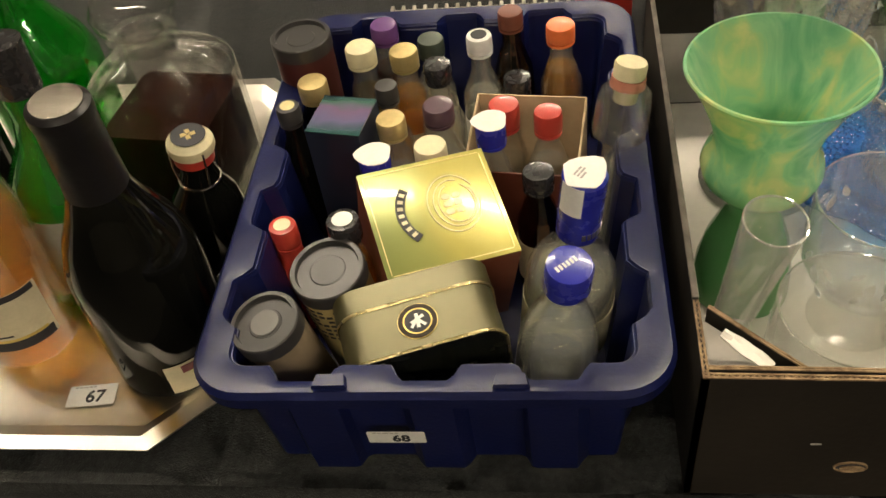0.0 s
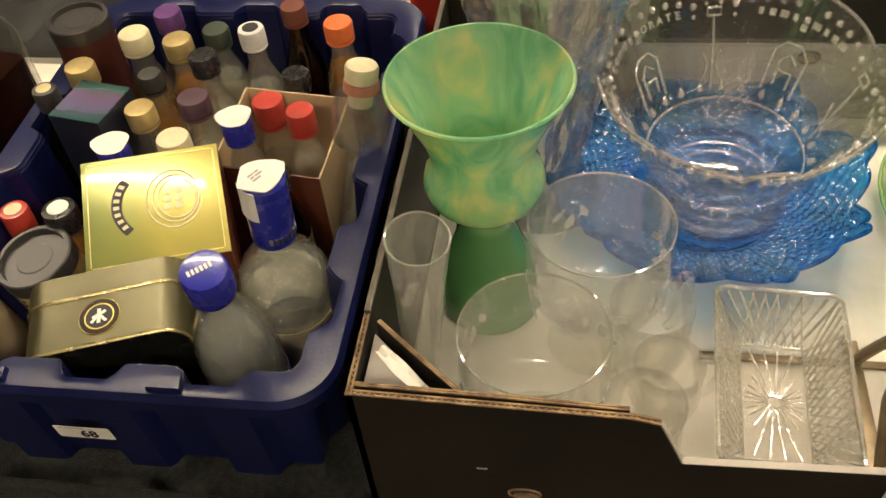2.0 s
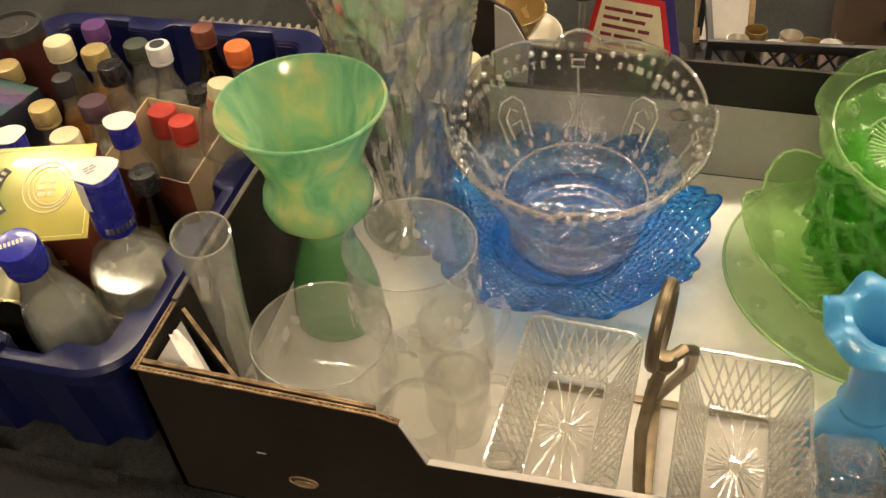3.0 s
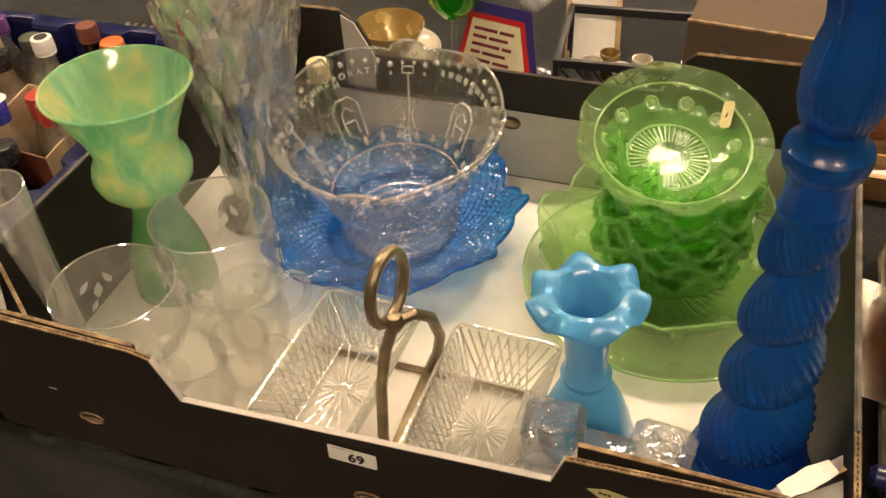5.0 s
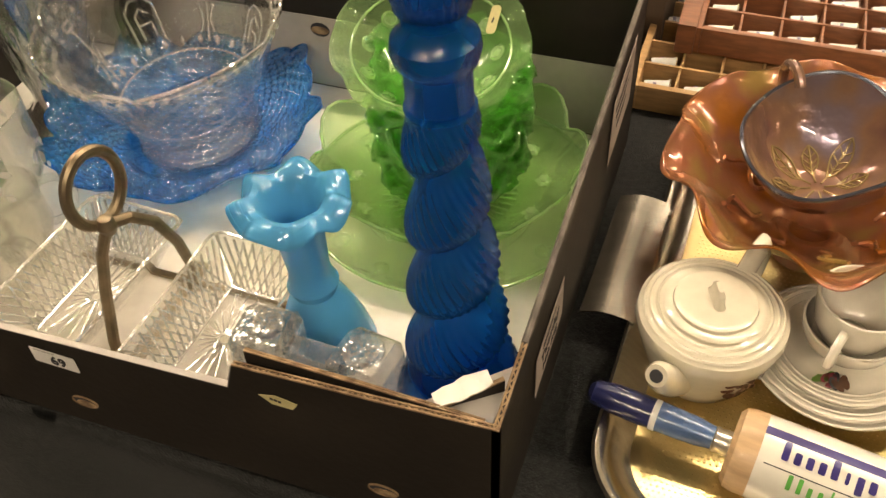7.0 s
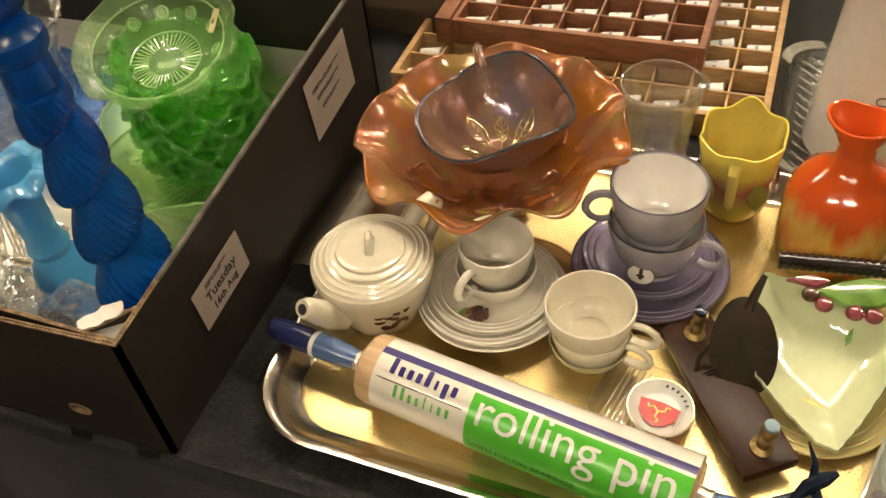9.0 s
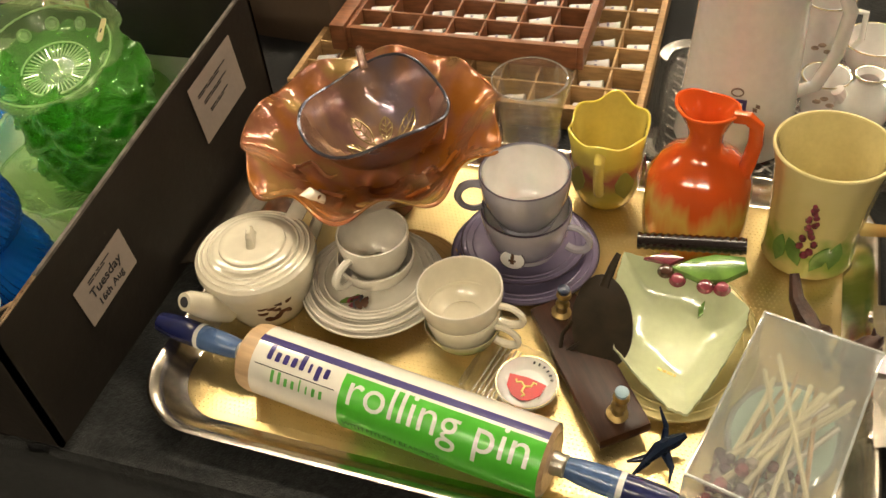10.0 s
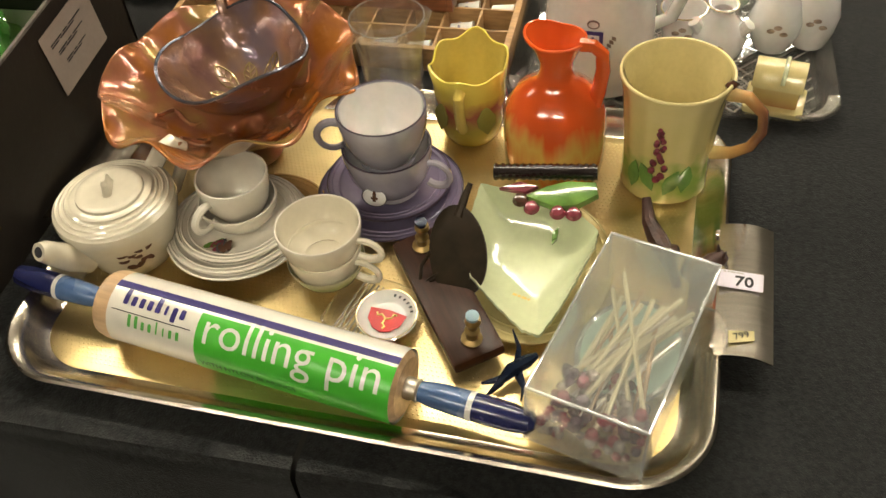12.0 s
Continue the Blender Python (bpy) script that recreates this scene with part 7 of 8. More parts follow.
# ---- yellow tankard with moulded flowers ----
mu = thing("yellow_tankard", pose(1.1005, 0.3200, TF, 0, 0, -12) @ Matrix.Diagonal((0.92, 0.92, 0.93, 1)), "soft yellow pottery tankard with moulded foxgloves", "tankard")
part("mug_body", lathe(shell([(0.037, 0), (0.039, 0.002), (0.0385, 0.010), (0.0385, 0.04), (0.041, 0.075), (0.0440, 0.102), (0.0480, 0.117)], 0.0032), 72, lambda a, i, r, z: (r + 0.0006 * math.sin(14 * a + z * 200) * (0.01 < z < 0.11), z)), MUG_GLAZE, mu)
part("glazed_inside", lathe([(0, 0.01), (0.033, 0.01), (0.0340, 0.04), (0.0364, 0.075), (0.0394, 0.102), (0.0440, 0.1176)], 60), YELLOW_SOFT, mu, "plain pale yellow inside")
part("handle", sweep([(0.044, 0.0, 0.104), (0.060, -0.002, 0.106), (0.074, -0.003, 0.094), (0.077, -0.003, 0.076), (0.070, -0.003, 0.058), (0.056, -0.002, 0.046), (0.0385, 0.0, 0.040)], lambda s: 0.0062 - 0.0015 * math.sin(math.pi * s), 12), banded("twig_glaze", [(0, (0.55, 0.42, 0.16)), (0.55, (0.42, 0.22, 0.07)), (1, (0.16, 0.06, 0.03))], 0, 0.04, 0.078, wobble=0.3), mu, "brown twig-shaped handle")
fx = []
for k in range(13):
    z = 0.030 + 0.0046 * k
    a = radians(-88 + 10 * math.sin(k * 2.6) * (1 - k / 15))
    r = 0.0388 + max(0, z - 0.04) * 0.075 + 0.001
    fx.append(moved(lathe([(0, -0.004), (0.003, -0.002), (0.0038 - 0.00015 * k, 0.001), (0.002, 0.004), (0, 0.0045)], 8), Matrix.Translation((r * math.cos(a), r * math.sin(a), z)) @ pose(0, 0, 0, 30, 20 * math.sin(k), 0)))
parts("foxglove_bell", fx, GLAZE_PLUM, mu, "plum moulded foxglove bell")
for k, a0 in enumerate((-120, -100, -70, -52, 60, 150)):
    a = radians(a0)
    part("moulded_leaf", moved(prism([(0, -0.014), (0.006, -0.004), (0.0065, 0.004), (0.003, 0.012), (0, 0.016), (-0.003, 0.012), (-0.0065, 0.004), (-0.006, -0.004)], 0, 0.0012, 0.0004), Matrix.Translation((0.0392 * math.cos(a), 0.0392 * math.sin(a), 0.026 + 0.003 * (k % 2))) @ pose(0, 0, 0, 0, 0, a0 + 90) @ pose(0, 0, 0, 88, 0, 0) @ pose(0, 0, 0, 0, 0, 30 * math.sin(k * 2))), GLAZE_GREEN, mu)
part("rim_bud", moved(lathe([(0, -0.006), (0.003, -0.003), (0.004, 0.002), (0, 0.007)], 10), Matrix.Translation((0.0450, -0.004, 0.116)) @ pose(0, 0, 0, 0, 70, 0)), GLAZE_BROWN, mu)

# ---- pale green leaf dish on a yellow plate ----
under = plate(1.0080, 0.1950, TF, 0.0650, YELLOW_SOFT, "pale yellow oval pottery plate under the leaf dish")
under.matrix_basis = under.matrix_basis @ Matrix.Diagonal((0.95, 1.20, 1, 1))
ld = thing("leaf_dish", frame_from((1.0110, 0.1925, TF + 0.012), (0.98, 0.06, 0.06), (-0.05, 0.95, 0.24)), "pale green pottery leaf dish with cherries and twig handle", "dish")
pts = [(-0.042, 0.050), (-0.020, 0.046), (0.004, 0.042), (0.026, 0.032), (0.044, 0.012), (0.042, -0.002), (0.032, -0.024), (0.020, -0.046), (0.008, -0.064), (-0.004, -0.060), (-0.026, -0.040), (-0.042, -0.024), (-0.047, -0.006), (-0.046, 0.022)]
fine = []
for i in range(len(pts)):
    for k in range(5):
        x = pts[i][0] + (pts[(i + 1) % len(pts)][0] - pts[i][0]) * k / 5
        y = pts[i][1] + (pts[(i + 1) % len(pts)][1] - pts[i][1]) * k / 5
        s = 1 + 0.012 * ((i * 5 + k) % 2)
        fine.append((x * s, y * s))
lev = lambda s, z: [(x * s * 1.08, y * s * 1.1, z + (0.006 * (s > 0.9)) * math.cos(2 * math.atan2(y, x) + 0.5)) for x, y in fine]
part("dish_body", loft([lev(0.50, 0.0), lev(0.62, 0.003), lev(0.85, 0.014), lev(1.0, 0.026), lev(0.985, 0.0285), lev(0.84, 0.0175), lev(0.62, 0.0068), lev(0.40, 0.0045)]), LEAF_PALE, ld, sharp=60)
part("twig_handle", sweep([(-0.036 + 0.0805 * i / 60, 0.068, 0.026) for i in range(61)], lambda s: 0.0066 + 0.0005 * math.sin(s * 94), 12), TWIG, ld, "dark brown ribbed twig handle")
part("leaf_relief", prism([(-0.010, 0.044), (0.006, 0.053), (0.022, 0.058), (0.044, 0.057), (0.046, 0.046), (0.030, 0.036), (0.014, 0.034)], 0.021, 0.0295, 0.002), GLAZE_GREEN, ld, "green moulded leaf")
part("leaf_relief", prism([(-0.030, 0.050), (-0.014, 0.056), (0.000, 0.052), (-0.010, 0.046)], 0.026, 0.031, 0.001), GLAZE_PLUM, ld, "plum moulded leaf")
for x, y, m in ((-0.004, 0.034, GLAZE_PLUM), (0.016, 0.030, GLAZE_PLUM), (0.028, 0.029, GLAZE_PLUM), (-0.013, 0.041, GLAZE_BROWN)):
    part("cherry", moved(lathe([(0, -0.005), (0.0045, -0.0035), (0.0063, 0), (0.0045, 0.0035), (0, 0.005)], 16), pose(x, y, 0.0275)), m, ld, "plum red moulded cherry")
part("leaf_relief", prism([(0.012, 0.018), (0.017, 0.024), (0.016, 0.014), (0.012, 0.010)], 0.0125, 0.0185, 0.001), GLAZE_GREEN, ld)
part("incised_mark", moved(bars([(0.2, 0.15, 0.25, 0.1)], 0.002, 0.016), pose(-0.006, -0.038, 0.0195, -14, 0, -20)), INK_GOLD, ld, "faint gold mark", flat=True)

# ---- dark wooden plaque with brass posts and a bronze disc ----
pk = thing("wooden_plaque", frame_from((0.9490, 0.1490, TF + 0.0145), (0.066, -0.098, 0.0), (0.098, 0.066, 0.012)), "dark wooden stand with brass posts", "wooden stand")
part("board", cube(0.132, 0.040, 0.011, 0.004), WOOD_DARK, pk)
part("foot", cube(0.012, 0.022, 0.010, 0.001, (0.045, 0, -0.0095)), WOOD_DARK, pk)
part("foot", cube(0.012, 0.022, 0.010, 0.001, (-0.045, 0, -0.0095)), WOOD_DARK, pk)
for x, dx in ((-0.050, -0.004), (0.050, 0.002)):
    kn = part("brass_post", moved(lathe([(0.0, 0), (0.0078, 0), (0.0078, 0.0015), (0.0045, 0.004), (0.0036, 0.009), (0.0055, 0.012), (0.0036, 0.015), (0.0042, 0.020), (0.0058, 0.0225), (0.0050, 0.027), (0, 0.0285)], 20), pose(x, 0.001, 0.0054, -8, 6, 0)), BRASS, pk, "turned brass post")
    part("post_tip", moved(lathe([(0, 0), (0.0046, 0.001), (0.0048, 0.004), (0, 0.006)], 14), pose(x + 0.003, 0.004, 0.0315, -8, 6, 0)), BLUE_ENAMEL if x < 0 else surface("pale_blue_tip", (0.25, 0.38, 0.45), 0.3), kn)
disc = thing("bronze_disc", frame_from((0.9560, 0.1680, TF + 0.038), (-0.15, 0.62, 0.77), (-0.95, 0.05, -0.2)), "dark bronze pierced disc propped on the stand", "bronze disc")
part("plate", moved(prism([(0.035 * math.cos(a) + 0.004 * math.cos(2 * a), 0.0225 * math.sin(a) * (1 + 0.15 * math.cos(a))) for a in [TAU * i / 36 for i in range(36)]], -0.001, 0.001, 0.0005), pose(0, 0, 0)), BRONZE, disc)
part("pierced_rim", merged(*[sweep([(-0.031 + 0.004 * k, 0.018 - 0.002 * abs(k - 1), 0.0005), (-0.026 + 0.004 * k, 0.030 - 0.003 * abs(k - 1), 0.0005), (-0.020 + 0.004 * k, 0.019 - 0.002 * abs(k - 1), 0.0005)], 0.0012, 6) for k in range(3)] + [sweep([(-0.038, 0.010, 0), (-0.034, 0.024, 0), (-0.022, 0.033, 0), (-0.006, 0.030, 0), (0.004, 0.022, 0)], 0.0016, 8)]), BRONZE, disc)
part("tail", sweep([(0.030, -0.002, 0), (0.045, -0.008, -0.002), (0.054, -0.012, -0.004)], lambda s: 0.004 - 0.002 * s, 8), BRONZE, disc)

# ---- small glass ashtray and souvenir dish ----
ga = thing("glass_ashtray", pose(0.8955, 0.1315, TF, 0, 0, -14), "small square ribbed glass ashtray", "ashtray")
lp = lambda w, z, r: [(x, y, z) for x, y in rounded(w, w * 0.92, r, 4)]
part("ashtray_body", loft([lp(0.052, 0, 0.004), lp(0.056, 0.002, 0.005), lp(0.062, 0.012, 0.007), lp(0.058, 0.0125, 0.006), lp(0.050, 0.005, 0.005)]), PRESSED, ga)
parts("rib", [cube(0.0012, 0.050, 0.0012, 0, (x, 0, 0.0055)) for x in [-0.02 + 0.004 * i for i in range(11)]], RELIEF, ga)
sd = thing("souvenir_dish", pose(0.9090, 0.1260, TF + 0.0062, 4, 2, 0), "little round white souvenir dish with a red shield", "souvenir dish")
part("dish_body", lathe(shell([(0.015, 0), (0.0165, 0.001), (0.0205, 0.004), (0.0235, 0.0065)], 0.0018), 40), CHINA, sd)
part("rim_line", sweep([(0.0226 * math.cos(TAU * i / 48), 0.0226 * math.sin(TAU * i / 48), 0.0073) for i in range(48)], 0.0005, 4, closed=True), GILT, sd, "gilt rim")
sh = part("shield", moved(prism([(-0.0145, 0.007), (0.0, 0.0085), (0.0145, 0.007), (0.013, -0.003), (0.007, -0.0095), (0.0, -0.012), (-0.007, -0.0095), (-0.013, -0.003)], 0.0022, 0.0030), pose(-0.001, -0.002, 0.0002, 0, 0, -8)), INK_RED, sd, "red painted shield", flat=True)
part("emblem", moved(merged(*[moved(sweep([(0, 0, 0), (0.0045, 0.001, 0), (0.0055, 0.0045, 0), (0.008, 0.004, 0)], 0.0008, 5), pose(0, 0, 0, 0, 0, 120 * k)) for k in range(3)]), pose(-0.001, -0.002, 0.0036)), INK_GOLD, sh, "gold three-legged emblem")
part("rim_letters", merged(*[moved(cube(0.0016, 0.0024, 0.0002, 0), Matrix.Translation((0.0185 * math.cos(a), 0.0185 * math.sin(a), 0.0058)) @ pose(0, 0, 0, 0, 0, math.degrees(a) - 90)) for a in [radians(20 + 13 * i) for i in range(6)]]), INK, sd, "dark letter shapes", flat=True)

# ---- blue swallow brooch ----
br = thing("swallow_brooch", pose(1.0120, 0.0930, TF + 0.008, 0, 0, 20), "dark blue enamel swallow ornament", "ornament")
part("bird", merged(sweep([(-0.014, -0.006, 0.0), (-0.004, 0.0, 0.004), (0.008, 0.004, 0.006), (0.016, 0.006, 0.009)], lambda s: 0.0045 * math.sin(math.pi * (0.12 + 0.8 * s)) + 0.001, 8), sweep([(0, 0.002, 0.004), (0.004, 0.014, 0.010), (0.002, 0.026, 0.016)], lambda s: 0.0042 - 0.0035 * s, 6, 0.4), sweep([(0, -0.001, 0.003), (0.002, -0.014, 0.002), (-0.002, -0.024, 0.0)], lambda s: 0.0042 - 0.0035 * s, 6, 0.4), sweep([(-0.012, -0.006, 0.001), (-0.024, -0.014, -0.002)], lambda s: 0.003 - 0.002 * s, 6, 0.4), sweep([(-0.012, -0.004, 0.001), (-0.026, -0.004, -0.001)], lambda s: 0.003 - 0.002 * s, 6, 0.4)), BLUE_ENAMEL, br)

# ---- carved twig and bird ----
tw = thing("carved_twig", pose(0, 0, 0), "dark brown carved twig ornament", "ornament")
part("twig", sweep([(1.088, 0.262, TF + 0.028), (1.092, 0.248, TF + 0.016), (1.100, 0.234, TF + 0.011), (1.105, 0.222, TF + 0.013), (1.112, 0.206, TF + 0.011), (1.117, 0.190, TF + 0.008)], lambda s: 0.0035 + 0.0045 * math.sin(math.pi * min(1, s * 1.1)) ** 1.5, 10), BARK, tw)
part("bud", moved(lathe([(0, -0.012), (0.004, -0.006), (0.0055, 0.002), (0.003, 0.009), (0, 0.012)], 12, lambda a, i, r, z: (r * (1 + 0.2 * math.cos(4 * a + z * 200)), z)), Matrix.Translation((1.112, 0.214, TF + 0.020)) @ pose(0, 0, 0, 60, 20, 0)), BARK, tw)
ow = thing("carved_squirrel", pose(1.1360, 0.2060, TF, 0, 0, 40), "small dark brown carved animal ornament", "ornament")
part("carving", merged(sweep([(-0.010, 0, 0.006), (0.0, 0.002, 0.011), (0.010, 0.0, 0.016), (0.018, 0.0, 0.020)], lambda s: 0.0085 * math.sin(math.pi * (0.15 + 0.7 * s)), 12), sweep([(-0.008, 0, 0.008), (-0.016, 0.004, 0.016), (-0.012, 0.006, 0.026)], lambda s: 0.006 - 0.003 * s, 10), sweep([(0.014, 0.003, 0.022), (0.013, 0.004, 0.029)], lambda s: 0.0022 - 0.0015 * s, 6), sweep([(0.014, -0.003, 0.022), (0.013, -0.005, 0.029)], lambda s: 0.0022 - 0.0015 * s, 6), sweep([(0.006, 0.005, 0.012), (0.010, 0.008, 0.001)], 0.0028, 6), sweep([(-0.004, -0.006, 0.008), (-0.004, -0.009, 0.001)], 0.0028, 6)), BARK, ow)

# ---- perspex box of hat pins ----
def pin_box():
    # its front end stands on the tray's sloping rim
    m = frame_from((1.0830, 0.1050, TF + 0.0050), (0.078, -0.021, 0.0), (0.038, 0.153, -0.008))
    b = thing("perspex_box", m, "clear perspex box full of beaded hat pins", "plastic box")
    w, d, h, t = 0.080, 0.154, 0.054, 0.0016
    for nm, sx, sy, sz, x, y, z in (("bottom", w, d, t, 0, 0, t / 2), ("lid", w, d, t, 0, 0, h + t / 2), ("side", t, d, h - t, -w / 2 + t / 2, 0, h / 2), ("side", t, d, h - t, w / 2 - t / 2, 0, h / 2), ("end", w - 2 * t, t, h - t, 0, -d / 2 + t / 2, h / 2), ("end", w - 2 * t, t, h - t, 0, d / 2 - t / 2, h / 2)):
        part(nm, cube(sx, sy, sz, 0.0004, (x, y, z + (0.0002 if nm in ("side", "end") else 0)), 1), PERSPEX, b)
    for x in (-w / 2 + 0.0006, w / 2 - 0.0006):
        for y in (-d / 2 + 0.0006, d / 2 - 0.0006):
            part("edge", cube(0.0016, 0.0016, h, 0, (x, y, h / 2 + 0.001)), PERSPEX_EDGE, b)
        part("edge", cube(0.0018, d, 0.0022, 0.0005, (x, 0, h + 0.0008)), PERSPEX_EDGE, b)
    for y in (-d / 2 + 0.0006, d / 2 - 0.0006):
        part("edge", cube(w, 0.0018, 0.0022, 0.0005, (0, y, h + 0.0008)), PERSPEX_EDGE, b)
    rnd = random.Random(5)
    for k in range(26):
        x0, x1 = rnd.uniform(-0.030, 0.030), rnd.uniform(-0.034, 0.034)
        y0, y1 = rnd.uniform(-0.062, -0.030), rnd.uniform(0.015, 0.058)
        z0, z1 = 0.014 + 0.0010 * k, 0.015 + 0.0012 * k
        pin = thing("hat_pin", m, "hat pin with a pale stem and bead head", "hat pin", "hat pins in the box")
        part("stem", sweep([(x0, y0, z0), ((x0 + x1) / 2, (y0 + y1) / 2, (z0 + z1) / 2 + 0.001), (x1, y1, z1)], rnd.choice((0.0012, 0.0017, 0.0021)), 6), rnd.choice((STICK, STICK, STICK, WOOD_PALE, SILVER)), pin)
        rr = rnd.uniform(0.0032, 0.0052)
        part("bead_head", moved(lathe([(0, -rr), (rr * 0.7, -rr * 0.7), (rr, 0), (rr * 0.7, rr * 0.7), (0, rr)], 14), pose(x0, y0 - rr, z0 + 0.001)), rnd.choice((BEAD, BEAD_PLUM, BEAD_PLUM, BEAD_RED, BEAD)), pin)
    bd = lathe([(0, -1), (0.5, -0.86), (0.86, -0.5), (1, 0), (0.86, 0.5), (0.5, 0.86), (0, 1)], 12)
    mes = [to_mesh("loose_bead", bd.copy(), q) for q in (BEAD, BEAD_PLUM, BEAD_RED)]
    bd.free()
    for k in range(120):
        ob = new("loose_bead", mes[k % 3])
        r = rnd.uniform(0.0025, 0.0044)
        ob.matrix_basis = m @ Matrix.Translation((rnd.uniform(-0.033, 0.033), rnd.uniform(-0.071, -0.020), 0.0022 + r + rnd.choice((0, 0.008, 0.016)))) @ Matrix.Diagonal((r, r, r, 1))
        tagged(ob, "loose round bead in the perspex box", "bead", "loose beads")
    # made-up oval sheet and ring, in place of a blurred bright reflection
    ln = thing("lining_paper", m, "oval pale teal sheet added for a blurred bright ring", "lining")
    oval = [(0.035 * math.cos(TAU * i / 48), 0.046 * math.sin(TAU * i / 48)) for i in range(48)]
    part("sheet", moved(prism(oval, 0.0105, 0.0111), pose(0, 0.016, 0)), TEAL, ln, flat=True)
    part("rolled_edge", moved(sweep([(x, y, 0.0095) for x, y in oval], 0.0026, 8, closed=True), pose(0, 0.016, 0)), PERSPEX_EDGE, ln, "pale ring added round the oval as a reflection")
    return b


pin_box()


# ---- silver tray of bottles, lot 67 ----
sv = thing("silver_tray", pose(-0.640, 0.232, 0.0008), "oblong silver-plated tray with cut corners", "tray")
oct_ = lambda w, d, c, z: [(x, y, z) for x, y in ((w / 2, -d / 2 + c), (w / 2, d / 2 - c), (w / 2 - c, d / 2), (-w / 2 + c, d / 2), (-w / 2, d / 2 - c), (-w / 2, -d / 2 + c), (-w / 2 + c, -d / 2), (w / 2 - c, -d / 2))]
part("tray_floor", loft([oct_(0.58, 0.36, 0.03, 0.0), oct_(0.60, 0.38, 0.035, 0.004), oct_(0.601, 0.381, 0.0355, 0.0060), oct_(0.58, 0.36, 0.03, 0.0035)]), SILVER, sv)
part("tray_rim", loft([oct_(0.601, 0.381, 0.0355, 0.0040), oct_(0.63, 0.41, 0.045, 0.013), oct_(0.655, 0.43, 0.05, 0.0125), oct_(0.656, 0.431, 0.05, 0.0145), oct_(0.63, 0.409, 0.045, 0.0152), oct_(0.602, 0.382, 0.036, 0.0065)], False, False), SILVER, sv, "raised silver border with cut corners")
sticker("67", frame_from((-0.425, 0.0680, 0.0062), (0.99, 0.10, 0), (-0.10, 0.99, 0)), 0.037, 0.0185)
SF = 0.0047


def tall_bottle(name, base, top, prof, glass_mat, label, cap=None, cap_mat=None, liquid=None, labels=(), n=44, t=0.0025):
    d = Vector(top) - Vector(base)
    b = thing(name, Matrix.Translation(base) @ Vector((0, 0, 1)).rotation_difference(d).to_matrix().to_4x4(), label, "bottle", "bottles on the silver tray")
    part("glass_body", lathe(shell(prof, t), n), glass_mat, b)
    if liquid:
        lp_, lm = liquid
        part("liquid", lathe(lp_, n), lm, b)
    if cap:
        part("capsule", lathe(cap, n), cap_mat, b)
    for nm, r, z0, z1, m, a0, a1, words in labels:
        k = 16
        vs = []
        for i in range(k + 1):
            a = radians(a0 + (a1 - a0) * i / k)
            for rr in (r + 0.0004, r + 0.0008):
                vs += [(rr * math.cos(a), rr * math.sin(a), z0), (rr * math.cos(a), rr * math.sin(a), z1)]
        fc = []
        for i in range(k):
            o = 4 * i
            fc += [(o, o + 4, o + 5, o + 1), (o + 2, o + 3, o + 7, o + 6), (o + 1, o + 5, o + 7, o + 3), (o, o + 2, o + 6, o + 4)]
        part(nm, raw(vs, fc), m, b, words)
    return b


R = 0.046
ch = tall_bottle("champagne_bottle", (-0.371, 0.113, SF), (-0.357, 0.100, 0.252), [(R * 0.9, 0), (R, 0.004), (R, 0.10), (R * 0.97, 0.118), (R * 0.8, 0.142), (R * 0.56, 0.165), (R * 0.42, 0.185), (R * 0.37, 0.21), (0.0175, 0.235)], DARK_GLASS, "dark champagne bottle with black foil on the tray",
                 [(0.0160, 0.175), (0.0205, 0.176), (0.0195, 0.20), (0.0185, 0.235), (0.0195, 0.240), (0.0190, 0.246), (0.016, 0.2485), (0, 0.249)], surface("black_foil", (0.010, 0.009, 0.010), 0.35, metal=0.2, grain=60, bump=0.6, bump_scale=60),
                 labels=(("body_label", R, 0.008, 0.040, PAPER_CREAM, -75, 30, "cream and blue paper label"), ("label_band", R + 0.0006, 0.030, 0.038, GLAZE_PLUM, -60, 15, "dark red lettering band"), ("label_seal", R + 0.0006, 0.012, 0.024, CAP_BLUE, -45, -25, "small blue seal")))
part("foil_disc", moved(lathe([(0, 0), (0.0155, 0), (0.0155, 0.0006), (0, 0.0008)], 32), pose(0, 0, 0.2488)), STEEL, ch, "shiny foil disc on the top")
tall_bottle("whisky_bottle", (-0.497, 0.128, SF), (-0.476, 0.122, 0.26), [(0.036, 0), (0.0385, 0.004), (0.0385, 0.13), (0.035, 0.15), (0.02, 0.18), (0.0135, 0.205), (0.0135, 0.25)], CLEAR, "amber whisky bottle with a black and cream label",
            [(0.0135, 0.235), (0.0152, 0.235), (0.0152, 0.265), (0, 0.2655)], CAP_BLACK, ([(0, 0.003), (0.034, 0.003), (0.0357, 0.008), (0.0357, 0.13), (0.032, 0.149), (0.018, 0.176), (0, 0.176)], AMBER),
            (("body_label", 0.0385, 0.030, 0.088, PAPER_CREAM, -170, -20, "cream label with black panels"), ("label_panel", 0.0389, 0.030, 0.040, INK, -170, -24, "black foot of the label"), ("label_panel", 0.0389, 0.040, 0.0425, INK_GOLD, -165, -30, "gold rule"), ("label_panel", 0.0389, 0.082, 0.088, INK, -165, -24, "black head of the label"), ("label_crest", 0.0393, 0.050, 0.074, INK_GOLD, -118, -84, "printed gold crest"), ("label_line", 0.0393, 0.046, 0.0475, INK, -140, -66, "black rule")))
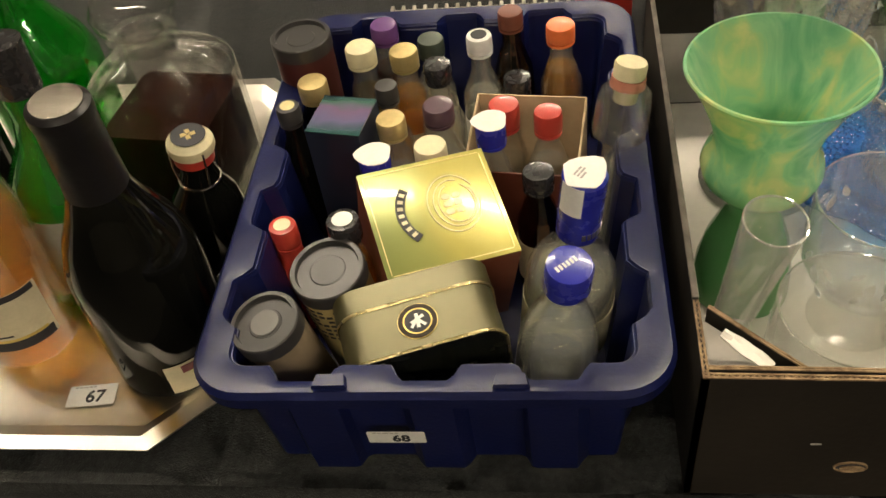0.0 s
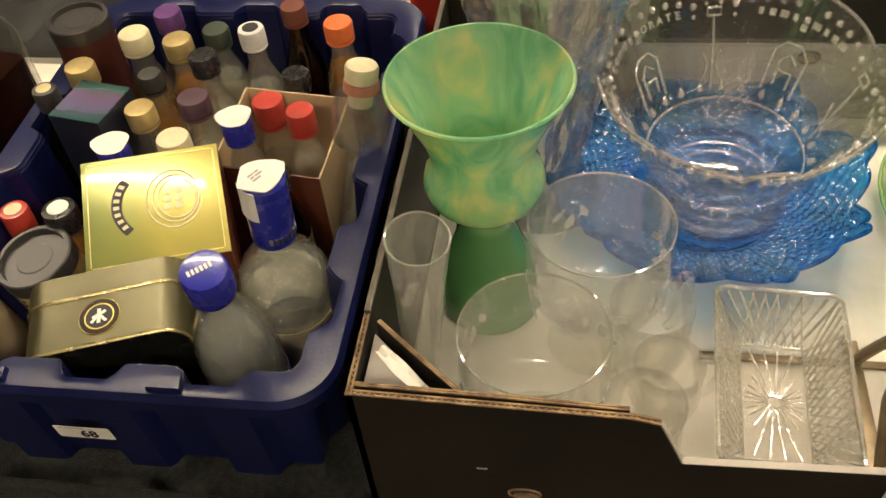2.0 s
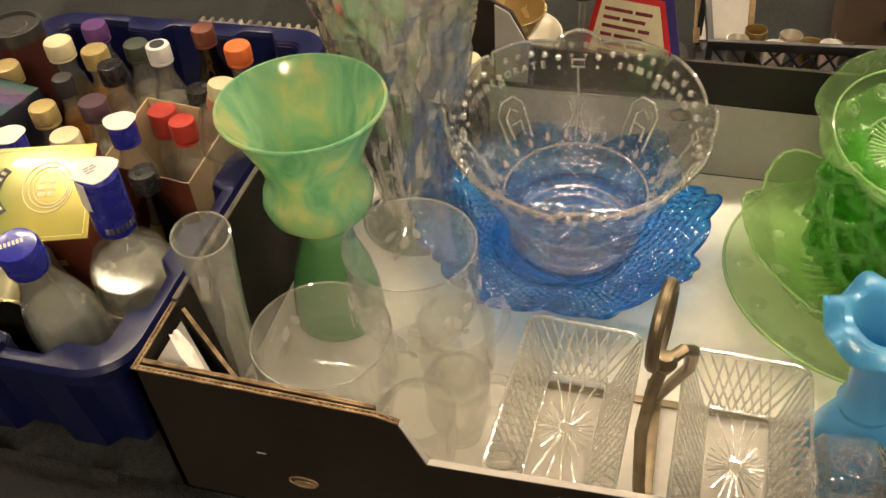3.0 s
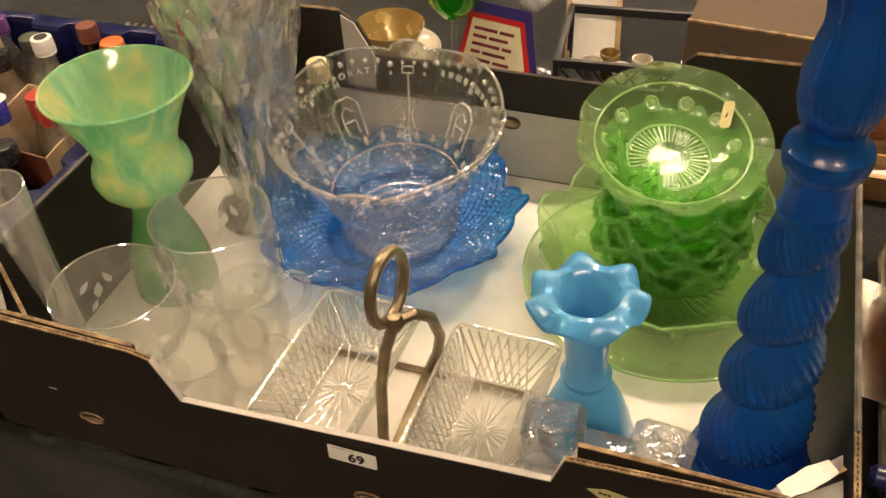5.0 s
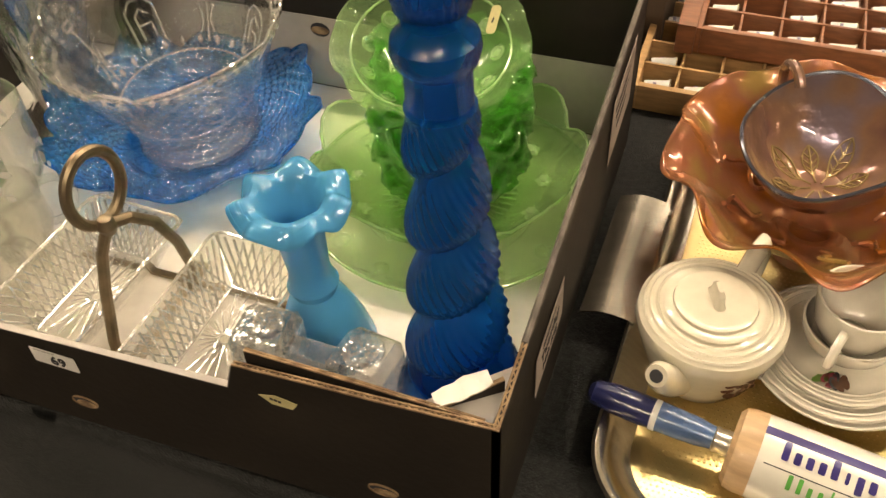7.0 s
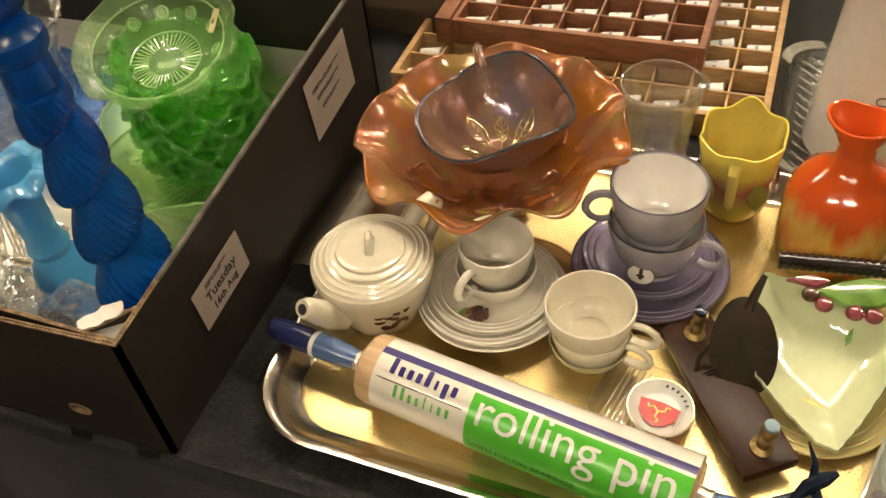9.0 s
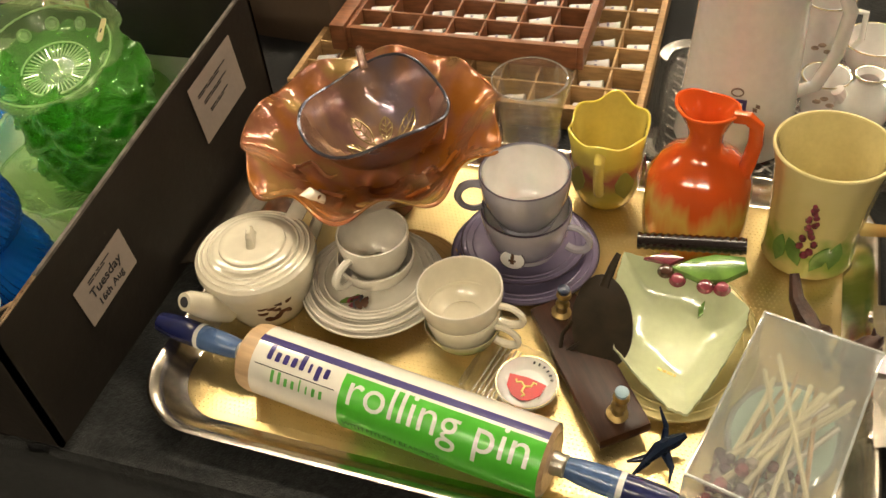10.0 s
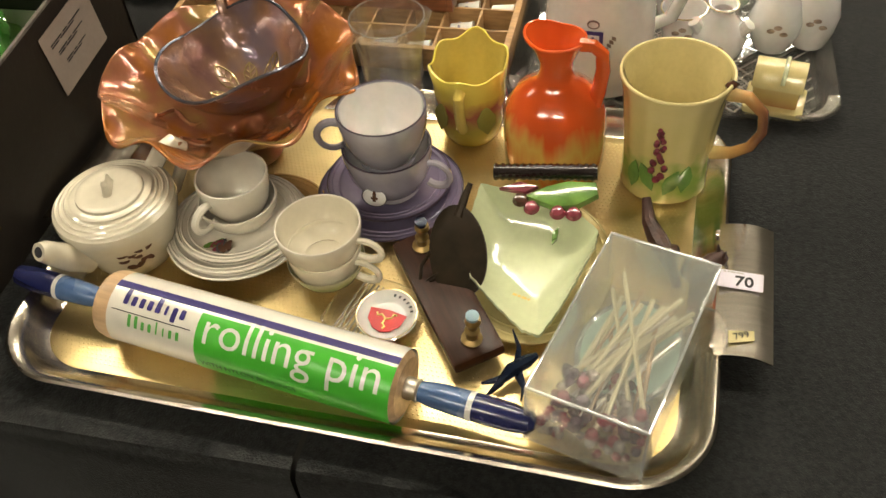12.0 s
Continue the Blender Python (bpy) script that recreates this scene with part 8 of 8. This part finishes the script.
sw = tall_bottle("swing_top_bottle", (-0.352, 0.196, SF), (-0.337, 0.190, 0.150), [(0.026, 0), (0.028, 0.003), (0.028, 0.075), (0.024, 0.092), (0.015, 0.108), (0.0125, 0.12), (0.0125, 0.138)], DARK_GLASS, "small dark bottle with wired printed cork cap")
part("seal", lathe([(0.0126, 0.126), (0.0148, 0.127), (0.0152, 0.136), (0.0126, 0.138)], 32), CAP_RED, sw, "red foil seal")
sc_ = part("cap", lathe([(0, 0.136), (0.0165, 0.136), (0.0175, 0.139), (0.0168, 0.144), (0.013, 0.148), (0, 0.149)], 36), CAP_CREAM, sw, "cream cap with black and gold top")
part("cap_disc", moved(lathe([(0, 0), (0.0125, 0), (0.0125, 0.0006), (0, 0.0006)], 30), pose(0, 0, 0.1489)), INK, sc_)
part("cap_emblem", moved(merged(*[moved(prism([(0.0, 0.001), (0.004, 0.004), (0.0055, 0.001), (0.003, -0.001)], 0, 0.0004), pose(0, 0, 0, 0, 0, 90 * k)) for k in range(4)]), pose(0, 0, 0.1496)), CAP_GOLD, sc_, "gold plain emblem", flat=True)
part("cage_wire", merged(*[sweep([(0.0172 * math.cos(a), 0.0172 * math.sin(a), 0.142), (0.0175 * math.cos(a), 0.0175 * math.sin(a), 0.128), (0.0150 * math.cos(a), 0.0150 * math.sin(a), 0.108)], 0.0009, 6) for a in [radians(45 + 90 * k) for k in range(4)]] + [sweep([(0.0155 * math.cos(TAU * i / 28), 0.0155 * math.sin(TAU * i / 28), 0.108) for i in range(28)], 0.0009, 5, closed=True)]), STEEL, sw, "wire cage")
# square decanter
dc = thing("square_decanter", pose(-0.390, 0.280, SF, 0, 0, -8), "square clear glass decanter of dark spirit with stopper", "decanter")
rq = lambda w, z, r: [(x, y, z) for x, y in rounded(w, w, r, 6)]
part("glass_body", loft([rq(0.092, 0, 0.01), rq(0.098, 0.004, 0.012), rq(0.098, 0.132, 0.014), rq(0.095, 0.142, 0.018), rq(0.084, 0.151, 0.024), rq(0.060, 0.158, 0.026), rq(0.046, 0.162, 0.022), rq(0.044, 0.170, 0.0215), rq(0.054, 0.173, 0.0265), rq(0.054, 0.177, 0.0265), rq(0.036, 0.178, 0.0175), rq(0.034, 0.162, 0.0165), rq(0.040, 0.156, 0.018), rq(0.076, 0.146, 0.02), rq(0.090, 0.131, 0.012), rq(0.090, 0.008, 0.008)]), DECANTER, dc)
part("liquid", loft([rq(0.088, 0.0095, 0.008), rq(0.088, 0.1075, 0.008)]), RED_WINE, dc, "dark brown spirit")
part("stopper", lathe([(0, 0.160), (0.0140, 0.160), (0.0160, 0.178), (0.024, 0.181), (0.031, 0.189), (0.033, 0.199), (0.029, 0.208), (0.018, 0.213), (0, 0.214)], 32), DECANTER, dc, "round glass stopper")
tall_bottle("green_bottle", (-0.525, 0.335, SF), (-0.520, 0.335, 0.26), [(0.048, 0), (0.052, 0.004), (0.052, 0.12), (0.045, 0.14), (0.024, 0.17), (0.016, 0.19), (0.016, 0.255)], GREEN_BOTTLE, "bright green glass bottle on the tray")
tall_bottle("wine_bottle", (-0.452, 0.190, SF), (-0.446, 0.196, 0.235), [(0.037, 0), (0.040, 0.004), (0.040, 0.105), (0.036, 0.122), (0.019, 0.15), (0.0145, 0.17), (0.0145, 0.225)], GREEN_BOTTLE, "green wine bottle with a pale grey label",
            [(0.0145, 0.19), (0.0158, 0.19), (0.0158, 0.2285), (0, 0.229)], CAP_BLACK, labels=(("body_label", 0.040, 0.020, 0.098, surface("pale_grey_label", (0.34, 0.36, 0.30), 0.6, grain=40), -130, 10, "pale grey paper label"),))
tall_bottle("liqueur_bottle", (-0.560, 0.225, SF), (-0.552, 0.232, 0.235), [(0.037, 0), (0.040, 0.004), (0.040, 0.12), (0.03, 0.15), (0.016, 0.18), (0.015, 0.225)], DARK_GLASS, "dark bottle with a round cream emblem on its neck",
            labels=(("neck_emblem", 0.031, 0.130, 0.165, PAPER_CREAM, -100, 20, "round cream emblem"),))

# ---- wooden thimble racks behind the tray ----
def thimble_rack(x0, x1, y0, y1, z0, h, cols, rows, wood, label, m=pose(0, 0, 0)):
    r = thing("thimble_rack", m, label, "display rack", "thimble racks")
    t = 0.0042
    part("back_board", cube(x1 - x0, y1 - y0, 0.002, 0, ((x0 + x1) / 2, (y0 + y1) / 2, z0 + 0.001)), WOOD_BACK, r)
    for x in (x0, x1):
        part("side_rail", cube(t * 1.6, y1 - y0 + t * 1.6, h, 0.0008, (x, (y0 + y1) / 2, z0 + h / 2)), wood, r)
    for y in (y0, y1):
        part("end_rail", cube(x1 - x0 - t * 1.6, t * 1.6, h, 0.0008, ((x0 + x1) / 2, y, z0 + h / 2)), wood, r)
    for i in range(1, cols):
        part("divider", cube(t * 0.55, y1 - y0 - t * 1.6, h * 0.86, 0.0004, (x0 + (x1 - x0) * i / cols, (y0 + y1) / 2, z0 + h * 0.44 + 0.001)), wood, r)
    for j in range(1, rows):
        part("shelf", cube(x1 - x0 - t * 1.6, t * 0.7, h * 0.9, 0.0004, ((x0 + x1) / 2, y0 + (y1 - y0) * j / rows, z0 + h * 0.46 + 0.001)), wood, r)
    return r


low_rack = (0.578, 0.942, 0.452, 0.716, 0.0008, 0.026, 10, 7)
up_rack = (0.622, 0.874, 0.518, 0.742, 0.0274, 0.026, 7, 6)
thimble_rack(*low_rack, WOOD_OAK, "light wooden compartment rack of white china thimbles")
thimble_rack(*up_rack, WOOD_RED, "reddish wooden compartment rack lying on another rack")
part("frame_plank", cube(0.017, 0.240, 0.030, 0.001, (0.612, 0.630, 0.0424)), WOOD_RED, bpy.data.objects["thimble_rack.001"], "wide side plank of the rack")
thim = thing("china_thimble", pose(0, 0, -2), "white china thimble printed with flowers", "thimble", "china thimbles")
part("thimble_body", lathe(shell([(0.0062, 0), (0.0068, 0.0012), (0.0075, 0.010), (0.0085, 0.021), (0.0096, 0.0235)], 0.0009)[::-1], 20), CHINA, thim)
part("flower_print", merged(*[moved(cube(0.0028, 0.0004, 0.003, 0), pose(0, 0, 0, 0, 0, a) @ pose(0, -0.0079, 0.011 + 0.002 * math.sin(a))) for a in (-40, -15, 10, 35, 150, 200)]), surface("printed_flowers", (0.22, 0.20, 0.30), 0.4), thim, flat=True)
part("gilt_band", moved(lathe([(0.0094, 0.0), (0.0099, 0.0004), (0.0094, 0.0010)], 20), pose(0, 0, 0.0228)), GILT, thim)
rt = random.Random(11)


def lay_thimbles(x0, x1, y0, y1, z0, h, cols, rows, keep):
    for j in range(rows):
        for i in range(cols):
            cx, cy = x0 + (x1 - x0) * (i + 0.5) / cols, y0 + (y1 - y0) * (j + 0.5) / rows
            if keep(cx, cy) and rt.random() < 0.93:
                copy_thing(thim, pose(cx - 0.011, cy - 0.003, z0 + 0.0118, 0, 90, rt.uniform(-4, 14)) @ pose(0, 0, 0, 0, 0, rt.uniform(0, 360)))


lay_thimbles(*low_rack, lambda x, y: y < 0.505 or x < 0.600 or x > 0.880)
lay_thimbles(*up_rack, lambda x, y: True)
for o in (*thim.children, thim):
    bpy.data.objects.remove(o)

# ---- pressed glass tray of white souvenir china ----
gt = thing("glass_tray", pose(1.0980, 0.5040, 0.0008, 0, 0, 1), "oblong clear pressed glass tray with a diamond pattern", "tray")
lq = lambda w, d, z, r: [(x, y, z) for x, y in rounded(w, d, r, 8)]
part("tray_body", loft([lq(0.27, 0.19, 0, 0.02), lq(0.275, 0.195, 0.002, 0.022), lq(0.292, 0.208, 0.010, 0.03), lq(0.302, 0.216, 0.0135, 0.034), lq(0.298, 0.212, 0.0155, 0.033), lq(0.284, 0.200, 0.012, 0.028), lq(0.27, 0.19, 0.005, 0.02)]), PRESSED, gt)
dm = []
for i in range(-9, 10):
    for s in (-1, 1):
        y0 = -0.092
        x0 = i * 0.0145
        x1 = x0 + s * 0.18
        y1 = 0.092
        if abs(x1) > 0.13:
            f = (math.copysign(0.13, x1) - x0) / (x1 - x0)
            x1, y1 = x0 + (x1 - x0) * f, y0 + (y1 - y0) * f
        dm.append(sweep([(x0, y0, 0.0055), (x1, y1, 0.0055)], 0.0011, 4))
parts("diamond_ridge", dm, RELIEF, gt)
parts("rim_cut", [sweep([(x * 0.94, y * 0.94, 0.0118), (x * 1.0, y * 1.0, 0.0155)], 0.0016, 4) for x, y in rounded(0.298, 0.212, 0.033, 16)], RELIEF, gt)
GF = 0.0088
# tall tankard jug with a crest
wj = thing("china_tankard", pose(1.0300, 0.4660, GF, 0, 0, 0), "tall white china tankard jug with a printed crest", "tankard")
part("jug_body", lathe(shell([(0.052, 0), (0.054, 0.002), (0.0535, 0.010), (0.0500, 0.06), (0.0465, 0.12), (0.0440, 0.165), (0.0450, 0.170)], 0.0032), 64), CHINA, wj)
part("handle", sweep([(0.043, 0.004, 0.152), (0.066, 0.006, 0.156), (0.078, 0.007, 0.130), (0.076, 0.007, 0.090), (0.064, 0.006, 0.055), (0.049, 0.004, 0.048)], 0.0062, 12), CHINA, wj)
cm = Matrix.Translation((-0.002, -0.0503, 0.062)) @ pose(0, 0, 0, 93, 0, -3)
cr = part("crest", moved(prism([(-0.009, 0.010), (0.009, 0.010), (0.009, -0.005), (0.0, -0.012), (-0.009, -0.005)], 0, 0.0008), cm), INK_NAVY, wj, "navy printed crest", flat=True)
part("crest_panel", moved(merged(cube(0.011, 0.011, 0.0003, 0, (0, 0.001, 0.001))), cm), CHINA, cr, flat=True)
part("crest_star", moved(merged(cube(0.008, 0.002, 0.0003, 0, (0, 0.001, 0.0014)), cube(0.002, 0.008, 0.0003, 0, (0, 0.001, 0.0015)), moved(cube(0.007, 0.0016, 0.0003, 0), pose(0, 0.001, 0.0016, 0, 0, 45)), moved(cube(0.007, 0.0016, 0.0003, 0), pose(0, 0.001, 0.0017, 0, 0, -45))), cm), INK_NAVY, cr, flat=True)
part("crest_wreath", moved(merged(sweep([(0.005 * math.cos(TAU * i / 16), 0.0175 + 0.004 * math.sin(TAU * i / 16), 0.0008) for i in range(16)], 0.0008, 4, closed=True), *[moved(prism([(0, -0.003), (0.0022, 0), (0, 0.003), (-0.0022, 0)], 0, 0.0004), pose(s * (0.0125 + 0.002 * k), 0.004 * k - 0.007, 0.0006, 0, 0, 40 * s)) for s in (-1, 1) for k in range(4)]), cm), surface("crest_print", (0.20, 0.14, 0.12), 0.3), cr, flat=True)


FLOWER_PRINT = surface("faded_flower_print", (0.48, 0.36, 0.28), 0.3, grain=200, var=0.5)


def small_china(name, x, y, prof, label, extras=(), yaw=0, cat="ornament"):
    c = thing(name, pose(x, y, GF, 0, 0, yaw), label, cat, "white souvenir china")
    part("body", lathe(shell(prof, 0.0018), 40), CHINA, c)
    for nm, pts_, r in extras:
        part(nm, sweep(pts_, r, 10), CHINA, c)
    part("rim_line", sweep([(prof[-1][0] * math.cos(TAU * i / 36), prof[-1][0] * math.sin(TAU * i / 36), prof[-1][1] + 0.0006) for i in range(36)], 0.0007, 4, closed=True), GILT, c, "gilt rim line")
    pr = [moved(prism([(0.004 * math.cos(b), 0.0025 * math.sin(b)) for b in [TAU * q / 7 for q in range(7)]], 0, 0.0004), Matrix.Translation((0.006 * k - 0.006, -prof[3][0] - 0.0004, prof[3][1] + 0.004 * math.sin(k * 2))) @ pose(0, 0, 0, 90, 0, 0)) for k in range(3)]
    part("printed_flower", merged(*pr), FLOWER_PRINT, c, flat=True)
    return c


small_china("china_vase", 1.1400, 0.4900, [(0.015, 0), (0.017, 0.003), (0.023, 0.014), (0.0255, 0.026), (0.021, 0.040), (0.0115, 0.050), (0.0105, 0.055), (0.0135, 0.060)], "small white china vase with three spouts", (("spout", [(0.017, -0.006, 0.034), (0.025, -0.008, 0.046)], 0.006), ("spout", [(-0.017, -0.006, 0.034), (-0.025, -0.008, 0.046)], 0.006)), 0, "vase")
small_china("china_cup", 1.1480, 0.5560, [(0.014, 0), (0.016, 0.003), (0.013, 0.010), (0.016, 0.022), (0.026, 0.036), (0.030, 0.056)], "small white china cup with a gilt rim", (("handle", [(0.027, 0, 0.046), (0.038, 0, 0.046), (0.040, 0, 0.034), (0.026, 0, 0.028)], 0.0026),), 0, "cup")
small_china("china_cup", 1.1060, 0.5050, [(0.014, 0), (0.016, 0.003), (0.018, 0.012), (0.0205, 0.03), (0.022, 0.045)], "small white china beaker with printed flowers", (), 0, "beaker")
small_china("china_jug", 1.1000, 0.5650, [(0.017, 0), (0.019, 0.003), (0.022, 0.02), (0.022, 0.05), (0.020, 0.075), (0.023, 0.09)], "small white china jug with gilt lines", (("handle", [(0.020, 0, 0.08), (0.034, 0, 0.078), (0.036, 0, 0.05), (0.022, 0, 0.03)], 0.003),), 0, "jug")
small_china("china_vase", 1.1920, 0.5200, [(0.016, 0), (0.018, 0.003), (0.024, 0.018), (0.0255, 0.032), (0.018, 0.052), (0.0095, 0.064), (0.0085, 0.070), (0.012, 0.078)], "small white china bottle vase", (), 0, "vase")
small_china("china_vase", 1.2270, 0.5300, [(0.016, 0), (0.018, 0.003), (0.022, 0.018), (0.0235, 0.034), (0.019, 0.052), (0.012, 0.062), (0.011, 0.068), (0.014, 0.075)], "small white china ball vase", (), 0, "vase")
# little cottage dish
ct = thing("cottage_dish", pose(1.1930, 0.4280, GF, 0, 0, -10), "small yellow pottery cottage-shaped butter dish", "butter dish")
part("base", prism(rounded(0.052, 0.042, 0.004, 3), 0, 0.006, 0.0015), YELLOW_SOFT, ct)
part("wall_block", cube(0.040, 0.030, 0.022, 0.003, (0, 0, 0.017)), banded("cottage_glaze", [(0, (0.45, 0.18, 0.06)), (0.5, (0.66, 0.48, 0.16)), (1, (0.72, 0.62, 0.3))], 2, 0.004, 0.03, wobble=0.3), ct)
part("roof", moved(prism([(-0.019, 0), (0.019, 0), (0.014, 0.012), (0.004, 0.018), (-0.004, 0.018), (-0.014, 0.012)], -0.022, 0.022, 0.002), frame_from((0, 0, 0.027), (0, 1, 0), (0, 0, 1))), YELLOW_SOFT, ct, "thatched yellow roof")
part("roof_ridge", sweep([(0.004, 0.018 * math.cos(a), 0.028 + 0.018 * math.sin(a)) for a in [radians(15 + 15 * i) for i in range(11)]], 0.0022, 6), LEAF_PALE, ct)

# ---- things behind the cardboard box ----
def goblet(x, y, mat, label, s=1.0):
    g = thing("wine_goblet", pose(x, y, 0.0008), label, "wine glass")
    part("bowl", lathe(shell([(0.004 * s, 0.070 * s), (0.014 * s, 0.076 * s), (0.026 * s, 0.092 * s), (0.030 * s, 0.112 * s), (0.028 * s, 0.140 * s)], 0.0015), 40), mat, g)
    part("stem", lathe([(0, 0), (0.028 * s, 0), (0.028 * s, 0.0015), (0.006, 0.006), (0.0038, 0.012), (0.0036, 0.066 * s), (0.005, 0.0705 * s), (0, 0.0705 * s)], 36), CLEAR, g)
    return g


goblet(0.190, 0.560, GREEN_BOTTLE, "dark green wine goblet on a clear stem", 1.1)
goblet(0.270, 0.600, CLEAR, "clear glass goblet with a gilt edge", 1.1)
pc = thing("plate_stack", pose(0.110, 0.560, 0.0008), "stack of cream and gilt saucers", "saucer")
for k in range(4):
    part("saucer", moved(lathe(shell([(0.030, 0), (0.032, 0.002), (0.045, 0.006), (0.055, 0.013)], 0.0022), 48), pose(0.002 * k, 0, 0.0065 * k)), CREAMWARE, pc)
part("gilt_bowl", moved(lathe(shell([(0.020, 0), (0.022, 0.002), (0.032, 0.016), (0.040, 0.034)], 0.002), 40), pose(0.004, -0.002, 0.028)), surface("amber_lustre_ware", (0.42, 0.28, 0.10), 0.25, metal=0.3, coat=0.5), pc)
cd = thing("display_card", frame_from((0.245, 0.545, 0.048), (0.95, -0.30, 0.05), (-0.15, 0.42, 0.8)), "printed display card with red and blue borders, leaning", "display card")
part("card", prism([(-0.060, -0.052), (0.064, -0.052), (0.030, 0.052), (-0.040, 0.052)], -0.0015, 0), INK_NAVY, cd, "navy printed card", flat=True)
part("red_border", prism([(-0.054, -0.046), (0.054, -0.046), (0.024, 0.040), (-0.046, 0.040)], 0.0002, 0.0006), INK_RED, cd, flat=True)
part("text_panel", prism([(-0.048, -0.040), (0.045, -0.040), (0.020, 0.034), (-0.040, 0.034)], 0.0008, 0.0012), PAPER_CREAM, cd, flat=True)
part("small_print", moved(bars([(0.5, 0.3), (0.3, 0.4), (0.6, 0.2), (0.2, 0.5), (0.45, 0.35), (0.3, 0.3)], 0.0035, 0.06, 2.4), pose(-0.006, 0.024, 0.0014)), GLAZE_PLUM, cd, "rows of red print", flat=True)
# black lattice basket
lb = thing("lattice_basket", pose(0.395, 0.565, 0.0008, 0, 0, 4), "black plastic lattice basket of small metalware", "basket")
for nm, sx, sy, sz, x, y, z in (("corner_post", 0.006, 0.006, 0.075, -0.082, -0.06, 0.0375), ("corner_post", 0.006, 0.006, 0.075, 0.082, -0.06, 0.0375), ("corner_post", 0.006, 0.006, 0.075, -0.082, 0.06, 0.0375), ("corner_post", 0.006, 0.006, 0.075, 0.082, 0.06, 0.0375), ("top_rail", 0.17, 0.006, 0.009, 0, -0.06, 0.0745), ("top_rail", 0.17, 0.006, 0.009, 0, 0.06, 0.0745), ("top_rail", 0.006, 0.12, 0.009, -0.082, 0, 0.0745), ("top_rail", 0.006, 0.12, 0.009, 0.082, 0, 0.0745), ("bottom", 0.17, 0.125, 0.003, 0, 0, 0.0015)):
    part(nm, cube(sx, sy, sz, 0.0008, (x, y, z)), CRATE_BLACK, lb)
lat = []
for i in range(-6, 12):
    for s in (-1, 1):
        x0, x1 = i * 0.0165 - 0.04, i * 0.0165 - 0.04 + s * 0.055
        if -0.082 <= x0 <= 0.082 and -0.082 <= x1 <= 0.082:
            lat.append(sweep([(x0, -0.06, 0.004), (x1, -0.06, 0.070)], 0.0016, 4))
part("lattice_side", merged(*lat), CRATE_BLACK, lb, "open diamond lattice")
for k in range(7):
    x, y = 0.345 + 0.017 * k, 0.555 + 0.020 * math.sin(k * 2.4)
    q = thing("metal_cup", pose(x, y, 0.0045 + 0.004 * (k % 3)), "small polished metal cup in the basket", "metal cup", "small metalware")
    part("cup_body", lathe(shell([(0.008, 0), (0.0085, 0.001), (0.0095, 0.03), (0.011, 0.046)], 0.001), 20), (SILVER, BRASS, CHINA)[k % 3], q)
tb = thing("brown_carton", pose(0.520, 0.640, 0.0008, 0, 0, -6), "plain dark brown cardboard carton", "carton")
part("carton_body", cube(0.15, 0.16, 0.10, 0.001, (0, 0, 0.05)), surface("dull_brown_board", (0.10, 0.065, 0.04), 0.8, grain=20), tb)
part("raw_edge", cube(0.151, 0.004, 0.002, 0, (0, -0.079, 0.101)), CARTON_RAW, tb)
wp = thing("picture_frame", frame_from((0.330, 0.640, 0.062), (0.9, 0.2, 0), (0, 0.35, 0.9)), "pale card in a thin wooden frame, leaning", "picture frame")
part("card", cube(0.050, 0.110, 0.002, 0), CARTON_WHITE, wp)
part("frame_side", cube(0.006, 0.116, 0.006, 0.001, (0.028, 0, 0.001)), WOOD_PALE, wp)
part("frame_side", cube(0.006, 0.116, 0.006, 0.001, (-0.028, 0, 0.001)), WOOD_PALE, wp)
# behind the blue crate: a ribbed metal tray and a red box
rb = thing("ribbed_tray", pose(-0.160, 0.520, 0.0008), "ribbed silver metal tray", "tray")
part("tray_body", cube(0.20, 0.12, 0.004, 0.001, (0, 0, 0.002)), SILVER, rb)
parts("rib", [cube(0.004, 0.118, 0.006, 0.001, (-0.096 + 0.012 * i, 0, 0.0068)) for i in range(17)], SILVER, rb)
rx_ = thing("red_box", pose(-0.030, 0.530, 0.0008, 0, 0, 5), "small bright red carton", "carton")
part("carton_body", cube(0.05, 0.06, 0.085, 0.001, (0, 0, 0.0425)), surface("red_card", (0.42, 0.025, 0.015), 0.4, grain=30), rx_)
part("top_flap", cube(0.046, 0.054, 0.0012, 0.0003, (0, 0, 0.0858)), PAPER_CREAM, rx_, "pale printed top")
